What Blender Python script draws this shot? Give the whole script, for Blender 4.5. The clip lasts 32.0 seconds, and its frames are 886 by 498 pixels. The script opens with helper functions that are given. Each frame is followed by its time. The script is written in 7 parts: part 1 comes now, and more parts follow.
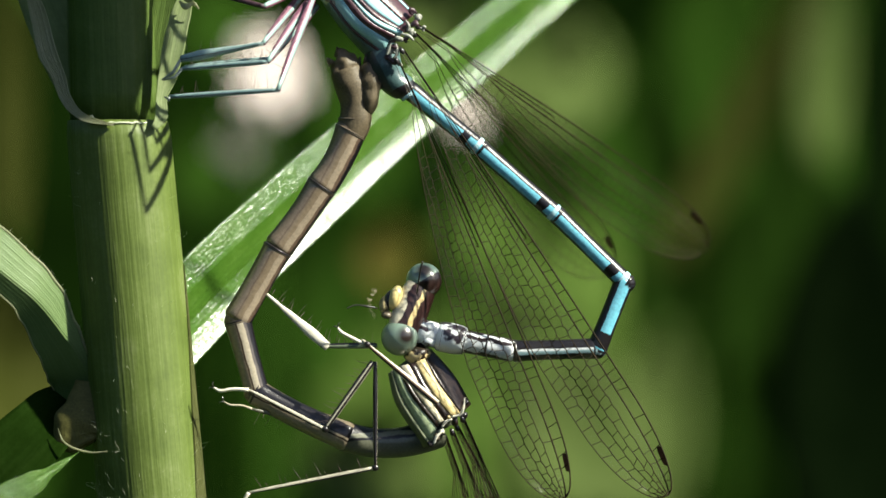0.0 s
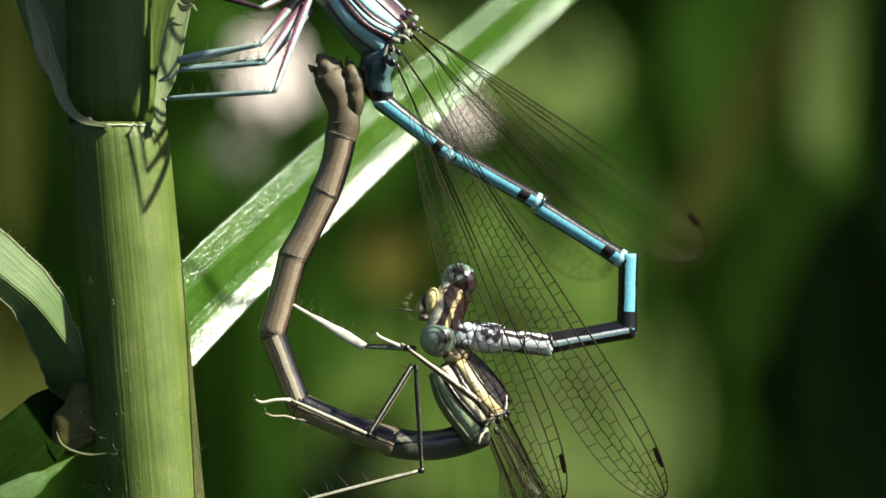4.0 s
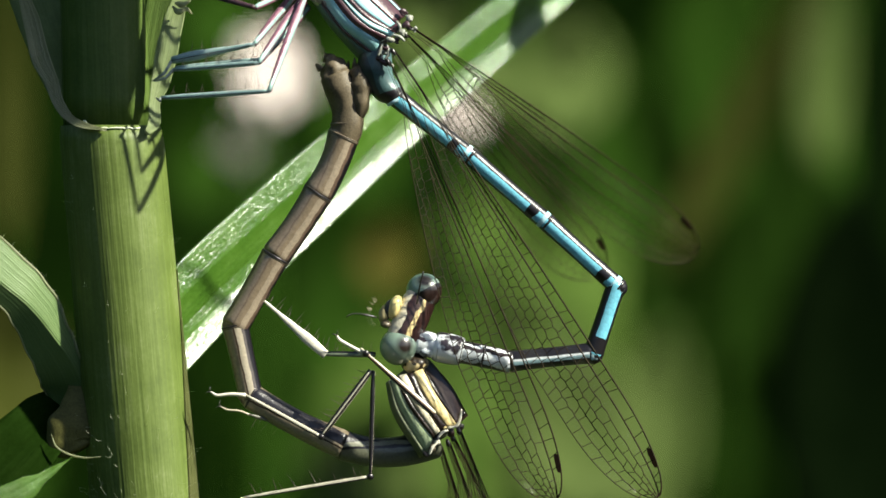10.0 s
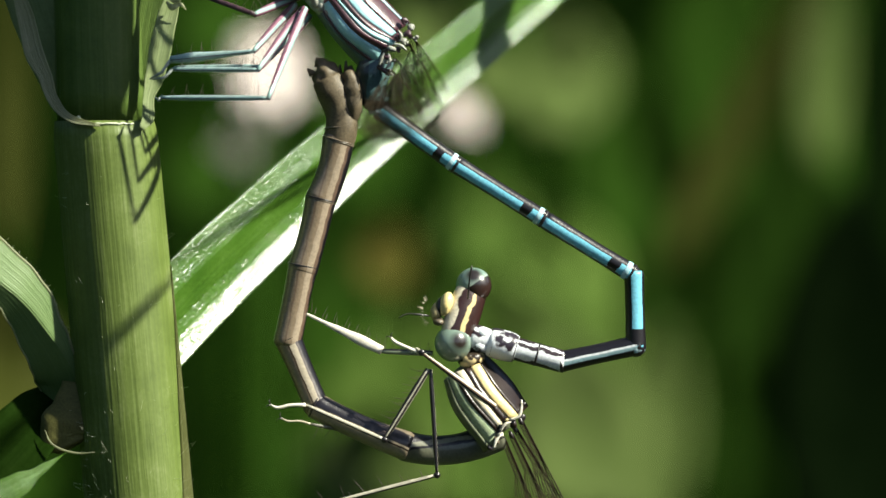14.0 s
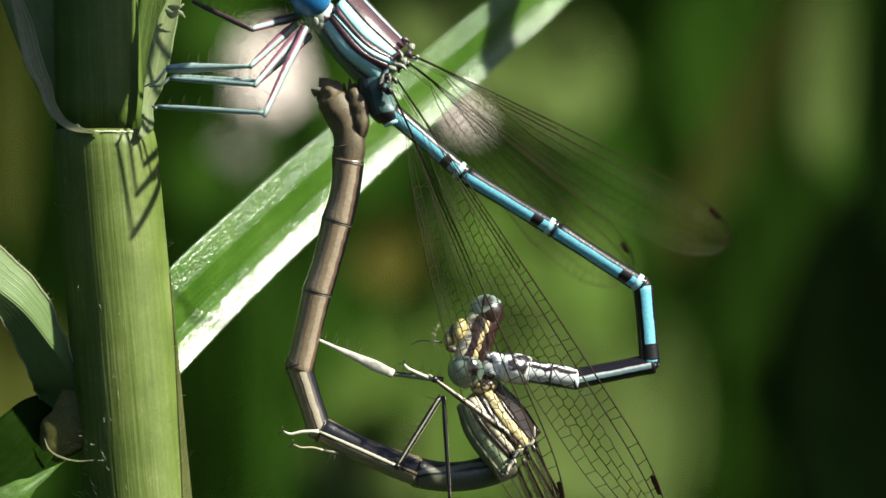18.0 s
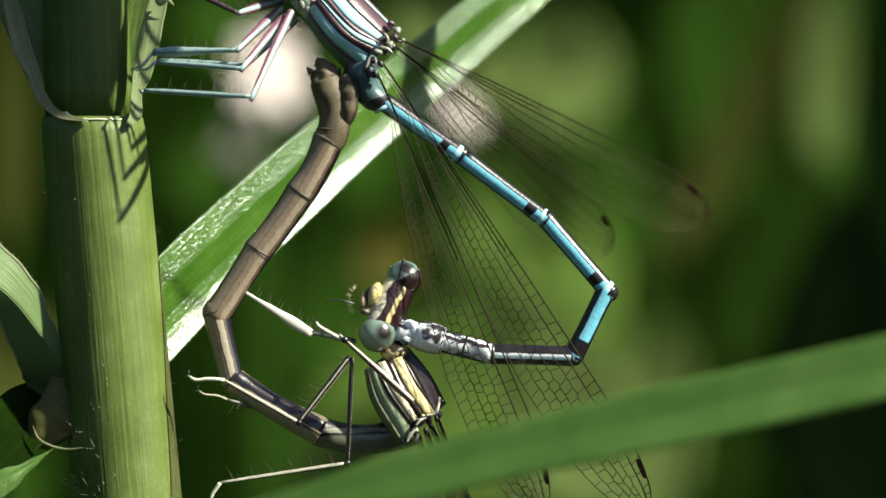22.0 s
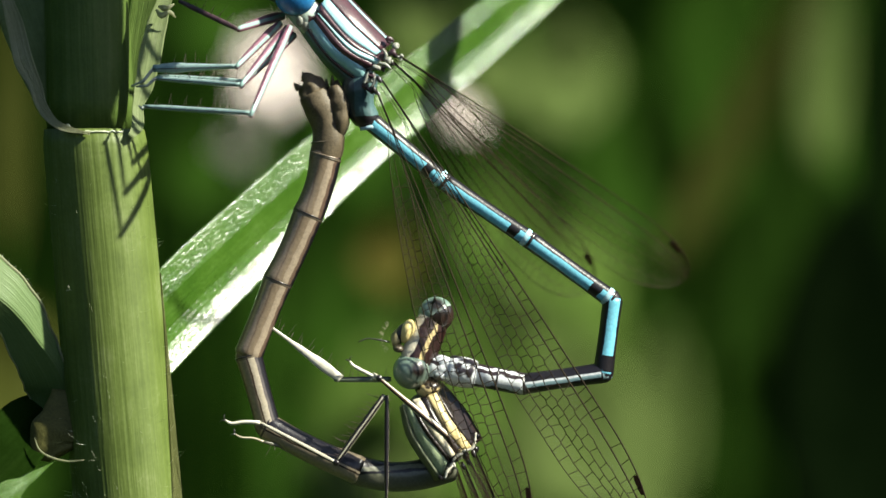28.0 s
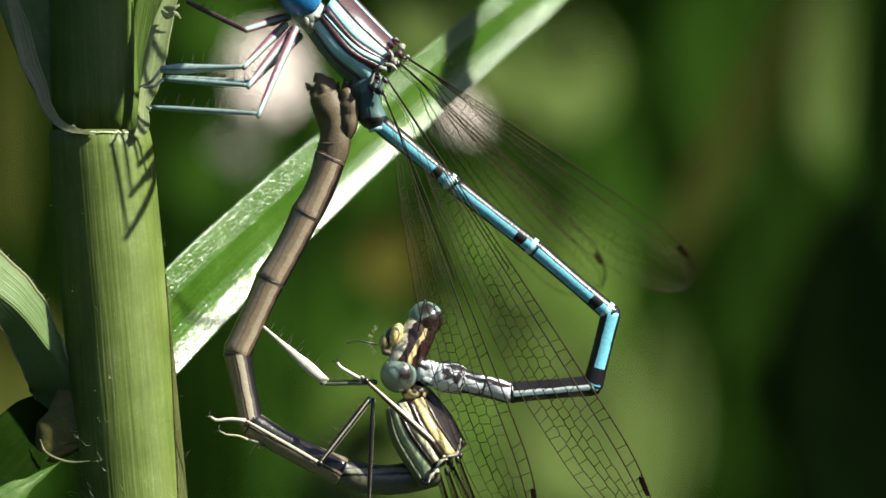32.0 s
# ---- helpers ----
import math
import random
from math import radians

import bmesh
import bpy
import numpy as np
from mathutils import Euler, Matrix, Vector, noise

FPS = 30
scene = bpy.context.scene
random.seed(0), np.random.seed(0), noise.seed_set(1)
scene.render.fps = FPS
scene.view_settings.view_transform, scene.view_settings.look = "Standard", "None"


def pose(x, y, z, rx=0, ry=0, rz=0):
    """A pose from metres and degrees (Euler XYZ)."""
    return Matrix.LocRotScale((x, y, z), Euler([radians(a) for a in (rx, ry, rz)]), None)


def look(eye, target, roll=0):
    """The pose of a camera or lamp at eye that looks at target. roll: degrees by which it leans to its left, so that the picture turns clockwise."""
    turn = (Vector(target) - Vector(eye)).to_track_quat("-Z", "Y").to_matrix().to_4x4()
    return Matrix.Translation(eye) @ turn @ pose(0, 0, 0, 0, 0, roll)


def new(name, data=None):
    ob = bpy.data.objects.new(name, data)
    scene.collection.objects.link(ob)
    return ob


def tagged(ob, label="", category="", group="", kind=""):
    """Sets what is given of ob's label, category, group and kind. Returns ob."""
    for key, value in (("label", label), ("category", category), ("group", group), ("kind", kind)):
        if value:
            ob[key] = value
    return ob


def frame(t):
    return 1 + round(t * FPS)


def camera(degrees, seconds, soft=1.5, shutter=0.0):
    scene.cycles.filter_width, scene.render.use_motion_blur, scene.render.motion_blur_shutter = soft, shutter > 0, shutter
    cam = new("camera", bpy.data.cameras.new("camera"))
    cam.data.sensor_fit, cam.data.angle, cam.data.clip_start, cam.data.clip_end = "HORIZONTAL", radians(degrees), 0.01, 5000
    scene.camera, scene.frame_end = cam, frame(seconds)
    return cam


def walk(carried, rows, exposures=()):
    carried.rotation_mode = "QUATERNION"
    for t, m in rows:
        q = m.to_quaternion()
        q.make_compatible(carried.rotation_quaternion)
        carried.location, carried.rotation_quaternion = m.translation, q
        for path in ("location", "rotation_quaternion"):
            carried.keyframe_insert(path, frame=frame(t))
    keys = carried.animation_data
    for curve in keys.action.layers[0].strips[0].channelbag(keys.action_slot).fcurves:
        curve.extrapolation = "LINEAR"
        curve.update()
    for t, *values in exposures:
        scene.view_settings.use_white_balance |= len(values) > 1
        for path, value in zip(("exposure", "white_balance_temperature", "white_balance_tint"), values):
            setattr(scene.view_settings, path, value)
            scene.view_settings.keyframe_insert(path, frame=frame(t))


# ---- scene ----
# Macro stage: everything is laid out in millimetres round a centre 0.5 m above the ground.
# Plan grid: 36 units to the millimetre, u to the right, v downwards, (784, 441) is the centre.
MM = 0.001
EYE = 250.0                      # mm from the lens to the insects

# ---------------------------------------------------------------- camera
cam = camera(9.957, 32.0, soft=1.6)
walk(cam, [(0, pose(0, -EYE * MM, 0.5, 90, 0, 0)), (32, pose(0, -EYE * MM, 0.5, 90, 0, 0))],
     exposures=[(0, 1.17), (32, 1.17)])
cam.data.dof.use_dof = True
cam.data.dof.focus_distance = 0.2495
cam.data.dof.aperture_fstop = 46.0

# ---------------------------------------------------------------- light
SUN = Vector((0.71, -0.30, 0.635)).normalized()
world = bpy.data.worlds.new("meadow_sky")
world.use_nodes = True
scene.world = world
wn = world.node_tree.nodes
sky = wn.new("ShaderNodeTexSky")
sky.sky_type = "NISHITA"
sky.sun_disc = False
sky.sun_elevation = math.asin(SUN.z)
sky.sun_rotation = math.atan2(SUN.x, SUN.y)
wn["Background"].inputs["Strength"].default_value = 0.05
world.node_tree.links.new(sky.outputs["Color"], wn["Background"].inputs["Color"])
sun_data = bpy.data.lights.new("sun", "SUN")
sun_data.energy = 5.0
sun_data.angle = radians(1.5)
sun_data.color = (0.985, 0.965, 0.81)
sun = new("sun", sun_data)
sun.matrix_world = look(SUN * 3 + Vector((0, 0, 0.5)), (0, 0, 0.5))


# ---------------------------------------------------------------- materials
def nodes_of(name):
    m = bpy.data.materials.new(name)
    m.use_nodes = True
    return m, m.node_tree.nodes, m.node_tree.links, m.node_tree.nodes["Principled BSDF"]


def noise_node(N, K, scale, detail=4.0, stretch=(1, 1, 1), rough=0.55):
    """Noise in the object's own millimetres."""
    tc = N.new("ShaderNodeTexCoord")
    mp = N.new("ShaderNodeMapping")
    mp.inputs["Scale"].default_value = [s * 1000.0 for s in stretch]
    K.new(tc.outputs["Object"], mp.inputs["Vector"])
    n = N.new("ShaderNodeTexNoise")
    n.inputs["Scale"].default_value = scale
    n.inputs["Detail"].default_value = detail
    n.inputs["Roughness"].default_value = rough
    K.new(mp.outputs["Vector"], n.inputs["Vector"])
    return n


def ramp(N, K, fac, stops, hard=False):
    r = N.new("ShaderNodeValToRGB")
    r.color_ramp.interpolation = "CONSTANT" if hard else "LINEAR"
    e = r.color_ramp.elements
    while len(e) < len(stops):
        e.new(0.5)
    for i, (p, c) in enumerate(stops):
        e[i].position = p
        e[i].color = (*c, 1)
    K.new(fac, r.inputs["Fac"])
    return r


def bump(N, K, b, height, strength=0.3, dist=0.05):
    bp = N.new("ShaderNodeBump")
    bp.inputs["Strength"].default_value = strength
    bp.inputs["Distance"].default_value = dist * MM
    K.new(height, bp.inputs["Height"])
    K.new(bp.outputs["Normal"], b.inputs["Normal"])
    return bp


def mottled(name, lo, hi, rough=0.5, scale=1.5, stretch=(1, 1, 1), bump_mm=0.03, coat=0.0, sss=0.0, spec=0.5, fine=9.0):
    """Two-scale variation between two colours, with a fine relief."""
    m, N, K, b = nodes_of(name)
    n = noise_node(N, K, scale, 5, stretch)
    f = noise_node(N, K, fine, 3, stretch)
    mix = N.new("ShaderNodeMath")
    mix.operation = "MULTIPLY_ADD"
    mix.inputs[1].default_value = 0.45
    K.new(f.outputs["Fac"], mix.inputs[0])
    sc = N.new("ShaderNodeMath")
    sc.operation = "MULTIPLY"
    sc.inputs[1].default_value = 0.6
    K.new(n.outputs["Fac"], sc.inputs[0])
    K.new(sc.outputs[0], mix.inputs[2])
    r = ramp(N, K, mix.outputs[0], [(0.32, lo), (0.68, hi)])
    K.new(r.outputs["Color"], b.inputs["Base Color"])
    b.inputs["Roughness"].default_value = rough
    b.inputs["Specular IOR Level"].default_value = spec
    b.inputs["Coat Weight"].default_value = coat
    b.inputs["Coat Roughness"].default_value = 0.2
    if sss:
        b.inputs["Subsurface Weight"].default_value = sss
        b.inputs["Subsurface Radius"].default_value = (0.4 * MM, 0.6 * MM, 0.2 * MM)
        b.inputs["Subsurface Scale"].default_value = 1.0
    bump(N, K, b, f.outputs["Fac"], 0.5, bump_mm)
    return m


def banded(name, half, bands, wobble=0.06, rough=0.32, ends=(), length=1.0, end_colour=(0.012, 0.01, 0.012), blotch=0.0, coat=0.25):
    """Lengthwise colour bands across the part's z (from -half to half mm), with wavy borders; ends: dark stretches along x in mm."""
    m, N, K, b = nodes_of(name)
    tc = N.new("ShaderNodeTexCoord")
    sep = N.new("ShaderNodeSeparateXYZ")
    K.new(tc.outputs["Object"], sep.inputs[0])
    n = noise_node(N, K, 1.1, 3)
    mr = N.new("ShaderNodeMapRange")
    mr.inputs["From Min"].default_value = -half * MM
    mr.inputs["From Max"].default_value = half * MM
    K.new(sep.outputs["Z"], mr.inputs["Value"])
    wob = N.new("ShaderNodeMath")
    wob.operation = "MULTIPLY_ADD"
    wob.inputs[1].default_value = wobble * 2 + blotch
    K.new(n.outputs["Fac"], wob.inputs[0])
    off = N.new("ShaderNodeMath")
    off.operation = "SUBTRACT"
    off.inputs[1].default_value = wobble + blotch / 2
    K.new(mr.outputs[0], off.inputs[0])
    K.new(off.outputs[0], wob.inputs[2])
    stops = []
    for p, c in bands:
        if stops:
            stops.append((max(p - 0.012, 0), stops[-1][1]))
        stops.append((min(p + 0.012, 1) if stops else 0.0, c))
    r = ramp(N, K, wob.outputs[0], stops)
    colour = r.outputs["Color"]
    for x0, x1 in ends:
        mrx = N.new("ShaderNodeMath")
        mrx.operation = "COMPARE"
        mrx.inputs[1].default_value = (x0 + x1) / 2 * MM
        mrx.inputs[2].default_value = abs(x1 - x0) / 2 * MM
        jit = N.new("ShaderNodeMath")
        jit.operation = "MULTIPLY_ADD"
        jit.inputs[1].default_value = 0.35 * MM
        K.new(n.outputs["Fac"], jit.inputs[0])
        K.new(sep.outputs["X"], jit.inputs[2])
        K.new(jit.outputs[0], mrx.inputs[0])
        mx = N.new("ShaderNodeMix")
        mx.data_type = "RGBA"
        K.new(mrx.outputs[0], mx.inputs["Factor"])
        K.new(colour, mx.inputs[6])
        mx.inputs[7].default_value = (*end_colour, 1)
        colour = mx.outputs[2]
    f = noise_node(N, K, 7.0, 3)
    hs = N.new("ShaderNodeMix")
    hs.data_type = "RGBA"
    hs.blend_type = "MULTIPLY"
    hs.inputs["Factor"].default_value = 1.0
    K.new(colour, hs.inputs[6])
    tone = ramp(N, K, f.outputs["Fac"], [(0.3, (0.72, 0.72, 0.72)), (0.7, (1, 1, 1))])
    K.new(tone.outputs["Color"], hs.inputs[7])
    K.new(hs.outputs[2], b.inputs["Base Color"])
    b.inputs["Roughness"].default_value = rough
    b.inputs["Coat Weight"].default_value = coat
    b.inputs["Coat Roughness"].default_value = 0.18
    bump(N, K, b, f.outputs["Fac"], 0.5, 0.03)
    return m


def patched(name, lo, hi, scale=1.2, at=0.5, rough=0.3):
    """Two colours in irregular patches with clear borders."""
    m, N, K, b = nodes_of(name)
    n = noise_node(N, K, scale, 3)
    r = ramp(N, K, n.outputs["Fac"], [(at - 0.02, lo), (at + 0.02, hi)])
    K.new(r.outputs["Color"], b.inputs["Base Color"])
    b.inputs["Roughness"].default_value = rough
    b.inputs["Coat Weight"].default_value = 0.2
    f = noise_node(N, K, 7.0, 3)
    bump(N, K, b, f.outputs["Fac"], 0.5, 0.03)
    return m


BLACK = (0.011, 0.009, 0.012)
CYAN = (0.19, 0.58, 0.74)
PALE = (0.80, 0.84, 0.86)
BROWN = (0.02, 0.012, 0.008)
YELLOW = (0.72, 0.56, 0.27)
CREAM = (0.72, 0.66, 0.50)
TAN = (0.28, 0.235, 0.165)

mat_black = mottled("black_chitin", (0.008, 0.007, 0.008), (0.03, 0.024, 0.024), 0.3, 2.0, coat=0.3)
mat_blue_eye = mottled("blue_eye", (0.01, 0.10, 0.28), (0.03, 0.22, 0.5), 0.25, 1.0, coat=0.6)
mat_leg_dark = mottled("dark_leg", (0.03, 0.014, 0.02), (0.085, 0.045, 0.055), 0.4, 2.0)
mat_leg_pale = mottled("pale_leg", (0.20, 0.25, 0.22), (0.40, 0.45, 0.40), 0.4, 2.0)
mat_leg_cyan = banded("male_tibia", 0.13, [(0.0, (0.34, 0.46, 0.42)), (0.30, (0.07, 0.06, 0.07)), (0.46, (0.30, 0.46, 0.44)), (0.8, (0.40, 0.54, 0.52))], 0.06, 0.38)
mat_leg_cream = mottled("cream_leg", (0.34, 0.29, 0.20), (0.62, 0.56, 0.42), 0.38, 2.0)
mat_leg_white = mottled("white_leg", (0.58, 0.54, 0.42), (0.82, 0.78, 0.66), 0.38, 2.0)
mat_leg_line = banded("female_leg", 0.17, [(0.0, (0.30, 0.29, 0.2)), (0.16, BLACK), (0.46, (0.50, 0.47, 0.36)), (0.66, BLACK)], 0.06, 0.35)
# dim leg colour with the shade under the abdomen put in
mat_leg_shade = mottled("shade_toned_leg", (0.02, 0.018, 0.013), (0.17, 0.17, 0.12), 0.4, 2.0, (1, 1, 1), fine=4.0)
mat_leg_stripes = banded("folded_leg", 0.2, [(0.0, CREAM), (0.2, BLACK), (0.45, (0.16, 0.10, 0.07)), (0.62, CREAM), (0.88, BLACK)], 0.03, 0.35)
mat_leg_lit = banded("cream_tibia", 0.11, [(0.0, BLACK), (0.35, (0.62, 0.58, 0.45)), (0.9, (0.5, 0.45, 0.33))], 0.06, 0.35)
mat_leg_grey = banded("female_front_leg", 0.14, [(0.0, BLACK), (0.34, (0.20, 0.24, 0.16)), (0.8, (0.36, 0.38, 0.28))], 0.08, 0.4)
mat_femur = banded("male_femur", 0.25, [(0.0, (0.22, 0.06, 0.115)), (0.44, (0.26, 0.16, 0.2)), (0.52, (0.32, 0.50, 0.46)), (0.84, (0.24, 0.10, 0.15))], 0.05, 0.4)
mat_spine = mottled("spine", (0.03, 0.02, 0.02), (0.09, 0.06, 0.05), 0.5)
mat_vein = mottled("wing_vein", (0.007, 0.005, 0.002), (0.030, 0.019, 0.007), 0.6, 1.2, spec=0.15)
mat_stigma = mottled("wing_mark", (0.06, 0.019, 0.010), (0.14, 0.045, 0.025), 0.4, 2.0)
mat_knob = mottled("wing_root_plate", (0.12, 0.11, 0.09), (0.42, 0.44, 0.38), 0.4, 2.5)
mat_ring = mottled("pale_ring", (0.26, 0.55, 0.66), (0.55, 0.74, 0.78), 0.35, 2.0)
mat_face = mottled("hairy_face", (0.03, 0.02, 0.012), (0.62, 0.50, 0.24), 0.5, 1.3, fine=4.0)
mat_tip = mottled("abdomen_tip", (0.055, 0.042, 0.024), (0.165, 0.13, 0.08), 0.55, 0.8, spec=0.35)
mat_seam = mottled("pale_seam", (0.07, 0.055, 0.035), (0.16, 0.13, 0.09), 0.4, 2.0)
mat_hair = mottled("plant_hair", (0.55, 0.6, 0.4), (0.75, 0.78, 0.6), 0.4)


def membrane_material():
    m, N, K, b = nodes_of("wing_membrane")
    out = N["Material Output"]
    tr = N.new("ShaderNodeBsdfTransparent")
    gl = N.new("ShaderNodeBsdfGlossy")
    gl.inputs["Roughness"].default_value = 0.32
    gl.inputs["Color"].default_value = (0.9, 0.92, 0.8, 1)
    df = N.new("ShaderNodeBsdfDiffuse")
    df.inputs["Color"].default_value = (0.42, 0.42, 0.26, 1)
    n = noise_node(N, K, 0.9, 4)
    n2 = noise_node(N, K, 2.2, 2)
    bp = N.new("ShaderNodeBump")
    bp.inputs["Strength"].default_value = 0.6
    bp.inputs["Distance"].default_value = 0.12 * MM
    K.new(n2.outputs["Fac"], bp.inputs["Height"])
    K.new(bp.outputs["Normal"], gl.inputs["Normal"])
    a = N.new("ShaderNodeMixShader")
    a.inputs["Fac"].default_value = 0.35
    K.new(df.outputs[0], a.inputs[1])
    K.new(gl.outputs[0], a.inputs[2])
    amount = N.new("ShaderNodeMapRange")
    amount.inputs["From Min"].default_value = 0.35
    amount.inputs["From Max"].default_value = 0.7
    amount.inputs["To Min"].default_value = 0.004
    amount.inputs["To Max"].default_value = 0.022
    K.new(n.outputs["Fac"], amount.inputs["Value"])
    mix = N.new("ShaderNodeMixShader")
    K.new(amount.outputs[0], mix.inputs["Fac"])
    K.new(tr.outputs[0], mix.inputs[1])
    K.new(a.outputs[0], mix.inputs[2])
    K.new(mix.outputs[0], out.inputs["Surface"])
    return m


mat_membrane = membrane_material()


def eye_material(name, stops, spot):
    """Compound eye: bands along its own x, a dark spot round one place, and fine facets."""
    m, N, K, b = nodes_of(name)
    tc = N.new("ShaderNodeTexCoord")
    sep = N.new("ShaderNodeSeparateXYZ")
    K.new(tc.outputs["Object"], sep.inputs[0])
    n = noise_node(N, K, 1.4, 3)
    mr = N.new("ShaderNodeMapRange")
    mr.inputs["From Min"].default_value = -0.9 * MM
    mr.inputs["From Max"].default_value = 0.9 * MM
    K.new(sep.outputs["X"], mr.inputs["Value"])
    add = N.new("ShaderNodeMath")
    add.operation = "MULTIPLY_ADD"
    add.inputs[1].default_value = 0.12
    K.new(n.outputs["Fac"], add.inputs[0])
    K.new(mr.outputs[0], add.inputs[2])
    r = ramp(N, K, add.outputs[0], stops)
    near = N.new("ShaderNodeVectorMath")
    near.operation = "DISTANCE"
    near.inputs[1].default_value = [c * MM for c in spot]
    K.new(tc.outputs["Object"], near.inputs[0])
    mm = N.new("ShaderNodeMath")
    mm.operation = "MULTIPLY"
    mm.inputs[1].default_value = 1000.0
    K.new(near.outputs["Value"], mm.inputs[0])
    dark = ramp(N, K, mm.outputs[0], [(0.26, (0.12, 0.06, 0.06)), (0.60, (1, 1, 1))])
    mx = N.new("ShaderNodeMix")
    mx.data_type = "RGBA"
    mx.blend_type = "MULTIPLY"
    mx.inputs["Factor"].default_value = 1.0
    K.new(r.outputs["Color"], mx.inputs[6])
    K.new(dark.outputs["Color"], mx.inputs[7])
    K.new(mx.outputs[2], b.inputs["Base Color"])
    b.inputs["Roughness"].default_value = 0.3
    b.inputs["Coat Weight"].default_value = 1.0
    b.inputs["Coat Roughness"].default_value = 0.16
    v = N.new("ShaderNodeTexVoronoi")
    v.inputs["Scale"].default_value = 14000
    K.new(tc.outputs["Object"], v.inputs["Vector"])
    bump(N, K, b, v.outputs["Distance"], 0.012, 0.01)
    return m


mat_eye_top = eye_material("capped_eye", [(0.0, (0.16, 0.25, 0.2)), (0.40, (0.2, 0.3, 0.25)), (0.50, (0.3, 0.38, 0.32)), (0.53, (0.02, 0.014, 0.012)), (1.0, (0.04, 0.018, 0.014))], (-0.5, -0.7, 0.3))
mat_eye_low = eye_material("clear_eye", [(0.0, (0.15, 0.22, 0.17)), (0.5, (0.19, 0.26, 0.21)), (1.0, (0.12, 0.165, 0.125))], (0.03, -0.75, 0.36))



def leaf_material(name, lo, hi, rib, rough=0.38, lines=7.0, gloss=0.5, translucent=0.25, relief=0.05, grain=0.6, fine=5.0):
    """Grass leaf: fine lengthwise ribs across the UV's second axis, mottling, some light through it."""
    m, N, K, b = nodes_of(name)
    uv = N.new("ShaderNodeUVMap")
    mp = N.new("ShaderNodeMapping")
    mp.inputs["Scale"].default_value = (1.2, lines * 1.6, 1)
    K.new(uv.outputs["UV"], mp.inputs["Vector"])
    st = N.new("ShaderNodeTexNoise")
    st.inputs["Scale"].default_value = 1.0
    st.inputs["Detail"].default_value = 3.0
    K.new(mp.outputs["Vector"], st.inputs["Vector"])
    sn = N.new("ShaderNodeMapRange")
    sn.inputs["From Min"].default_value = 0.3
    sn.inputs["From Max"].default_value = 0.7
    sn.inputs["To Min"].default_value = -1.0
    sn.inputs["To Max"].default_value = 1.0
    K.new(st.outputs["Fac"], sn.inputs["Value"])
    n = noise_node(N, K, 0.35, 5)
    g = noise_node(N, K, fine, 4)
    s1 = N.new("ShaderNodeMath")
    s1.operation = "MULTIPLY_ADD"
    s1.inputs[1].default_value = 0.13
    K.new(sn.outputs[0], s1.inputs[0])
    K.new(n.outputs["Fac"], s1.inputs[2])
    s2 = N.new("ShaderNodeMath")
    s2.operation = "MULTIPLY_ADD"
    s2.inputs[1].default_value = 0.35
    K.new(g.outputs["Fac"], s2.inputs[0])
    K.new(s1.outputs[0], s2.inputs[2])
    r = ramp(N, K, s2.outputs[0], [(0.4, lo), (0.72, hi), (0.98, rib)])
    K.new(r.outputs["Color"], b.inputs["Base Color"])
    b.inputs["Roughness"].default_value = rough
    b.inputs["Specular IOR Level"].default_value = gloss
    h = N.new("ShaderNodeMath")
    h.operation = "MULTIPLY_ADD"
    h.inputs[1].default_value = grain
    K.new(g.outputs["Fac"], h.inputs[0])
    K.new(sn.outputs[0], h.inputs[2])
    bp = bump(N, K, b, h.outputs[0], 0.55, relief)
    tl = N.new("ShaderNodeBsdfTranslucent")
    K.new(r.outputs["Color"], tl.inputs["Color"])
    K.new(bp.outputs["Normal"], tl.inputs["Normal"])
    mx = N.new("ShaderNodeMixShader")
    mx.inputs["Fac"].default_value = translucent
    K.new(b.outputs[0], mx.inputs[1])
    K.new(tl.outputs[0], mx.inputs[2])
    K.new(mx.outputs[0], N["Material Output"].inputs["Surface"])
    return m


mat_culm = leaf_material("reed_culm", (0.070, 0.104, 0.018), (0.108, 0.152, 0.031), (0.165, 0.208, 0.07), 0.5, 46, 0.35, 0.02, relief=0.016)
mat_sheath = leaf_material("dry_sheath", (0.36, 0.39, 0.22), (0.48, 0.5, 0.32), (0.58, 0.58, 0.42), 0.5, 12, 0.3, 0.6)
mat_flange = leaf_material("sheath_flange", (0.19, 0.25, 0.10), (0.27, 0.34, 0.15), (0.36, 0.42, 0.22), 0.55, 9, 0.2, 0.35, relief=0.012)
mat_old_sheath = leaf_material("old_sheath", (0.105, 0.12, 0.04), (0.155, 0.17, 0.06), (0.21, 0.225, 0.095), 0.6, 14, 0.2, 0.1, relief=0.012)
# darker than the culm: shade inside the sheath's mouth is put into this colour
mat_inner = leaf_material("shade_dark_culm", (0.05, 0.09, 0.016), (0.08, 0.13, 0.026), (0.11, 0.155, 0.045), 0.5, 16, 0.25, 0.05)
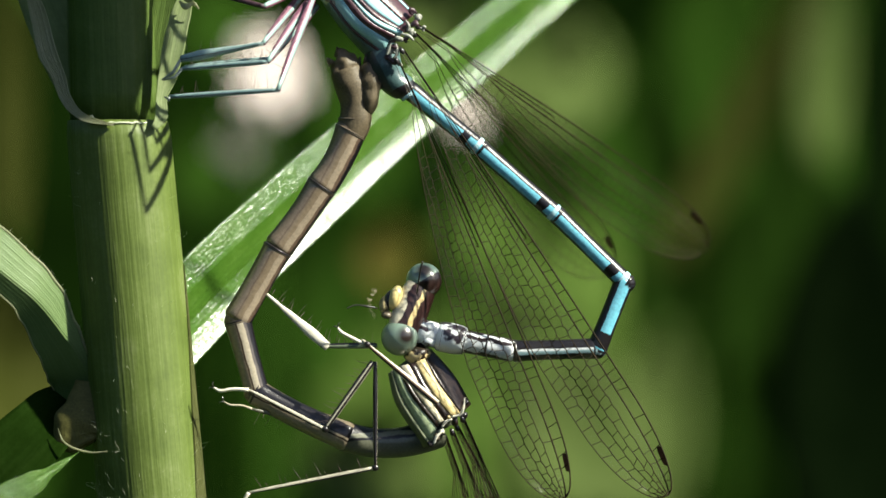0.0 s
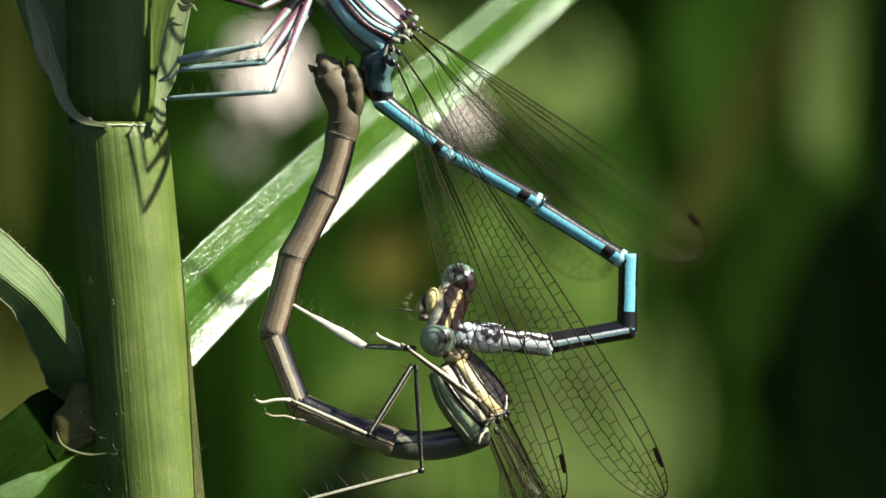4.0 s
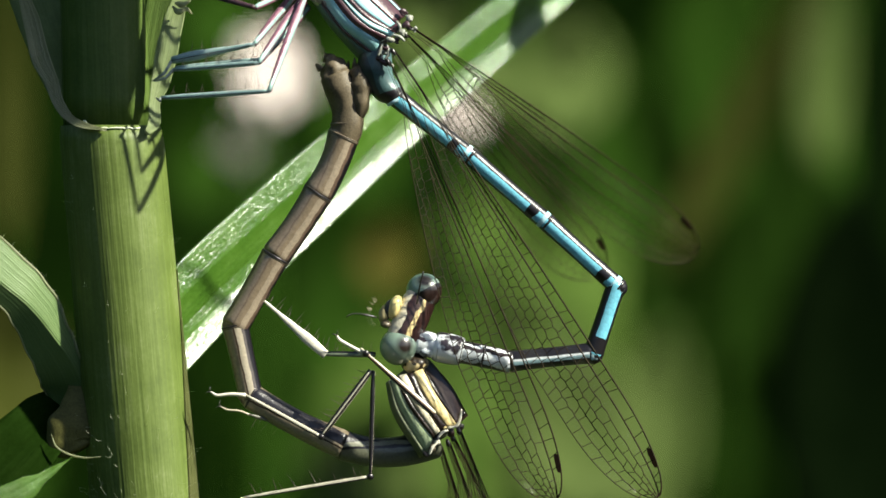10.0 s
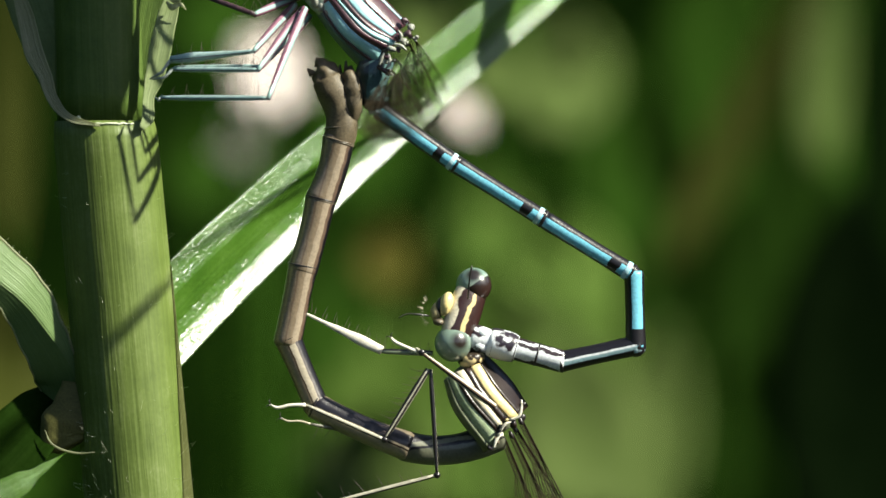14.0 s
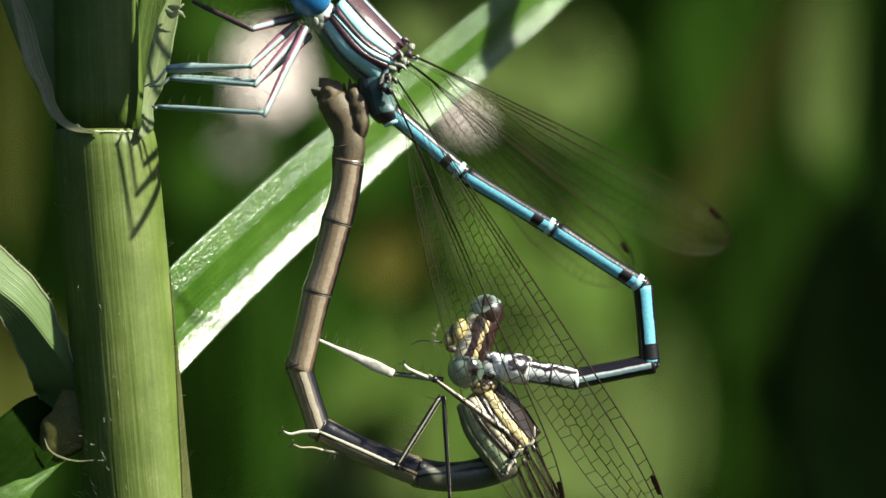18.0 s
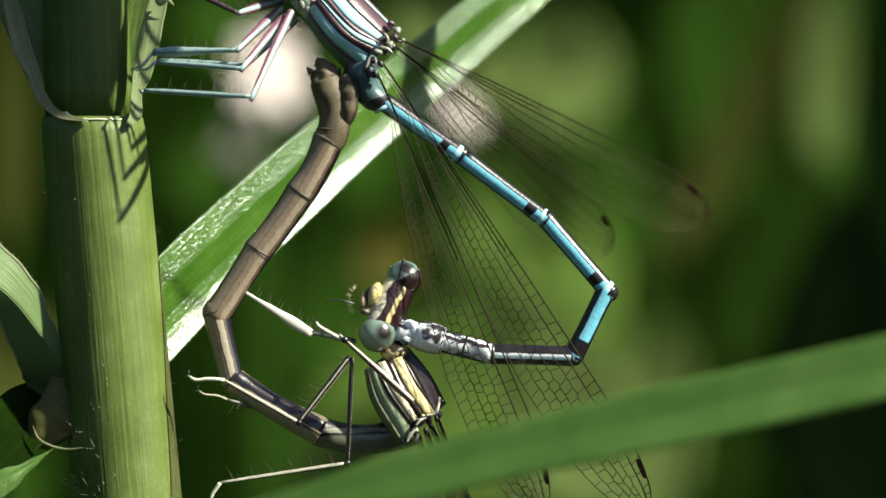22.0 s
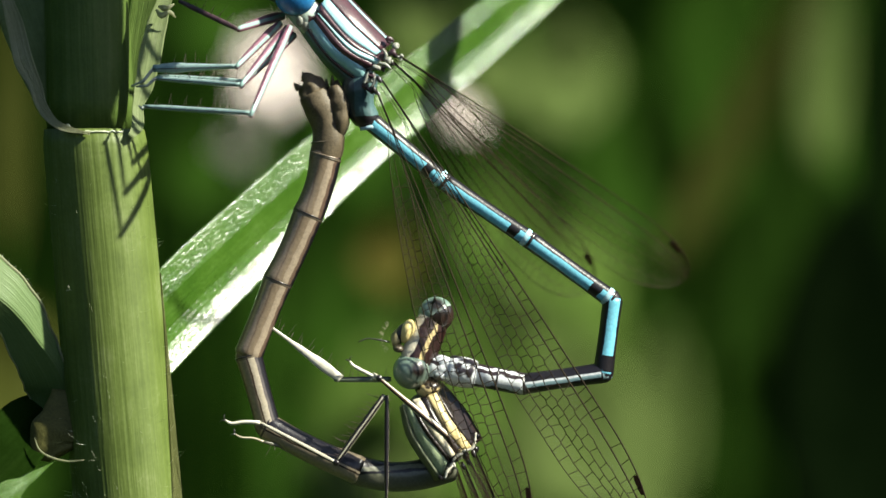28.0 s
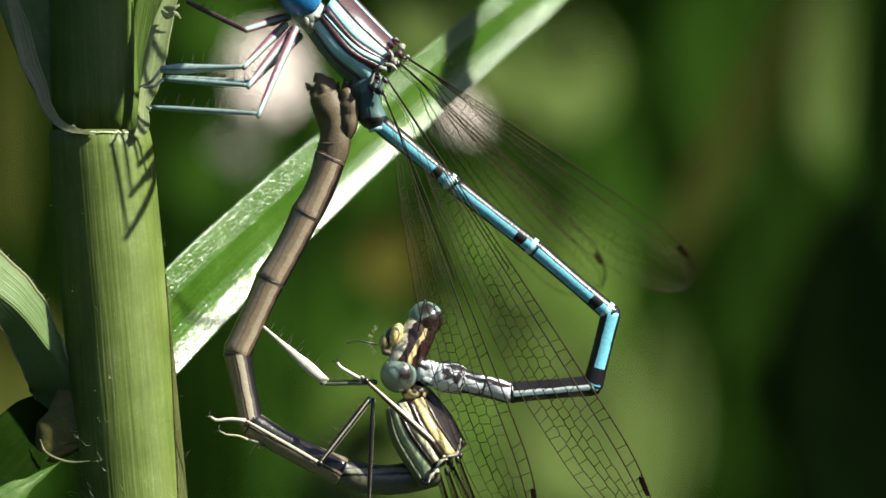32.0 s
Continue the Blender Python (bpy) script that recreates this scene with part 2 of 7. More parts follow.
def blade_material():
    """Grass blade with rows of tiny glassy papillae, and a smooth band along one margin."""
    m = leaf_material("glossy_blade", (0.040, 0.105, 0.011), (0.066, 0.150, 0.018), (0.11, 0.21, 0.045), 0.20, 20, 0.9, 0.15, relief=0.012)
    N, K = m.node_tree.nodes, m.node_tree.links
    b = N["Principled BSDF"]
    uv = N.new("ShaderNodeUVMap")
    sep = N.new("ShaderNodeSeparateXYZ")
    K.new(uv.outputs["UV"], sep.inputs[0])
    keep = ramp(N, K, sep.outputs["Y"], [(0.0, (0.40, 0.40, 0.40)), (0.22, (0.60, 0.60, 0.60)), (0.32, (1, 1, 1)), (0.43, (0.9, 0.9, 0.9)), (0.46, (0.3, 0.3, 0.3)), (0.66, (0.35, 0.35, 0.35)), (0.72, (1, 1, 1)), (1.0, (1, 1, 1))])
    along = ramp(N, K, sep.outputs["X"], [(0.28, (0.0, 0.0, 0.0)), (0.50, (0.8, 0.8, 0.8))])
    most = N.new("ShaderNodeMath")
    most.operation = "MAXIMUM"
    K.new(keep.outputs["Color"], most.inputs[0])
    K.new(along.outputs["Color"], most.inputs[1])
    mp = N.new("ShaderNodeMapping")
    mp.inputs["Scale"].default_value = (360, 36, 1)
    K.new(uv.outputs["UV"], mp.inputs["Vector"])
    vo = N.new("ShaderNodeTexVoronoi")
    vo.inputs["Scale"].default_value = 1.0
    vo.inputs["Randomness"].default_value = 0.8
    K.new(mp.outputs["Vector"], vo.inputs["Vector"])
    dome = N.new("ShaderNodeMath")
    dome.operation = "POWER"
    dome.inputs[1].default_value = 2.0
    K.new(vo.outputs["Distance"], dome.inputs[0])
    high = N.new("ShaderNodeMath")
    high.operation = "MULTIPLY"
    K.new(dome.outputs[0], high.inputs[0])
    K.new(most.outputs[0], high.inputs[1])
    bp = N.new("ShaderNodeBump")
    bp.invert = True
    bp.inputs["Strength"].default_value = 1.0
    bp.inputs["Distance"].default_value = 0.042 * MM
    K.new(high.outputs[0], bp.inputs["Height"])
    K.new(b.inputs["Normal"].links[0].from_socket, bp.inputs["Normal"])
    K.new(bp.outputs["Normal"], b.inputs["Normal"])
    return m


mat_blade = blade_material()
mat_leaf = leaf_material("broad_leaf", (0.105, 0.176, 0.056), (0.135, 0.21, 0.072), (0.155, 0.232, 0.086), 0.45, 12, 0.3, 0.15, relief=0.012)
mat_near_grass = leaf_material("near_grass", (0.042, 0.11, 0.014), (0.068, 0.155, 0.026), (0.10, 0.19, 0.04), 0.5, 5, 0.3, 0.35)
# the dark and deep leaves have shade put into their colour
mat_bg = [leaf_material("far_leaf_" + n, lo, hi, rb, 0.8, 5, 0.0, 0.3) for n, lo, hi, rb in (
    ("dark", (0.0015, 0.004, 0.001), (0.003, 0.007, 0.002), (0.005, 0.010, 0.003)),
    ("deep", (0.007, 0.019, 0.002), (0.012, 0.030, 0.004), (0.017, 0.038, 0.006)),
    ("mid", (0.016, 0.042, 0.004), (0.027, 0.067, 0.008), (0.036, 0.082, 0.012)),
    ("light", (0.068, 0.108, 0.026), (0.108, 0.152, 0.044), (0.14, 0.185, 0.065)),
    ("olive", (0.036, 0.043, 0.008), (0.052, 0.06, 0.013), (0.07, 0.078, 0.02)),
    ("soft", (0.064, 0.120, 0.020), (0.102, 0.168, 0.034), (0.125, 0.19, 0.05)),
    ("tan", (0.06, 0.058, 0.010), (0.085, 0.078, 0.016), (0.10, 0.09, 0.03)))]
mat_petal = mottled("pale_pink_petal", (0.58, 0.48, 0.44), (0.72, 0.64, 0.60), 0.6, 0.4)
# near-black: the shaded depth of the growth is put into this colour
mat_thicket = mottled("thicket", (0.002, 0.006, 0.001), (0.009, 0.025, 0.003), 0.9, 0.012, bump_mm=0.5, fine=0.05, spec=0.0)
mat_low_grass = mottled("low_grass", (0.018, 0.042, 0.008), (0.045, 0.085, 0.018), 0.6, 0.02, fine=0.2, spec=0.2)
mat_soil = mottled("meadow_soil", (0.02, 0.03, 0.01), (0.06, 0.08, 0.025), 0.9, 0.01, fine=0.1)


# ---------------------------------------------------------------- geometry helpers
def g(u, v, y=0.0):
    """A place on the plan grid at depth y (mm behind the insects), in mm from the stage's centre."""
    s = (EYE + y) / EYE
    return Vector(((u - 784) / 36 * s, y, (441 - v) / 36 * s))


def k(x, z, a=0.0, up=0.0, y=0.0):
    """A pose in the stage's plane: mm across and up, degrees anticlockwise."""
    return pose(x * MM, y * MM, (z + up) * MM, 0, -a, 0)


def part(name, bm, material, parent=None, label="", smooth=True):
    """One bmesh in millimetres as one mesh object under a thing or part."""
    bmesh.ops.recalc_face_normals(bm, faces=bm.faces)
    for v in bm.verts:
        v.co *= MM
    me = bpy.data.meshes.new(name)
    bm.to_mesh(me)
    bm.free()
    for p in me.polygons:
        p.use_smooth = smooth
    me.materials.append(material)
    ob = new(name, me)
    if parent:
        ob.parent = parent
    if label:
        ob["label"] = label
    return ob


def thing(name, place, label, category, **tags):
    ob = new(name)
    ob.empty_display_size = 0.002
    ob.location = (place[0] * MM, place[1] * MM, (place[2] + 500) * MM)
    return tagged(ob, label, category, **tags)


def tube(points, radii, sides=12, flat=1.0, bm=None, caps=True, twist=(0, -1, 0)):
    """A tapered tube along points; flat squashes it along the depth axis."""
    bm = bm or bmesh.new()
    pts = [Vector(p) for p in points]
    rings = []
    up = Vector(twist)
    for i, p in enumerate(pts):
        d = (pts[min(i + 1, len(pts) - 1)] - pts[max(i - 1, 0)]).normalized()
        a = d.cross(up)
        if a.length < 1e-4:
            a = d.cross(Vector((1, 0, 0.2)))
        a.normalize()
        b = d.cross(a).normalized()
        r = radii[i] if isinstance(radii, (list, tuple)) else radii
        rings.append([bm.verts.new(p + a * r * math.cos(t) + b * r * flat * math.sin(t))
                      for t in (math.tau * j / sides for j in range(sides))])
    for r0, r1 in zip(rings, rings[1:]):
        for j in range(sides):
            bm.faces.new((r0[j], r0[(j + 1) % sides], r1[(j + 1) % sides], r1[j]))
    if caps:
        bm.faces.new(rings[0])
        bm.faces.new(rings[-1])
    return bm


def curve(points, n=24):
    """Smooth points through a few given ones (Catmull-Rom)."""
    p = [Vector(q) for q in points]
    p = [p[0] * 2 - p[1]] + p + [p[-1] * 2 - p[-2]]
    out = []
    segs = len(p) - 3
    for i in range(n + 1):
        s = min(i / n * segs, segs - 1e-6)
        j, f = int(s), s - int(s)
        a, b, c, d = p[j:j + 4]
        out.append(0.5 * ((2 * b) + (c - a) * f + (2 * a - 5 * b + 4 * c - d) * f * f + (3 * b - 3 * c + d - a) * f ** 3))
    return out


def blend(values, n):
    """A list of n + 1 radii between a few given ones."""
    out = []
    for i in range(n + 1):
        s = min(i / n * (len(values) - 1), len(values) - 1 - 1e-6)
        j = int(s)
        f = s - j
        f = f * f * (3 - 2 * f)
        out.append(values[j] * (1 - f) + values[j + 1] * f)
    return out


def ball(centre, size, sides=24, rings=16, bm=None):
    bm = bm or bmesh.new()
    c = Vector(centre)
    rows = []
    for i in range(1, rings):
        th = math.pi * i / rings
        rows.append([bm.verts.new(c + Vector((size[0] * math.sin(th) * math.cos(f), size[1] * math.sin(th) * math.sin(f), size[2] * math.cos(th))))
                     for f in (math.tau * j / sides for j in range(sides))])
    top = bm.verts.new(c + Vector((0, 0, size[2])))
    low = bm.verts.new(c - Vector((0, 0, size[2])))
    for r0, r1 in zip(rows, rows[1:]):
        for j in range(sides):
            bm.faces.new((r0[j], r0[(j + 1) % sides], r1[(j + 1) % sides], r1[j]))
    for j in range(sides):
        bm.faces.new((top, rows[0][j], rows[0][(j + 1) % sides]))
        bm.faces.new((low, rows[-1][(j + 1) % sides], rows[-1][j]))
    return bm


def ribbon(spine, widths, normal, fold=0.0, thick=0.12, across=10, ridge=0.0, ridges=8, crease=0.5, side_tilt=(0.0, 0.0), curl=0.0, slopes=None):
    """A leaf blade along a spine: two half-blades that meet at a crease, ribbed, with thickness and a UV along and across."""
    bm = bmesh.new()
    layer = bm.loops.layers.uv.new("UVMap")
    pts = [Vector(p) for p in spine]
    nrm = Vector(normal).normalized()
    n = len(pts)
    front, back = [], []
    for i, p in enumerate(pts):
        d = (pts[min(i + 1, n - 1)] - pts[max(i - 1, 0)]).normalized()
        side = nrm.cross(d).normalized()
        out = d.cross(side).normalized()
        w = widths[i] if isinstance(widths, (list, tuple)) else widths
        fr, bk = [], []
        for j in range(across + 1):
            s = j / across
            h = 0.0
            q = (s - crease) * w
            tilt = side_tilt[0] if s < crease else side_tilt[1]
            h += q * tilt + fold * w * abs(s - crease) + curl * w * (s - 0.5) ** 2
            if slopes:
                h += w * sum(t * (min(s, e) - min(s, b)) for b, e, t in slopes)
            h += ridge * math.sin(s * ridges * math.tau)
            fr.append(bm.verts.new(p + side * q + out * h))
            edge = min(1.0, min(s, 1 - s) * 8)
            bk.append(bm.verts.new(p + side * q + out * (h - thick * (0.25 + 0.75 * edge))))
        front.append(fr)
        back.append(bk)

    def quad(vs, uvs):
        f = bm.faces.new(vs)
        for l, c in zip(f.loops, uvs):
            l[layer].uv = c
    for i in range(n - 1):
        a, b = i / (n - 1), (i + 1) / (n - 1)
        for j in range(across):
            c, d = j / across, (j + 1) / across
            quad((front[i][j], front[i][j + 1], front[i + 1][j + 1], front[i + 1][j]), ((a, c), (a, d), (b, d), (b, c)))
            quad((back[i][j], back[i + 1][j], back[i + 1][j + 1], back[i][j + 1]), ((a, c), (b, c), (b, d), (a, d)))
        for j in (0, across):
            c = j / across
            quad((front[i][j], front[i + 1][j], back[i + 1][j], back[i][j]), ((a, c), (b, c), (b, c), (a, c)))
    for e in (0, n - 1):
        quad(front[e] + back[e][::-1], [(e / (n - 1), j / across) for j in range(across + 1)] * 2)
    return bm


def uv_tube(points, radii, sides=72, ridge=0.0, ridges=26):
    """A ribbed stem with UVs along and round it."""
    bm = bmesh.new()
    layer = bm.loops.layers.uv.new("UVMap")
    pts = [Vector(p) for p in points]
    rings = []
    for i, p in enumerate(pts):
        r = radii[i]
        rings.append([bm.verts.new(p + Vector((math.cos(t), math.sin(t), 0)) * (r + ridge * math.sin(t * ridges)))
                      for t in (math.tau * j / sides for j in range(sides))])
    for i in range(len(pts) - 1):
        for j in range(sides):
            f = bm.faces.new((rings[i][j], rings[i][(j + 1) % sides], rings[i + 1][(j + 1) % sides], rings[i + 1][j]))
            for l, c in zip(f.loops, ((i, j), (i, j + 1), (i + 1, j + 1), (i + 1, j))):
                l[layer].uv = (c[0] / 10, c[1] / sides)
    bm.faces.new(rings[0])
    bm.faces.new(rings[-1])
    return bm


# ---------------------------------------------------------------- ground and far thicket
def setting():
    bm = bmesh.new()
    s = 400000
    n = 24
    vs = [[bm.verts.new((x, y, 0)) for x in [(-1 if i < n / 2 else 1) * s * abs(i / n * 2 - 1) ** 5 for i in range(n + 1)]]
          for y in [(-1 if i < n / 2 else 1) * s * abs(i / n * 2 - 1) ** 5 for i in range(n + 1)]]
    for i in range(n):
        for j in range(n):
            bm.faces.new((vs[i][j], vs[i][j + 1], vs[i + 1][j + 1], vs[i + 1][j]))
    tagged(part("ground", bm, mat_soil), "dark grassy meadow soil", "ground", kind="structure")
    # a bank of dense growth round the place, shade put into its dark colour: inner face, crest and outer face
    bm = bmesh.new()
    n = 96
    rings = []
    for j in range(23):
        ring = []
        for i in range(n):
            a = math.tau * i / n
            c, d = math.cos(a), math.sin(a)
            back = max(0.0, d) ** 2
            left = max(0.0, -c) ** 3
            r = 1150 - 220 * back - 680 * left * (1 - 0.5 * back)
            top = 620 + 1030 * back + 120 * left
            f = min(j, 14) / 14 if j < 15 else 1 - (j - 14) / 8
            out = 0 if j < 15 else (j - 14) * 60
            bump_ = 45 * noise.noise((c * 4, d * 4, f * 3)) + 30 * noise.noise((c * 11, d * 11, f * 8))
            crest = 90 * noise.noise((c * 7, d * 7, 3)) * f
            ring.append(bm.verts.new((c * (r + out + bump_), 100 + d * (r + out + bump_) - 90 * f * back, (top + crest) * f - 5)))
        rings.append(ring)
    for r0, r1 in zip(rings, rings[1:]):
        for i in range(n):
            bm.faces.new((r0[i], r0[(i + 1) % n], r1[(i + 1) % n], r1[i]))
    tagged(part("backdrop", bm, mat_thicket), "thicket round the reeds, coloured dark for shade", "thicket", kind="structure")
    # low grass on the ground, below the line of sight
    rng = random.Random(21)
    verts, faces = [], []
    for q in range(5200):
        a, r = rng.uniform(0, math.tau), 1500 * math.sqrt(rng.random())
        x, y = math.cos(a) * r, 100 + math.sin(a) * r
        if math.hypot(x, y + 250) < 60:
            continue
        h, w, t = rng.uniform(120, 330), rng.uniform(2.5, 6), rng.uniform(0, math.tau)
        lean = Vector((math.cos(t), math.sin(t), 0)) * h * rng.uniform(0.1, 0.45)
        side = Vector((-math.sin(t), math.cos(t), 0)) * w
        foot = Vector((x, y, -2))
        k0 = len(verts)
        for f, ww in ((0, 0.7), (0.4, 1.0), (0.75, 0.7)):
            c = foot + lean * f * f + Vector((0, 0, h * f))
            verts += [(c - side * ww) * MM, (c + side * ww) * MM]
        verts.append((foot + lean + Vector((0, 0, h * 0.95))) * MM)
        faces += [(k0, k0 + 1, k0 + 3, k0 + 2), (k0 + 2, k0 + 3, k0 + 5, k0 + 4), (k0 + 4, k0 + 5, k0 + 6)]
    me = bpy.data.meshes.new("meadow_growth")
    me.from_pydata([tuple(v) for v in verts], [], faces)
    me.materials.append(mat_low_grass)
    tagged(new("meadow_growth", me), "low green meadow grass on the ground", "grass", kind="stuff")


setting()


def far_leaf(u0, v0, u1, v1, width, y, mat, label):
    """One out-of-focus leaf of the thicket on a thin stem that rises from the ground."""
    a, b = g(u0, v0, y), g(u1, v1, y)
    low, high = (a, b) if a.z < b.z else (b, a)
    foot = Vector((low.x + (low.x - high.x) * 0.4, y, -500))
    ob = thing("grass_plant", foot, label, "grass", group="grass of the thicket")
    sp = curve([foot - foot, (low - foot) * 0.6 + Vector((2, 0, 0)), low - foot], 12)
    part("stem", tube(sp, blend([0.7, 0.5, 0.35], 12), 6), mat_bg[2], ob, "thin green stem")
    n = 20
    sp = [low - foot + (high - low) * (-0.15 + 1.3 * i / n) + Vector((0, 3 * math.sin(math.pi * i / n), 0)) for i in range(n + 1)]
    ws = [max(0.15, width * math.sin(math.pi * min(0.985, 0.03 + i / n)) ** 0.6) for i in range(n + 1)]
    part("leaf", ribbon(sp, ws, (0.25, -1, 0.3), 0.12, 0.3, 6), mat, ob, "soft blurred leaf")
    return ob


def far_growth():
    D, P_, M_, L, O, S_, T = mat_bg
    light, mid, olive, tan_ = ("light green leaf out of focus in the thicket", "green leaf out of focus in the thicket",
                               "olive grass blade out of focus in the thicket", "yellowish dry leaf out of focus in the thicket")
    # leaves in D are added dark patches that stand in for shaded depth
    for row in (
        (1452, 260, 1462, -20, 7.5, 560, L, light), (1545, 420, 1550, -60, 5, 360, D, "leaf out of focus in the thicket, coloured dark for shade"), (1200, 430, 1425, -20, 6.5, 460, O, olive), (985, 215, 1005, 40, 16, 480, L, light),
        (935, 650, 945, 510, 11, 430, L, light), (640, 900, 655, 740, 19, 430, L, light), (1140, 920, 1180, 620, 13, 540, L, light), (1270, 900, 1262, 620, 10, 560, P_, mid), (1450, 960, 1440, 600, 12, 420, D, "leaf out of focus in the thicket, coloured dark for shade"), (352, 350, 346, 210, 10, 480, M_, mid), (1530, 950, 1500, 420, 22, 330, D, "leaf out of focus in the thicket, coloured dark for shade"),
        (680, 505, 676, 400, 8.5, 420, T, tan_), (735, 90, 790, -30, 12, 450, L, light), (400, 90, 350, -20, 12, 450, M_, mid),
        (16, 400, 12, -40, 4.5, 330, O, olive), (900, 120, 860, 20, 9, 450, M_, mid), (560, 650, 620, 380, 12, 520, M_, mid),
        (1010, 880, 970, 640, 14, 480, S_, mid), (830, 880, 810, 560, 16, 520, S_, mid), (1040, 560, 1000, 400, 13, 500, S_, mid),
        (1280, 330, 1230, 60, 10, 560, M_, mid), (1100, 420, 1080, 120, 14, 560, M_, mid), (560, 900, 500, 700, 14, 520, M_, mid),
        (650, 330, 600, 90, 14, 560, M_, mid), (60, 720, 50, 560, 7, 380, O, olive), (24, 750, 12, 540, 8, 110, O, olive), (1240, 610, 1225, 220, 34, 600, P_, mid), (1030, 880, 1012, 640, 20, 412, L, light), (1262, 210, 1282, -60, 22, 580, M_, mid), (1505, 300, 1520, -40, 12, 590, M_, mid), (1360, 600, 1375, 230, 24, 610, P_, mid), (900, 460, 880, 300, 14, 560, M_, mid),
        (30, 880, 60, 760, 6, 420, M_, mid), (930, 800, 900, 560, 20, 540, S_, mid), (1040, 700, 1020, 520, 16, 560, S_, mid), (720, 860, 700, 600, 18, 560, S_, mid),
        (868, 170, 872, 60, 9, 430, L, light), (880, 760, 872, 560, 15, 420, S_, mid), (1000, 170, 1003, 90, 8, 420, L, light), (890, 900, 884, 720, 12, 560, L, light), (985, 860, 975, 700, 15, 430, S_, mid), (965, 520, 955, 430, 13, 420, S_, mid), (860, 460, 850, 330, 14, 540, S_, mid), (600, 800, 590, 560, 14, 540, S_, mid), (230, 40, 60, -30, 10, 500, M_, mid),
    ):
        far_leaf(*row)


far_growth()


def flower(u, v, y, spread, count, facing, seed):
    """A loose pale flower head: many small petals round a centre on a thin stem."""
    rng = random.Random(seed)
    c = g(u, v, y)
    ob = thing("wild_flower", c, "pale pink wild flower out of focus on a thin stem", "flower", group="pale flowers behind the reed")
    turn = Vector((0, -1, 0)).rotation_difference(Vector((0, -1, 0)).lerp(SUN, facing).normalized()).to_matrix().to_4x4()
    part("stem", tube([(0, 0.6, -0.6), (1, 1, -60), (-3, 2, -499 - c.z)], [0.5, 0.6, 0.9], 8), mat_bg[2], ob, "thin green stem")
    part("flower_centre", ball((0, -0.3, 0), (0.5, 0.4, 0.5), 12, 8), mat_petal, ob, "pale flower centre")
    for i in range(count):
        a = rng.uniform(0, math.tau)
        d = Vector((math.cos(a), 0, math.sin(a)))
        far = spread * rng.random() ** 0.9
        w = spread * 0.22 * rng.uniform(0.7, 1.2)
        sp = [d * (far + w * q) + Vector((0, -0.2 * q - 0.3 * rng.random(), 0)) for q in (-0.7, -0.2, 0.3, 0.7, 0.9)]
        bm = ribbon(sp, [w * q for q in (0.3, 0.8, 1.0, 0.7, 0.2)], (0, -1, 0), 0.1, 0.12, 4)
        bmesh.ops.transform(bm, matrix=turn, verts=bm.verts)
        part("petal", bm, mat_petal, ob)
    return ob


flower(478, 128, 280, 4.2, 95, 0.4, 1)
flower(455, 178, 310, 3.6, 26, 0.2, 4)
flower(440, 262, 400, 3.6, 12, -0.2, 2)
# this head is added to stand in for sheen on the wing and blade
flower(812, 200, 280, 2.7, 60, 0.7, 3)


# ---------------------------------------------------------------- the reed
reed = thing("reed", (0, 0, 0), "green ribbed reed stalk with long leaf blades", "reed")


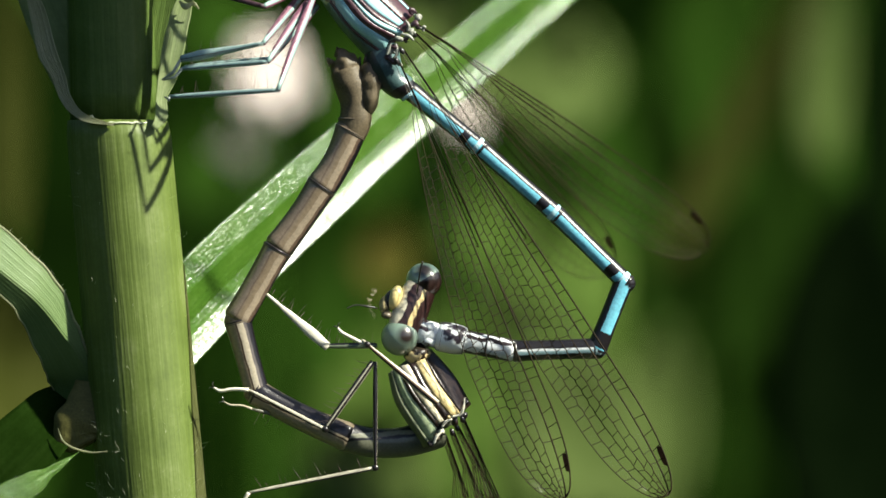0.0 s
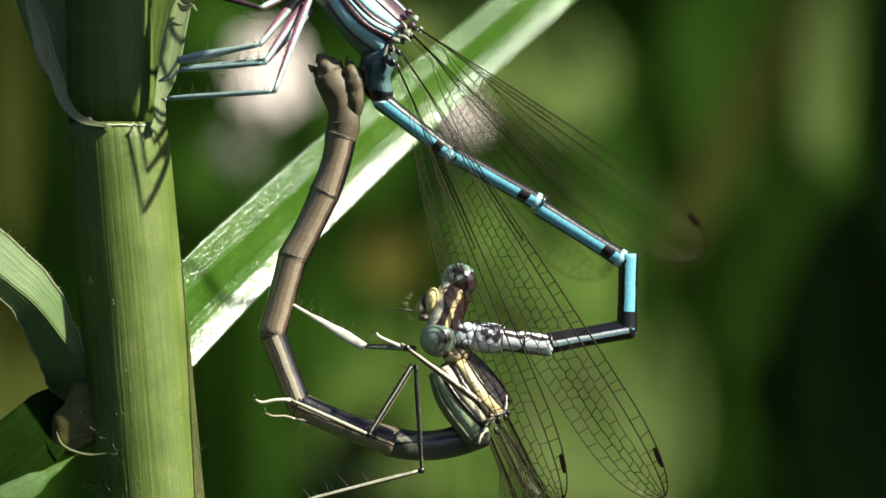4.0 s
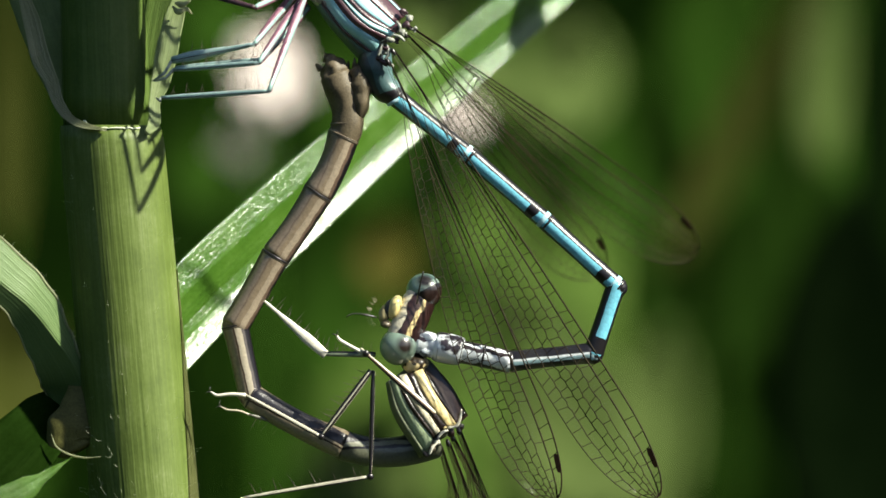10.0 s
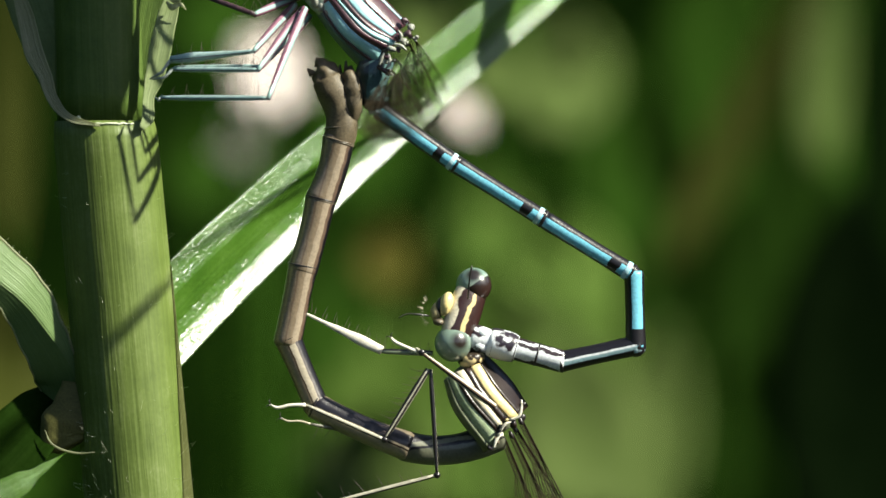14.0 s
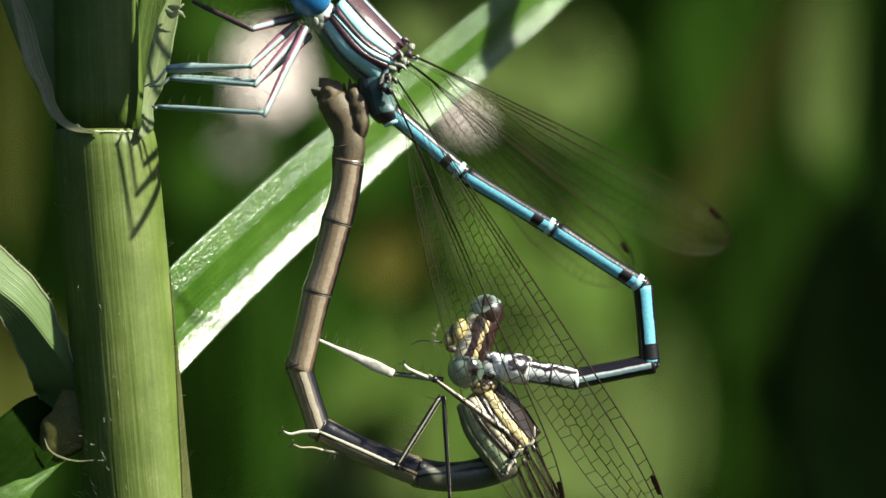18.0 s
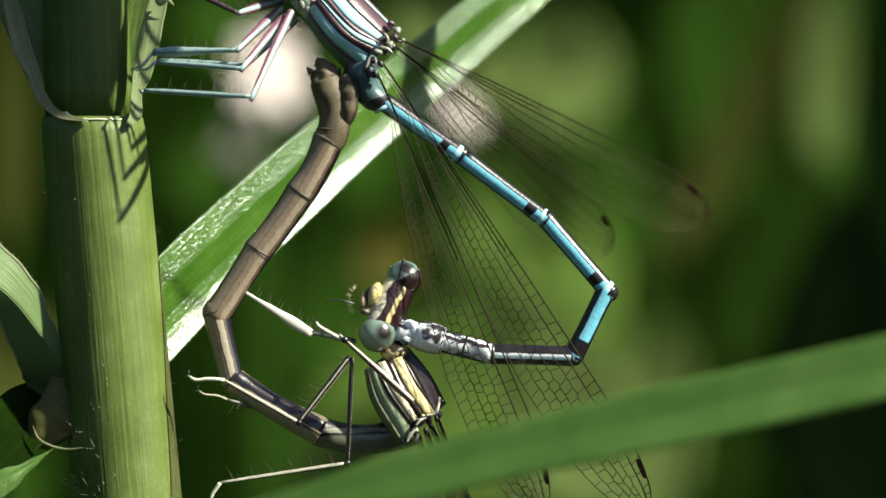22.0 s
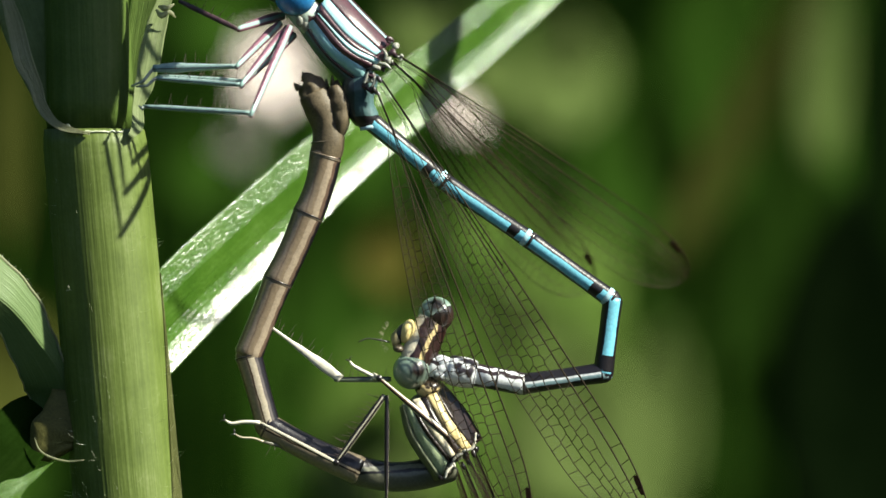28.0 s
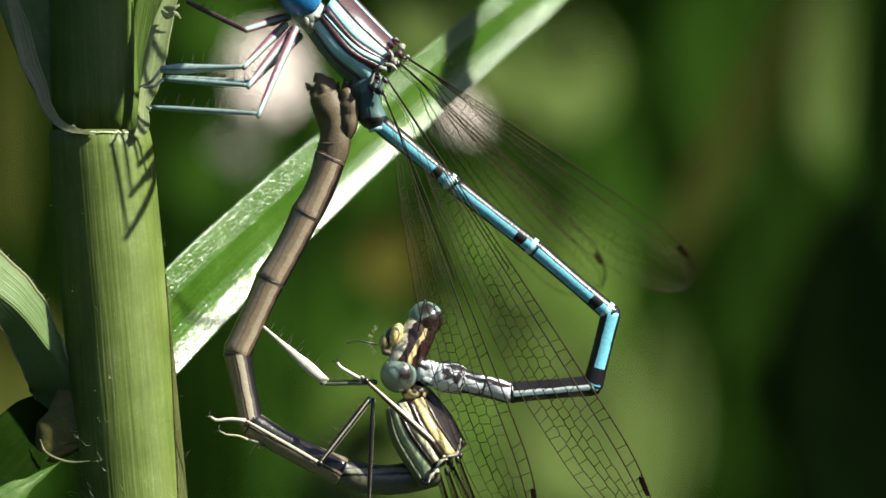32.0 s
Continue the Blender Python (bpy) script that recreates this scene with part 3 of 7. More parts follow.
def build_reed():
    rng = random.Random(3)
    # culm below the node: from the ground to the collar
    low = g(268, 882)
    top = g(208, 214)
    d = (top - low)
    foot = low - d * ((low.z + 500) / d.z)
    foot.x = low.x + 10
    pts = [foot, foot * 0.6 + low * 0.4] + [low + d * (i / 24) for i in range(-4, 25)]
    rad = [3.2, 3.0] + [2.66 - 0.10 * max(i, 0) / 24 for i in range(-4, 25)]
    rad[-1] -= 0.10
    culm = part("culm", uv_tube(pts, rad, 192, 0.003, 64), mat_culm, reed, "pale green ribbed culm")
    # leaf sheaths wrapped round the culm: their margins stand proud of it
    def wrap(t0, t1, over, f0, f1, taper=0.0):
        """A shell round the culm between two angles (-90 faces the lens) and two heights; taper: degrees by which it narrows upwards."""
        bm = bmesh.new()
        layer = bm.loops.layers.uv.new("UVMap")
        rows, n = [], 36
        for i in range(49):
            f = f0 + (f1 - f0) * i / 48
            a0 = t0 + taper * max(0.0, i / 48) ** 1.5 + 1.2 * noise.noise((f * 5, over * 9, 0))
            ring = []
            for j in range(n + 1):
                t = radians(a0 + (t1 - a0) * j / n)
                lift = over * min(1.0, 0.75 + j * 0.25)
                r = 2.66 - 0.10 * max(f, 0) + lift + 0.008 * math.sin(t * 52)
                ring.append(bm.verts.new(low + d * f + Vector((r * math.cos(t), r * math.sin(t), 0))))
            rows.append(ring)
        for i in range(48):
            for j in range(n):
                q = bm.faces.new((rows[i][j], rows[i][j + 1], rows[i + 1][j + 1], rows[i + 1][j]))
                for l, c in zip(q.loops, ((i, j), (i, j + 1), (i + 1, j + 1), (i + 1, j))):
                    l[layer].uv = (c[0] / 16, c[1] / n * 0.45)
        bmesh.ops.solidify(bm, geom=bm.faces[:], thickness=over * 0.9)
        return bm
    part("sheath", wrap(-40, 70, 0.05, -0.35, 0.62, 36), mat_old_sheath, reed, "olive-brown margin of an older sheath")
    # upper culm inside the open sheath, whose shade is put into its darker colour
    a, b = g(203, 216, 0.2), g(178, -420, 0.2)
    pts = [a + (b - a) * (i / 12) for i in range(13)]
    part("upper_culm", uv_tube(pts, [2.18 - 0.02 * i for i in range(13)], 96, 0.006, 24), mat_inner, reed, "green upper culm, darkened for the sheath's shade")
    # mouth of the leaf sheath: a dull flange on one side, a pale one on the other, and the back between them
    for pts, ws, nrm, mat, lab in (
            ([g(200, 221, -2.7), g(146, 207, -2.35), g(117, 175, -1.8), g(103, 133, -1.5), g(84, 93, -1.3), g(70, 33, -1.2), g(55, -17, -1.2), g(42, -80, -1.2)],
             [0.12, 0.38, 0.55, 0.70, 0.95, 0.85, 0.60, 0.5], (-0.12, -1, 0.2), mat_sheath, "dull green flange of the sheath's mouth"),
            ([g(272, 226, -2.3), g(285, 208, -2.0), g(286, 173, -1.7), g(297, 133, -1.5), g(307, 83, -1.4), g(318, 33, -1.3), g(333, -17, -1.2), g(352, -80, -1.2)],
             [0.30, 0.62, 0.55, 0.95, 1.12, 1.0, 0.72, 0.7], (0.25, -1, 0.15), mat_flange, "pale green flange of the sheath's mouth"),
            ([g(196, 214, 0.6), g(168, 160, 0.7), g(140, 80, 0.8), g(112, 0, 0.9), g(88, -80, 1.0)],
             [1.6, 3.4, 4.0, 4.2, 4.4], (-0.3, -1, 0.1), mat_flange, "shaded inside of the sheath"),
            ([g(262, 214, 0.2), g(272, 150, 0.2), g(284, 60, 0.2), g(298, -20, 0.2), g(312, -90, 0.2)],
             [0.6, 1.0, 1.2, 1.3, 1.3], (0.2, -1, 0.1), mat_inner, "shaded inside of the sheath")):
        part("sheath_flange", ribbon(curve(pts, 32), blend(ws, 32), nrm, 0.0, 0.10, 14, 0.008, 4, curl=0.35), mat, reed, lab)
    # whitish ligule with a ragged edge
    for pts in ([g(318, 2, -1.7), g(328, 12, -1.9), g(342, 6, -1.8), g(352, 16, -1.6)], [g(322, -4, -1.8), g(336, -1, -1.9), g(350, -8, -1.8)]):
        part("ligule", tube(curve(pts, 12), blend([0.06, 0.16, 0.10, 0.04], 12), 8, 0.5), mat_sheath, reed, "whitish ragged ligule")
    # collar where the sheath leaves the node
    bm = bmesh.new()
    pts = []
    for j in range(33):
        t = radians(-118 + 66 * j / 32)
        pts.append(g(208, 216) + Vector((2.52 * math.cos(t), 2.52 * math.sin(t), 0.10 * noise.noise((j * 0.45, 0, 0)) + 0.35 * max(0, 1 - j / 6) - 0.1)))
    tube(pts, [0.035 + 0.05 * abs(noise.noise((j * 0.5, 3, 0))) for j in range(33)], 8, 1, bm)
    part("collar", bm, mat_hair, reed, "whitish membranous collar edge")
    # diagonal blade, behind the culm and the insects
    mid = [g(150, 760, 3.0), g(340, 545, 8.2), g(520, 372, 12.9), g(700, 212, 17.4), g(840, 92, 20.8), g(950, 0, 23.4), g(1120, -145, 27), g(1500, -420, 34)]
    sp = curve(mid, 60)
    ws = blend([3.9, 4.1, 3.8, 3.3, 3.0, 2.75, 2.3, 0.4], 60)
    bm = ribbon(sp, ws, (0.441, -0.807, 0.394), 0.0, 0.16, 96, 0.006, 17, 0.5,
                slopes=((0.0, 0.25, 0.0), (0.25, 0.40, 0.55), (0.40, 0.44, 1.2), (0.44, 0.68, 0.95), (0.68, 0.98, 0.50), (0.98, 1.0, 0.0)))
    part("leaf_blade", bm, mat_blade, reed, "glossy green grass blade with white sheen")
    # broad leaf at the foot of the view
    crease = curve([g(168, 778, 0.2), g(166, 722, 0.0), g(160, 672, -0.6), g(142, 632, -1.1), g(114, 593, -1.6), g(74, 543, -2.1), g(34, 508, -2.5), g(-60, 440, -3), g(-240, 350, -2)], 48)
    lit = blend([0.04, 0.05, 0.12, 0.45, 0.85, 1.40, 1.70, 1.95, 0.6], 48)
    dim = blend([1.2, 1.75, 1.95, 1.75, 1.5, 1.15, 0.85, 0.6, 0.3], 48)
    def rim_of(spine, widths, normal, sgn, tilt):
        out = []
        for i, p in enumerate(spine):
            d = (spine[min(i + 1, len(spine) - 1)] - spine[max(i - 1, 0)]).normalized()
            side = Vector(normal).normalized().cross(d).normalized()
            out.append(p + (side * sgn + d.cross(side).normalized() * sgn * tilt) * widths[i])
        return out
    bm = ribbon(crease, lit, (0.35, -1, 0.3), 0.0, 0.14, 16, 0.004, 5, 1.0)
    part("leaf_half", bm, mat_leaf, reed, "sunlit upper half of a broad leaf")
    bm = ribbon(crease, dim, (0.1, -1, 0.15), 0.0, 0.14, 16, 0.004, 5, 0.0, (-0.55, -0.55))
    part("leaf_half", bm, mat_leaf, reed, "shaded lower half of a broad leaf")
    edge = rim_of(crease, dim, (0.1, -1, 0.15), 1, -0.55)
    part("leaf_margin", tube(edge, blend([0.03, 0.035, 0.04, 0.035, 0.03], 48), 8), mat_sheath, reed, "pale thickened margin of the broad leaf")
    edge = rim_of(crease, lit, (0.35, -1, 0.3), -1, 0)
    part("leaf_margin", tube(edge, blend([0.02, 0.05, 0.07, 0.06, 0.05], 48), 8), mat_sheath, reed, "whitish margin of the broad leaf")
    bm = bmesh.new()
    for i in range(70):
        p = edge[8 + int(rng.random() * 36)]
        o = Vector((rng.uniform(0.3, 1.0), -0.3, rng.uniform(0.2, 1.2))).normalized()
        tube([p, p + o * rng.uniform(0.10, 0.32)], [0.007, 0.002], 3, 1, bm, False)
    tagged(part("hair_fringe", bm, mat_hair, reed, "fine pale bristles on the leaf margin"), kind="stuff")
    sp = curve([g(156, 676, -0.6), g(150, 715, -0.9), g(142, 748, -1.0), g(140, 772, -1.0), g(148, 790, -1.2)], 24)
    bm = tube(sp, blend([0.65, 0.95, 1.35, 1.32, 0.8], 24), 28, 0.34)
    for v in bm.verts:
        v.co += Vector((1, 0.4, 0.6)) * 0.16 * noise.noise(v.co * 0.9)
    part("leaf_joint", bm, mottled("brown_joint", (0.045, 0.046, 0.012), (0.125, 0.12, 0.036), 0.65, 0.6, spec=0.2), reed, "swollen brownish leaf joint")
    rim = curve([g(103, 760, -1.5), g(112, 781, -1.8), g(132, 794, -2.1), g(162, 801, -2.3), g(190, 799, -2.6)], 20)
    part("joint_rim", tube(rim, blend([0.015, 0.04, 0.05, 0.04, 0.015], 20), 8), mat_sheath, reed, "pale rim of the leaf joint")
    # lower leaf in the deep far-leaf colour, which paints in its shade
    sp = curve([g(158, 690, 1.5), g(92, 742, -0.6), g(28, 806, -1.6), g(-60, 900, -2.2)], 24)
    part("leaf", ribbon(sp, blend([2.0, 3.2, 3.6, 2.8], 24), (-0.26, -1, 0.0), 0.1, 0.15, 16, 0.008, 6), mat_bg[1], reed, "lower leaf, shade put into its dark colour")
    sp = curve([g(140, 800, -2.0), g(92, 833, -3.5), g(58, 855, -4.5), g(10, 884, -5), g(-70, 940, -5.5)], 24)
    part("leaf", ribbon(sp, blend([0.04, 0.5, 1.15, 1.5, 1.4], 24), (0.441, -0.807, 0.394), 0.0, 0.12, 16, 0.003, 5), mat_blade, reed, "sunlit narrow leaf with sheen")
    # leaf added above the view, arching over the sheath to shade the upper culm
    sp = curve([g(165, -760, 0), g(330, -900, -4), g(540, -800, -6), g(584, -605, -6.9), g(598, -385, -6.9), g(594, -235, -6.5), g(596, -125, -6.3)], 44)
    part("leaf", ribbon(sp, blend([3.0, 4.2, 4.3, 4.2, 4.0, 3.0, 0.7], 44), (0.71, -0.30, 0.635), 0.1, 0.15, 16), mat_leaf, reed, "arching leaf added out of view to shade the upper culm")
    # fine hairs along the culm
    bm = bmesh.new()
    for i in range(130):
        f = rng.random() ** 2.2
        t = radians(rng.uniform(-175, -5))
        c = low + d * (f * 0.95 - 0.02) + Vector((2.6 * math.cos(t), 2.6 * math.sin(t), 0))
        o = Vector((math.cos(t), math.sin(t), rng.uniform(-0.2, 1.2))).normalized()
        ln = rng.uniform(0.18, 0.55) * (1.5 if f < 0.35 else 0.8)
        tube([c, c + o * ln * 0.5, c + o * ln + Vector((rng.uniform(-.1, .1), 0, 0.06))], [0.0045, 0.004, 0.0015], 3, 1, bm, False)
    tagged(part("hair_fringe", bm, mat_hair, reed, "fine white hairs on the culm"), kind="stuff")


build_reed()


# ---------------------------------------------------------------- insect parts
def spines(bm_points, length, lean, rng, bm, r=0.016):
    for p in bm_points:
        o = Vector((lean[0] + rng.uniform(-.25, .25), lean[1] + rng.uniform(-.3, .3), lean[2] + rng.uniform(-.15, .15))).normalized()
        ln = length * rng.uniform(0.7, 1.15)
        tube([p, p + o * ln * 0.6, p + o * ln], [r, r * 0.7, r * 0.2], 4, 1, bm, False)


def segment(name, length, r0, r1, material, parent, label="", ring=None, ring_mat=None, waist=0.92, flat=0.95, pale=0.0, pale_mat=None, bow=0.0, wide=0.12):
    """One abdomen segment along its own x, a little waisted and bowed, with a ring at its far end."""
    n = 24
    def rise(x):
        f = min(1.0, max(0.0, x / length))
        return bow * 4 * f * (1 - f)
    pts = [(-0.12 + (length + 0.24) * i / n, 0, rise(-0.12 + (length + 0.24) * i / n)) for i in range(n + 1)]
    rad = []
    for i in range(n + 1):
        f = i / n
        r = r0 + (r1 - r0) * f
        r *= waist + (1 - waist) * (2 * f - 1) ** 2
        if f == 0 or f == 1:
            r *= 0.9
        rad.append(r)
    ob = part(name, tube(pts, rad, 32, flat), material, parent, label)
    if ring:
        n = 6
        bm = tube([(length - ring * 0.5 + ring * i / n, 0, 0) for i in range(n + 1)],
                  [r1 * (0.95 + 0.10 * math.sin(math.pi * i / n)) for i in range(n + 1)], 32, flat)
        part("joint_ring", bm, ring_mat or mat_black, ob, "dark ring between segments")
    if pale:
        bm = tube([(length - pale - wide + wide / 4 * i, 0, rise(length - pale - 0.15)) for i in range(5)], [r1 * w for w in (0.96, 1.0, 1.01, 1.0, 0.96)], 32, flat)
        part("pale_band", bm, pale_mat or mat_seam, ob, "narrow pale band before the joint")
    return ob


def wing(name, parent, length, width, label, seed, vein=0.028, dense=1.0, folded=False, fade=0.0):
    """A stalked net-veined wing along its own x; its hind edge towards -z."""
    rng = random.Random(seed)
    root = part(name, ball((0, 0, 0), (0.22, 0.11, 0.11), 12, 8), mat_black, parent, label)

    def round_end(s):
        return math.sqrt(max(0.0, 1 - max(0.0, (s - 0.80) / 0.20) ** 2))

    def front(s):
        return width * (0.04 + 0.10 * math.sin(min(s * 1.4, 1) * math.pi / 2)) - width * 0.40 * (1 - round_end(s))

    def hind(s):
        f = max(0.0, min(1.0, (s - 0.10) / 0.56))
        b = 0.04 + 0.82 * f ** 0.85 * (1.25 - 0.25 * f)
        return -width * b * round_end(s) - width * 0.26 * (1 - round_end(s))

    def at(s, q):
        f, h = front(s), hind(s)
        z = f + (h - f) * q
        return Vector((s * length, 0.10 * math.sin(q * 11) * (0.3 + s) - 0.25 * math.sin(s * 2.2), z))

    def spread(s0, s1, n):
        """Stations along the wing, close together round its tip."""
        a, b = s0 ** 1.0, s1
        out = [a + (b - a) * t / n for t in range(n + 1)]
        return [q if q < 0.8 else 0.8 + 0.2 * math.sin((q - 0.8) / 0.2 * math.pi / 2) for q in out]
    # membrane
    bm = bmesh.new()
    m = 8
    vs = [[bm.verts.new(at(q, j / m)) for j in range(m + 1)] for q in spread(0.0, 0.93, 48)]
    for i in range(48):
        for j in range(m):
            bm.faces.new((vs[i][j], vs[i][j + 1], vs[i + 1][j + 1], vs[i + 1][j]))
    ob = part("membrane", bm, mat_membrane, root, "clear glassy wing membrane")
    ob.visible_shadow = False
    # long veins; those of the hind half run in zigzags between the cross veins
    bm = bmesh.new()
    longs = [0.0, 0.09, 0.20, 0.35, 0.50, 0.66, 0.83, 1.0]
    starts = [0.0] * 8 if folded else [0.0, 0.0, 0.0, 0.12, 0.22, 0.03, 0.17, 0.0]
    parents = (0, 1, 2, 2, 3, 5, 7, 7)
    knots = int(70 * dense)

    def line(i, s):
        """How far across the wing the long vein i runs at s; branches leave their parent vein."""
        q = longs[i] + (0.02 * math.sin(s * 5 + longs[i] * 9) if 0 < i < 7 else 0)
        if folded or parents[i] == i:
            return q
        f = min(1.0, max(0.0, s - starts[i]) / 0.16)
        f = f * f * (3 - 2 * f)
        return line(parents[i], s) * (1 - f) + q * f

    wave = {}
    for i in range(8):
        for n in range(knots + 1):
            wave[i, n] = rng.uniform(-0.006, 0.016) * (-1) ** (n + i) if 2 < i < 7 else 0.0

    def place_at(i, n):
        w = 0.20 + 0.785 * n / knots
        w = w if w < 0.8 else 0.8 + 0.2 * math.sin((w - 0.8) / 0.2 * math.pi / 2)
        grow = min(1.0, max(0.0, w - starts[i] - 0.10) / 0.15)
        return w, line(i, w) + wave[i, n] * grow

    def tip_rim(w):
        return fade * 1.15 * min(1.0, max(0.0, w - 0.86) / 0.06)
    for i in range(8):
        s0 = starts[i]
        last = knots if i != 1 else int(knots * 0.3)
        stations = [(w, line(i, w)) for w in [s0 + (0.20 - s0) * t / 8 for t in range(8)]] if s0 < 0.18 else []
        stations += [place_at(i, n) for n in range(last + 1) if place_at(i, n)[0] >= s0]
        if i in (0, 7):
            stations += [(w, line(i, w)) for w in (0.992, 0.997, 0.9995, 1.0)]
        way = [at(w, q) for w, q in stations]
        rad = [vein * (1.3 if i in (0, 2) else 1.0 if i == 1 else 0.8) * (0.45 + 0.55 * min(1.0, w / 0.4)) * (1 - fade * w + (tip_rim(w) if i in (0, 7) else 0)) for w, q in stations]
        tube(way, rad, 4, 1, bm, False)
    # cross veins, where neighbouring long veins come nearest to each other
    for i in range(7):
        for n in range(knots):
            if (n + i) % 2 or (i < 3 and rng.random() < 0.25):
                continue
            w, q = place_at(i, n)
            if w < starts[i] or (i == 1 and n > knots * 0.3):
                continue
            j = next(x for x in range(i + 1, 8) if starts[x] < w and not (x == 1 and n > knots * 0.3))
            a, b = at(w, q), at(min(place_at(j, n)[0] + rng.uniform(-.007, .008), 1), place_at(j, n)[1])
            if (b - a).length > 0.10:
                tube([a, b], vein * 0.66 * (1 - fade * w + 0.4 * tip_rim(w)), 4, 1, bm, False)
    tagged(part("vein_net", bm, mat_vein, root, "fine dark brown net of veins"), kind="stuff")
    # wing mark: a small lengthened cell on the front edge
    bm = bmesh.new()
    rim = [(0.912, 0.02), (0.920, 0.005), (0.943, 0.005), (0.951, 0.02), (0.949, 0.085), (0.940, 0.105), (0.919, 0.105), (0.909, 0.085)]
    two = [[bm.verts.new(at(a, b) + Vector((0, y, 0))) for a, b in rim] for y in (-0.035, 0.035)]
    bm.faces.new(two[0])
    bm.faces.new(two[1][::-1])
    for n in range(8):
        bm.faces.new((two[0][n], two[1][n], two[1][(n + 1) % 8], two[0][(n + 1) % 8]))
    part("wing_mark", bm, mat_stigma, root, "small reddish-brown wing mark", smooth=False)
    return root


def leg_bar(name, a, b, r0, r1, mat, parent, label="", flat=0.8, spine=0, lean=(0, 0, 1), bend=0.0, seed=1):
    """A leg joint piece along its own x, from 0 to its length, with a dark seam and spines."""
    L = (Vector(b) - Vector(a)).length if not isinstance(a, (int, float)) else b - a
    n = 14
    pts = [(L * i / n, 0, bend * math.sin(math.pi * i / n)) for i in range(n + 1)]
    rad = blend([r0 * 0.8, r0, (r0 + r1) / 2, r1, r1 * 0.7], n)
    ob = part(name, tube(pts, rad, 14, flat), mat, parent, label)
    if spine:
        rng = random.Random(seed)
        bm = bmesh.new()
        spines([Vector((L * (i + 0.7) / (spine + 0.4), 0, lean[2] * r0 * 0.7)) for i in range(spine)], 0.7, lean, rng, bm)
        spines([Vector((L * (i + 0.4) / (spine + 0.4), 0, lean[2] * r0 * 0.7)) for i in range(spine)], 0.45, (lean[0], 0.9, lean[2]), rng, bm)
        tagged(part("leg_fringe", bm, mat_spine, ob, "row of stiff dark spines"), kind="stuff")
    return ob


def plate(name, first, second, material, parent, label="", bulge=0.1, deep=0.9):
    """A curved body plate between two lengthwise lines, thick towards the inside of the body."""
    n, m = 14, 5
    one, two = curve(first, n), curve(second, n)
    bm = bmesh.new()
    outer, inner = [], []
    for p, q in zip(one, two):
        outer.append([bm.verts.new(p.lerp(q, j / m) + Vector((0, -bulge * math.sin(math.pi * j / m), 0))) for j in range(m + 1)])
        inner.append([bm.verts.new(p.lerp(q, j / m) + Vector((0, deep, 0))) for j in range(m + 1)])
    for i in range(n):
        for j in range(m):
            bm.faces.new((outer[i][j], outer[i][j + 1], outer[i + 1][j + 1], outer[i + 1][j]))
            bm.faces.new((inner[i][j], inner[i + 1][j], inner[i + 1][j + 1], inner[i][j + 1]))
        for j in (0, m):
            bm.faces.new((outer[i][j], outer[i + 1][j], inner[i + 1][j], inner[i][j]))
    for i in (0, n):
        for j in range(m):
            bm.faces.new((outer[i][j], inner[i][j], inner[i][j + 1], outer[i][j + 1]))
    return part(name, bm, material, parent, label)


def lumpy(ob, amount, scale):
    """Uneven relief on a finished part."""
    for v in ob.data.vertices:
        v.co += v.normal * amount * MM * noise.noise(v.co / MM * scale)
    return ob


def place(ob, a, b):
    """Set a bar so that its x runs from a to b in its parent's mm."""
    d = Vector(b) - Vector(a)
    q = d.to_track_quat("X", "Z")
    ob.matrix_basis = Matrix.LocRotScale(Vector(a) * MM, q, None)
    return ob


# ---------------------------------------------------------------- male
MO = g(700, 70)
male = thing("damselfly", MO, "pale blue and black male damselfly clinging to the reed", "damselfly", group="mating damselflies")


def mg(u, v, y=0.0):
    return g(u, v, y) - MO


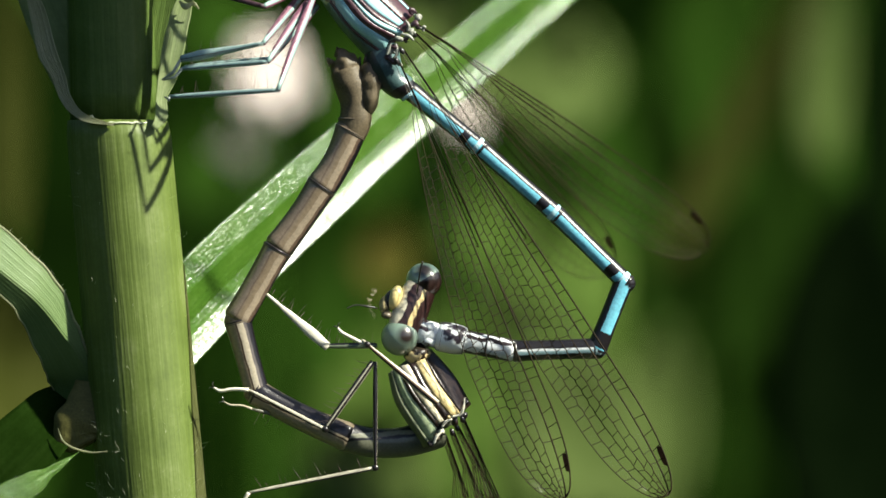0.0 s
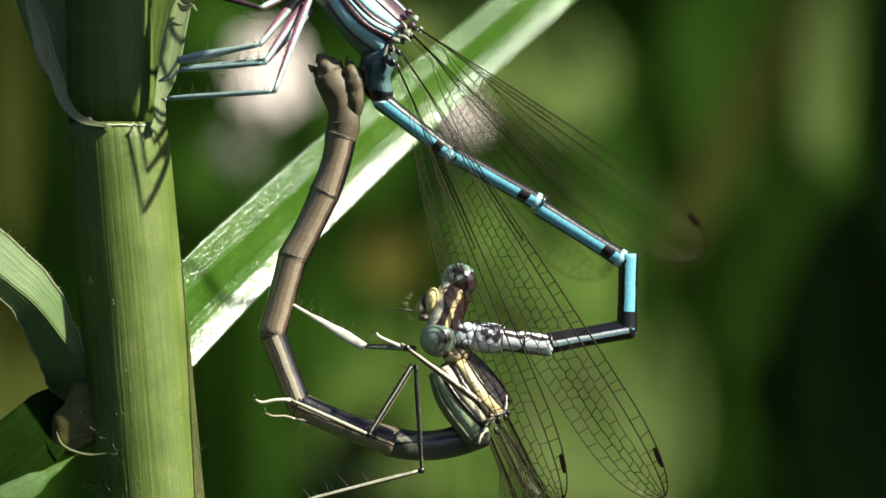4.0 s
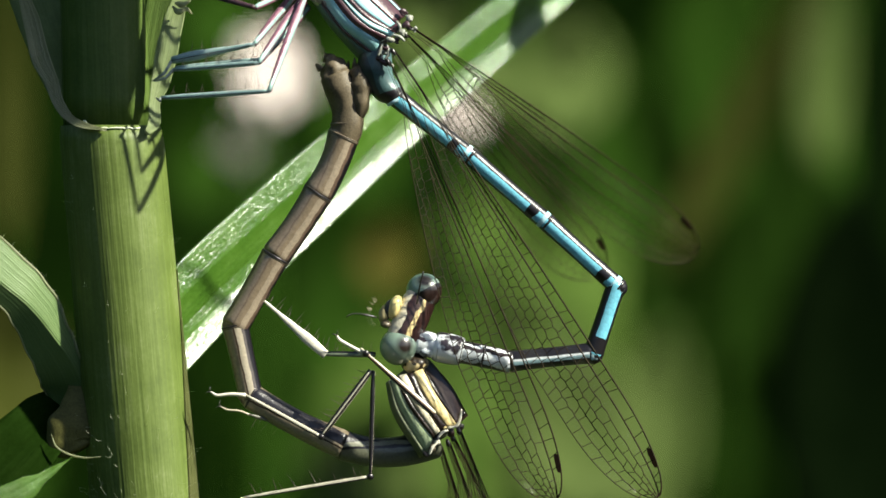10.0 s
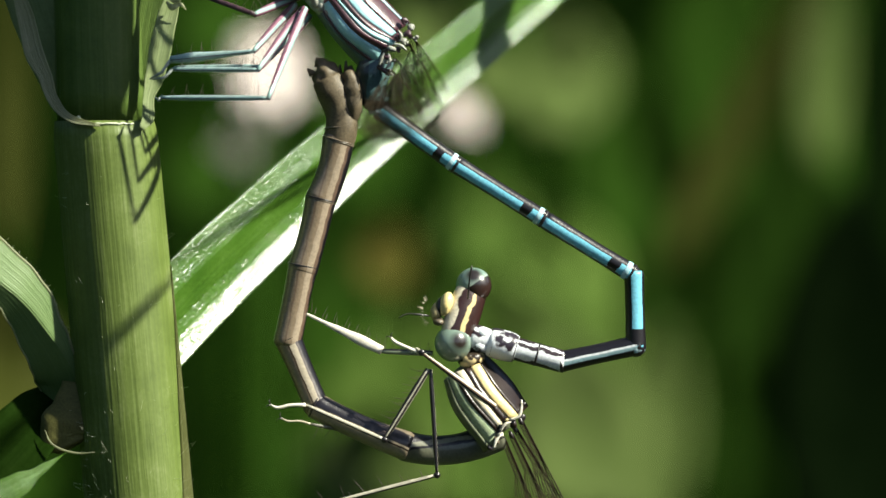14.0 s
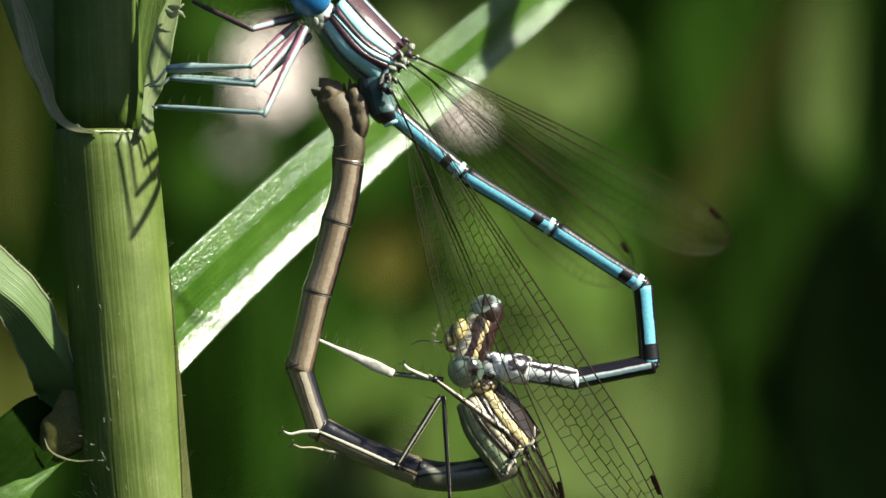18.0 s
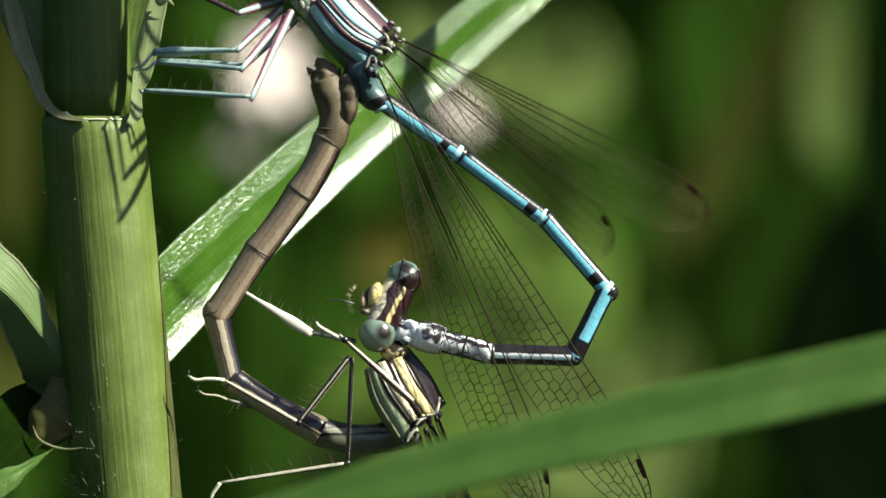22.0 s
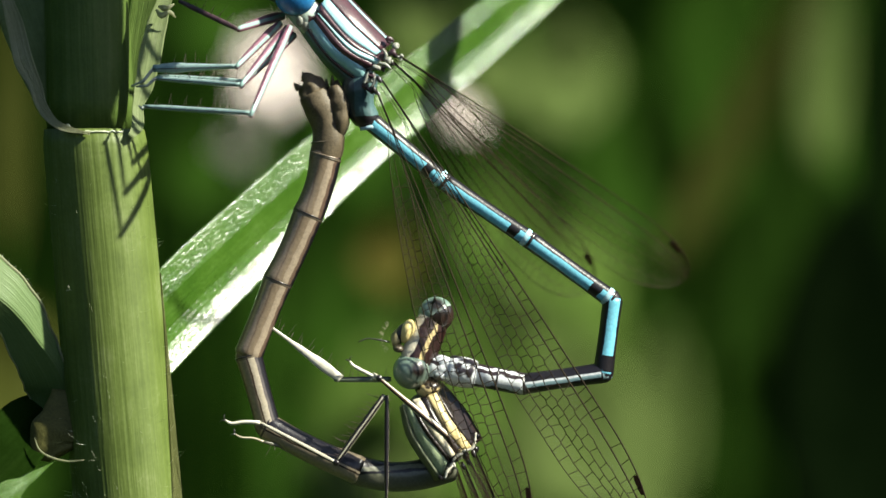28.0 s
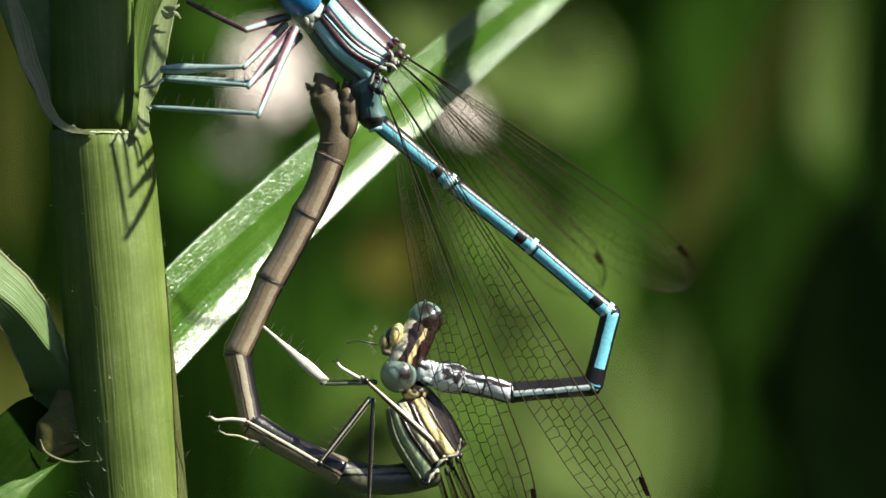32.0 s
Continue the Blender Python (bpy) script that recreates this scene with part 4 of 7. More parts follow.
def build_thorax_male():
    def line(y, *uv):
        return [mg(u + 20, v - 52, y + 0.35 * (i != 1)) for i, (u, v) in enumerate(uv)]
    purple = mottled("purple_chitin", (0.034, 0.014, 0.020), (0.09, 0.038, 0.048), 0.32, 1.5, coat=0.2)
    cyan = mottled("pale_cyan_plate", (0.24, 0.50, 0.52), (0.38, 0.66, 0.68), 0.32, 1.0, coat=0.15)
    teal = mottled("grey_teal_plate", (0.07, 0.13, 0.12), (0.13, 0.22, 0.19), 0.42, 0.8)
    edges = [line(0.5, (618, -26), (664, 22), (716, 76)), line(0.1, (616, -24), (662, 24), (714, 77)), line(-0.1, (614, -21), (659, 27), (711, 79)),
             line(-0.8, (598, -4), (642, 44), (694, 92)), line(-1.1, (588, 10), (632, 63), (684, 99)), line(-1.2, (583, 24), (641, 82), (693, 108)),
             line(-1.25, (582, 26), (636, 89), (685, 116)), line(-1.2, (574, 36), (618, 90), (668, 124)), line(-0.95, (562, 46), (602, 100), (660, 146)),
             line(-0.85, (559, 50), (598, 103), (655, 150)), line(0.0, (550, 56), (584, 104), (640, 166)), line(1.0, (556, 52), (590, 100), (648, 160))]
    looks = [(purple, "dark purple-brown back plate"), (cyan, "thin pale back line"), (purple, "dark purple-brown back plate"), (cyan, "broad pale cyan stripe"), (purple, "dark purple-brown side plate"),
             (cyan, "thin pale cyan stripe"), (purple, "dark purple-brown side plate"), (cyan, "broad pale cyan side plate"), (purple, "thin dark seam"), (teal, "grey-teal underside"), (teal, "grey-teal underside")]
    core = [(edges[0][q] + edges[9][q]) / 2 + Vector((0, 0.9, 0)) for q in range(3)]
    body = part("thorax", tube(curve(core, 14), blend([0.7, 1.15, 1.25, 1.2, 0.8], 14), 32, 0.9), purple, male, "striped pale blue and black thorax")
    for (mat, lab), e, f in zip(looks, edges, edges[1:]):
        plate("thorax_plate", e, f, mat, male, lab, 0.09 if mat is not teal else 0.2)
    # wing roots and small plates at the hind end
    for u, v, y, r, mat in ((711, 72, -0.3, 0.2, mat_leg_dark), (719, 82, -0.4, 0.15, mat_knob), (715, 95, -0.6, 0.22, mat_leg_dark), (709, 108, -0.9, 0.2, mat_knob), (698, 103, -1.0, 0.2, mat_leg_dark),
                            (686, 121, -1.1, 0.22, mat_knob), (697, 122, -1.0, 0.17, mat_leg_dark), (676, 134, -1.1, 0.17, mat_leg_dark), (681, 144, -1.1, 0.16, mat_knob), (672, 143, -1.0, 0.15, mat_knob),
                            (676, 160, -0.9, 0.22, mat_leg_dark), (689, 166, -0.9, 0.13, mat_knob), (666, 153, -0.9, 0.15, mat_leg_dark), (728, 103, -0.1, 0.15, mat_knob)):
        lumpy(part("wing_root", ball(mg(u + 20, v - 52, y), (r * 0.95, r * 0.7, r * 0.72), 14, 10), mat, male, "knobbly wing root"), 0.22, 3.5)
    for pts in (((673, 128), (668, 140), (664, 150)), ((690, 112), (703, 116), (712, 124)), ((680, 128), (683, 146), (676, 156)), ((697, 88), (703, 98), (701, 108))):
        part("wing_root", tube(curve([mg(u + 20, v - 52, -1.15) for u, v in pts], 8), blend([0.05, 0.09, 0.05], 8), 8), mat_knob, male, "whitish ridge at the wing root")
    # head, mostly above the view
    part("head", ball(mg(540, -75), (1.0, 1.4, 0.9), 24, 14), mat_black, male, "dark head")
    part("eye", ball(mg(562, -62, -1.5), (1.05, 0.95, 1.1), 24, 16), mat_blue_eye, male, "blue compound eye")
    part("eye", ball(mg(562, -62, 1.6), (1.05, 0.95, 1.1), 24, 16), mat_blue_eye, male, "blue compound eye")
    part("neck", tube([mg(552, -48), mg(582, -24), mg(606, -6)], [0.55, 0.8, 0.85], 18), patched("neck_patches", (0.05, 0.025, 0.03), (0.5, 0.6, 0.52), 1.0, 0.44), male, "pale and dark patched neck plate")
    for u, v in ((562, 22), (572, 30), (584, 40)):
        part("leg_base", ball(mg(u + 10, v - 36, -0.4), (0.26, 0.4, 0.34), 14, 10), mat_knob, male, "pale leg base")


build_thorax_male()

male_s2 = part("abdomen_segment", tube([(-0.6 + 0.2 * i, 0, -0.46 * math.sin(math.pi * min(1, i / 13)) - 0.06) for i in range(15)], blend([0.70, 0.84, 0.86, 0.78, 0.66, 0.44], 14), 32, 0.95),
               banded("male_s2", 0.9, [(0, (0.03, 0.045, 0.045)), (0.10, (0.06, 0.115, 0.115)), (0.52, (0.09, 0.165, 0.165)), (0.76, BLACK), (0.83, (0.3, 0.56, 0.62)), (0.93, BLACK)], 0.05, ends=[(1.85, 2.3)]), male, "dull grey-teal second segment")
lumpy(male_s2, 0.10, 1.3)
part("joint_ring", tube([(1.95, 0, -0.10), (2.05, 0, -0.08), (2.15, 0, -0.06)], [0.52, 0.55, 0.50], 28, 0.95), mat_black, male_s2, "dark ring between segments")
part("pale_band", tube([(2.14, 0, -0.05), (2.24, 0, -0.04), (2.34, 0, -0.03)], [0.49, 0.515, 0.48], 28, 0.95), mat_ring, male_s2, "pale blue band at the joint")
blue = [(0.0, BLACK), (0.13, CYAN), (0.66, BLACK)]
male_s3 = segment("abdomen_segment", 4.60, 0.50, 0.45, banded("male_s3", 0.47, blue, 0.05, ends=[(3.55, 4.0)]), male, "sky-blue segment with black back", 0.2, pale=0.10, pale_mat=mat_ring, wide=0.32)
male_s4 = segment("abdomen_segment", 5.00, 0.46, 0.45, banded("male_s4", 0.46, blue, 0.05, ends=[(3.95, 4.42)]), male, "sky-blue segment with black back", 0.2, pale=0.10, pale_mat=mat_ring, wide=0.32)
male_s5 = segment("abdomen_segment", 4.92, 0.46, 0.47, banded("male_s5", 0.47, blue, 0.05, ends=[(3.85, 4.36)]), male, "sky-blue segment with black back", 0.18, pale=0.10, pale_mat=mat_ring, wide=0.32)
male_s6 = segment("abdomen_segment", 3.61, 0.50, 0.52, banded("male_s6", 0.51, [(0.0, BLACK), (0.34, CYAN), (0.86, BLACK)], 0.05, ends=[(2.95, 3.7)]), male, "sky-blue segment with black flank")
male_s7 = segment("abdomen_segment", 3.92, 0.52, 0.53, banded("male_s7", 0.54, [(0.0, BLACK), (0.44, PALE), (0.54, (0.30, 0.46, 0.50)), (0.70, BLACK)], 0.04, ends=[(-0.3, 0.30)]), male, "black segment with pale blue lines", 0.2)
male_s8 = segment("abdomen_segment", 4.59, 0.56, 0.68, banded("male_s8", 0.64, [(0.0, (0.03, 0.018, 0.022)), (0.12, PALE), (0.22, (0.03, 0.018, 0.022)), (0.36, PALE), (0.86, BLACK)], 0.05, 0.3, blotch=0.40), male, "white and black blotched tail", 0.0)


def tail_pieces():
    for seg, x, r in ((male_s5, 4.92, 0.45), (male_s6, 3.61, 0.50)):
        part("joint_knuckle", ball((x, 0, 0), (r, r * 0.95, r), 24, 16), patched("knuckle_marks", (0.012, 0.010, 0.013), (0.40, 0.58, 0.62), 1.1, 0.56), seg, "dark knuckle between segments")
    part("tail_segment", tube([(2.35 + 0.2 * i, 0, 0) for i in range(8)], [0.66, 0.71, 0.74, 0.75, 0.75, 0.75, 0.74, 0.68], 28, 0.95),
         patched("male_tail", (0.03, 0.022, 0.03), PALE, 0.7, 0.46), male_s8, "white tail segment")
    for x, r in ((1.25, 0.60), (2.35, 0.69), (3.5, 0.745)):
        part("joint_ring", tube([(x, 0, 0), (x + 0.05, 0, 0), (x + 0.10, 0, 0)], [r * 0.94, r, r * 0.94], 28, 0.95), mat_black, male_s8, "dark ring between segments")
    for z, y in ((0.25, -0.2), (-0.25, -0.2)):
        part("clasper", tube([(3.75, y, z), (4.2, y - 0.1, z * 1.3), (4.6, y, z * 1.1)], [0.34, 0.32, 0.2], 12), patched("clasper_patches", (0.05, 0.05, 0.06), PALE, 1.3, 0.38), male_s8, "whitish clasper holding the mate")


tail_pieces()

# wings: the near pair hangs across the scene, the far pair reaches away behind it
wing_near_fore = wing("wing", male, 25.3, 3.1, "clear net-veined wing hanging down", 11, 0.030)
wing_near_hind = wing("wing", male, 22.9, 3.0, "clear net-veined wing hanging down", 12, 0.030)
wing_far_fore = wing("wing", male, 24.8, 3.3, "clear wing reaching away, out of focus", 13, 0.040, fade=0.56)
wing_far_hind = wing("wing", male, 22.6, 3.3, "clear wing reaching away, out of focus", 14, 0.038, fade=0.48)


def male_legs():
    """Six legs: coxa at the thorax, knee, and foot on the reed."""
    made = []
    rows = (((553, -2), (492, 160), (300, 172), -1.6, mat_leg_cyan, 0.20),
            ((548, 0), (474, 110), (322, 122), -1.0, mat_leg_cyan, 0.20),
            ((535, -8), (466, 77), (320, 105), -0.2, mat_leg_cyan, 0.26),
            ((560, 12), (480, 104), (326, 119), 0.4, mat_leg_cyan, 0.16),
            ((540, -22), (468, 12), (356, -18), 0.6, mat_leg_dark, 0.10),
            ((530, -60), (455, -45), (350, -75), 1.2, mat_leg_dark, 0.10))
    for i, (c, kn, ft, y, mat, r) in enumerate(rows):
        C, K, F_ = mg(*c, y), mg(*kn, y * 0.8 - 3.8), mg(*ft, -2.8 + y * 0.3)
        fem = leg_bar("femur", 0, (K - C).length, 0.25, 0.19, mat_femur, male, "pale leg joint with purple edge", 0.8, 8, (0.2, -0.2, 1), 0.05, i)
        tib = leg_bar("tibia", 0, (F_ - K).length, 0.13, r if i == 2 else 0.13, mat, male, "pale blue-white leg", 0.55, 7, (-0.2, -0.1, 1), 0.0, 20 + i)
        place(fem, C, K)
        place(tib, K, F_)
        if i < 3:
            e = mg(292 - i * 3, 142 + (30 if i == 0 else 0), -2.9)
            inv = tib.matrix_basis.inverted()
            tip = [(inv @ (p * MM)) / MM for p in (F_, (F_ + e) / 2 + Vector((0.1, -0.2, -0.15)), e)]
            part("foot", tube(tip, [0.085, 0.075, 0.04], 8), mat_leg_pale, tib, "pale hooked foot")
        made.append((fem, tib, C, K, F_))
    return made


legs_of_male = male_legs()

# ---------------------------------------------------------------- female
FO = g(745, 690)
female = thing("damselfly", FO, "brown and cream female damselfly bent into a wheel", "damselfly", group="mating damselflies")


def fg(u, v, y=0.0):
    return g(u, v, y) - FO


def build_female():
    rng = random.Random(8)
    # head: bar between the eyes
    e1, e2 = fg(750, 497, 0.2), fg(707, 597, -0.5)
    L = (e2 - e1).length
    pts = [(L * i / 10, 0, 0) for i in range(11)]
    rad = blend([0.74, 0.86, 0.90, 0.86, 0.74], 10)
    bands = [(0.0, (0.035, 0.014, 0.012)), (0.50, YELLOW), (0.62, (0.035, 0.014, 0.012)), (0.86, CREAM)]
    ob = part("head", tube(pts, rad, 28, 0.8), banded("female_head", 0.90, bands, 0.04, 0.35, blotch=0.22), female, "dark brown and yellow patterned head")
    place(ob, e1, e2)
    for c, size, mat, turn in ((e1, 0.88, mat_eye_top, (0, 62, 0)), (e2, 0.90, mat_eye_low, (0, 70, 0))):
        ey = part("eye", ball((0, 0, 0), (size, size * 0.95, size), 32, 22), mat, female, "grey-green compound eye")
        ey.matrix_basis = pose(c.x * MM, c.y * MM, c.z * MM, *turn)
    bm = ball((0, 0, 0), (0.34, 0.5, 0.62), 20, 14)
    bmesh.ops.transform(bm, matrix=Matrix.Translation(fg(699, 527, -0.5)) @ Matrix.Rotation(radians(20), 4, "Y"), verts=bm.verts)
    part("face", bm, patched("yellow_face", (0.06, 0.035, 0.015), (0.74, 0.60, 0.26), 0.6, 0.34), female, "yellow face plate with dark middle")
    bm = ball((0, 0, 0), (0.26, 0.42, 0.56), 16, 12)
    bmesh.ops.transform(bm, matrix=Matrix.Translation(fg(687, 533, -0.4)) @ Matrix.Rotation(radians(18), 4, "Y"), verts=bm.verts)
    part("face_band", bm, mat_black, female, "dark band across the face")
    bm = ball((0, 0, 0), (0.24, 0.4, 0.46), 16, 12)
    bmesh.ops.transform(bm, matrix=Matrix.Translation(fg(680, 540, -0.4)) @ Matrix.Rotation(radians(15), 4, "Y"), verts=bm.verts)
    lumpy(part("mouth", bm, mat_face, female, "pale bristly mouthparts"), 0.12, 2.0)
    lumpy(part("mouth", ball(fg(684, 558, -0.6), (0.26, 0.35, 0.22), 14, 10), mat_seam, female, "pale lower lip"), 0.08, 2.5)
    bm = bmesh.new()
    for i in range(60):
        t, f = rng.uniform(1.9, 4.4), rng.uniform(-1.2, 1.2)
        o = Vector((math.cos(t), -0.4 + 0.8 * rng.random(), math.sin(t))).normalized()
        c = fg(672, 538, -0.6) + Vector((o.x * 0.42, o.y * 0.5, o.z * 0.62))
        tube([c, c + o * rng.uniform(.12, .3)], [0.0035, 0.0012], 3, 1, bm, False)
    tagged(part("face_hair", bm, mat_leg_cream, female, "pale bristles on the face"), kind="stuff")
    part("antenna", tube(curve([fg(668, 546, -0.8), fg(648, 542, -1), fg(628, 540, -1.1), fg(614, 546, -1.2)], 8), [0.045] * 4 + [0.03] * 5, 6), mat_black, female, "thin dark antenna")
    part("antenna", tube(curve([fg(738, 520, -1.2), fg(742, 490, -1.6), fg(748, 462, -1.8)], 8), [0.04] * 9, 6), mat_black, female, "thin dark antenna")
    # prothorax and thorax
    def line(y, *uv):
        return [fg(u, v, y + 0.3 * (i != 1)) for i, (u, v) in enumerate(uv)]
    lumpy(part("neck", ball(fg(738, 626, 0.0), (0.62, 0.7, 0.5), 18, 12), patched("neck_marks", (0.03, 0.02, 0.012), (0.6, 0.48, 0.25), 1.3, 0.5), female, "yellow and brown neck plate"), 0.15, 1.5)
    brown = mottled("brown_chitin", (0.009, 0.005, 0.004), (0.026, 0.014, 0.011), 0.34, 1.5, coat=0.15)
    yellow = mottled("yellow_stripe", (0.56, 0.42, 0.16), (0.78, 0.64, 0.32), 0.42, 1.5)
    cream = mottled("cream_stripe", (0.5, 0.44, 0.3), (0.74, 0.68, 0.52), 0.42, 1.5)
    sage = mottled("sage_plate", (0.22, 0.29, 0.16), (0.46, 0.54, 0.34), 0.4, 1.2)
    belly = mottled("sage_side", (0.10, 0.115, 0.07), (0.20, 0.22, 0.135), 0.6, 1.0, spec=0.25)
    edges = [line(0.5, (762, 617), (803, 664), (834, 716)), line(-0.75, (751, 634), (777, 680), (815, 732)), line(-0.95, (735, 642), (762, 691), (799, 738)),
             line(-1.05, (723, 644), (750, 692), (786, 744)), line(-1.1, (708, 648), (736, 698), (777, 751)), line(-1.1, (703, 651), (730, 704), (773, 757)),
             line(-0.95, (695, 656), (715, 712), (762, 785)), line(-0.85, (690, 660), (706, 716), (757, 790)), line(0.1, (687, 662), (701, 716), (748, 792)), line(1.1, (694, 656), (708, 712), (754, 786))]
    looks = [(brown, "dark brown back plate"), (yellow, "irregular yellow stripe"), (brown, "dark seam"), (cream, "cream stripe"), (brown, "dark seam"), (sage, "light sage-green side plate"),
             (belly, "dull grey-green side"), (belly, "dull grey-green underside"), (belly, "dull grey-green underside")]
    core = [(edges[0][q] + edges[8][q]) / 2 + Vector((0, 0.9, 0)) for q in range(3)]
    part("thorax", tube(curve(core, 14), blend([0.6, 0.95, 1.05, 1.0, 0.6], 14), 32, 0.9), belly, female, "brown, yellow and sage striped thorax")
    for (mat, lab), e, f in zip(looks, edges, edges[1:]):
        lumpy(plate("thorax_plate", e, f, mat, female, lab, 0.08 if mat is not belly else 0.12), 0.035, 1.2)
    for u, v, y, r, mat in ((822, 738, -0.4, 0.24, mat_black), (806, 748, -0.8, 0.26, brown), (790, 752, -0.9, 0.2, mat_black), (774, 778, -0.8, 0.22, mat_seam), (764, 788, -0.7, 0.2, mat_black),
                            (784, 768, -0.8, 0.16, mat_leg_white), (826, 716, 0.0, 0.2, mat_black), (796, 742, -1.0, 0.12, yellow)):
        lumpy(part("wing_root", ball(fg(u - 2, v - 3, y), (r * 0.75, r * 0.7, r * 0.8), 14, 10), mat, female, "knobbly wing root"), 0.14, 3.0)
    for pts in (((822, 704), (820, 722), (814, 734), (798, 738)), ((800, 742), (790, 746), (782, 756)), ((782, 764), (772, 774), (768, 786))):
        part("wing_root", tube(curve([fg(u, v, -1.1) for u, v in pts], 10), blend([0.04, 0.08, 0.05], 10), 8), mat_leg_white, female, "whitish ridge at the wing root")
    # first segments of the abdomen
    seg = segment("abdomen_segment", 4.86, 0.84, 0.76, banded("female_s2", 0.84, [(0.0, (0.14, 0.145, 0.10)), (0.36, BLACK), (0.44, (0.22, 0.22, 0.16)), (0.56, BLACK), (0.90, (0.26, 0.26, 0.2))], 0.06, 0.32, blotch=0.10), female, "dark-backed pale first segments", 0.12, bow=-0.5)
    place(seg, fg(778, 762, 1.0), fg(612, 771, 0.2))
    # wings, folded, running down out of view
    for u0, v0, u1, v1, y, w in ((818, 742, 1050, 1320, -0.6, 4.4), (800, 765, 1015, 1345, 0.4, 4.4), (786, 772, 970, 1350, 1.0, 4.2), (808, 756, 1085, 1310, 1.6, 4.2)):
        wg = wing("wing", female, 19.0, w * 0.68, "folded clear net-veined wing", int(u0 + v1), 0.036, 1.3, True)
        place(wg, fg(u0, v0, y), fg(u1, v1, y * 1.5))
    # legs
    for i, (c, kn, ft, y, r) in enumerate((((664, 640), (664, 828), (440, 872), -1.6, 0.13), ((660, 640), (575, 760), (440, 690), -1.7, 0.13),
                                          ((774, 714), (650, 610), (640, 602), -1.75, 0.1))):
        C, K, F_ = fg(*c, y), fg(*kn, y - 0.2), fg(*ft, y)
        fem = leg_bar("femur", 0, (K - C).length, 0.20 if i == 2 else 0.17, 0.11 if i == 2 else 0.15, mat_leg_stripes if i == 2 else mat_leg_line, female, "cream leg with black stripe", 0.7, 0 if i == 2 else 10, (0.3, -0.2, -1 if i == 0 else 1), 0.0, 40 + i)
        tib = leg_bar("tibia", 0, (F_ - K).length, 0.11, 0.095, mat_leg_lit, female, "cream leg with black stripe", 0.7, 6 if i == 0 else 0, (0.2, 0.2, 1), 0.0, 50 + i)
        place(fem, C, K)
        place(tib, K, F_)
        part("knee", ball(K, (0.17, 0.15, 0.17), 12, 8), mat_black, female, "dark knee joint")
    A, B = fg(540, 748, 0.4), fg(446, 724, -0.6)
    tib = leg_bar("tibia", 0, (B - A).length, 0.10, 0.09, mat_leg_shade, female, "far leg under the abdomen, shade put into its colour", 0.7, 4, (0.2, 0.1, -1), 0.0, 57)
    place(tib, A, B)
    for pts in (((440, 690), (412, 689), (390, 692), (378, 686)), ((650, 612), (622, 598), (604, 588), (598, 580)), ((440, 872), (434, 882), (428, 892), (424, 905)), ((446, 724), (428, 718), (408, 717), (396, 711))):
        p = curve([fg(u, v, -0.6 if pts[0] == (446, 724) else -1.75) for u, v in pts], 10)
        far = pts[0] == (446, 724)
        ft = part("foot", tube(p, [r * (0.6 if far else 1) for r in blend([0.10, 0.09, 0.08, 0.05], 10)], 8), mat_leg_cream if far else mat_leg_white, female, "pale jointed foot")
        e, d = p[-1], (p[-1] - p[-3]).normalized()
        for sgn in (-1, 1):
            o = Vector((d.z, 0, -d.x)) * sgn * 0.16
            part("claw", tube([e, e + d * 0.14 + o * 0.6, e + d * 0.18 + o * 1.4], [0.035, 0.028, 0.008], 6), mat_black, ft, "tiny dark claw")


build_female()

# in tan, the palest band at 0.16 puts the flank's highlight line into the colour
tan = [(0.0, BLACK), (0.07, (0.13, 0.085, 0.06)), (0.16, (0.36, 0.29, 0.21)), (0.36, (0.25, 0.19, 0.125)), (0.56, (0.17, 0.12, 0.08)), (0.62, (0.25, 0.19, 0.13)), (0.88, (0.14, 0.10, 0.07))]
tan_in = [(0.0, BLACK), (0.20, (0.09, 0.075, 0.07)), (0.30, (0.46, 0.40, 0.30)), (0.54, (0.05, 0.03, 0.02)), (0.60, (0.30, 0.24, 0.165)), (0.9, (0.16, 0.115, 0.075))]
female_s3 = segment("abdomen_segment", 5.01, 0.74, 0.66, banded("female_s3", 0.70, [(0.0, (0.20, 0.16, 0.11)), (0.10, BLACK), (0.52, (0.30, 0.25, 0.18)), (0.60, BROWN), (0.66, (0.34, 0.28, 0.20)), (0.86, TAN)], 0.03, 0.28, blotch=0.06), female, "dark-backed cream segment", 0.12, bow=0.12)
female_s4 = segment("abdomen_segment", 3.55, 0.62, 0.68, banded("female_s4", 0.66, tan_in, 0.03, 0.3, ends=[(-0.2, 0.12)], blotch=0.04), female, "tan segment with dark lines", 0.12, pale=0.02)
female_s5 = segment("abdomen_segment", 3.89, 0.72, 0.74, banded("female_s5", 0.74, tan, 0.03, 0.3, blotch=0.10, coat=0.7), female, "brown-tan segment with dark seam", 0.10, pale=0.02)
female_s6 = segment("abdomen_segment", 3.63, 0.76, 0.77, banded("female_s6", 0.77, tan, 0.03, 0.3, blotch=0.10, coat=0.7), female, "brown-tan segment with dark seam", 0.10, pale=0.02, bow=-0.06)
female_s7 = segment("abdomen_segment", 3.00, 0.78, 0.80, banded("female_s7", 0.80, tan, 0.03, 0.3, blotch=0.10, coat=0.7), female, "brown segment with pale joint", 0.07, mat_seam, pale=0.02, bow=-0.14)

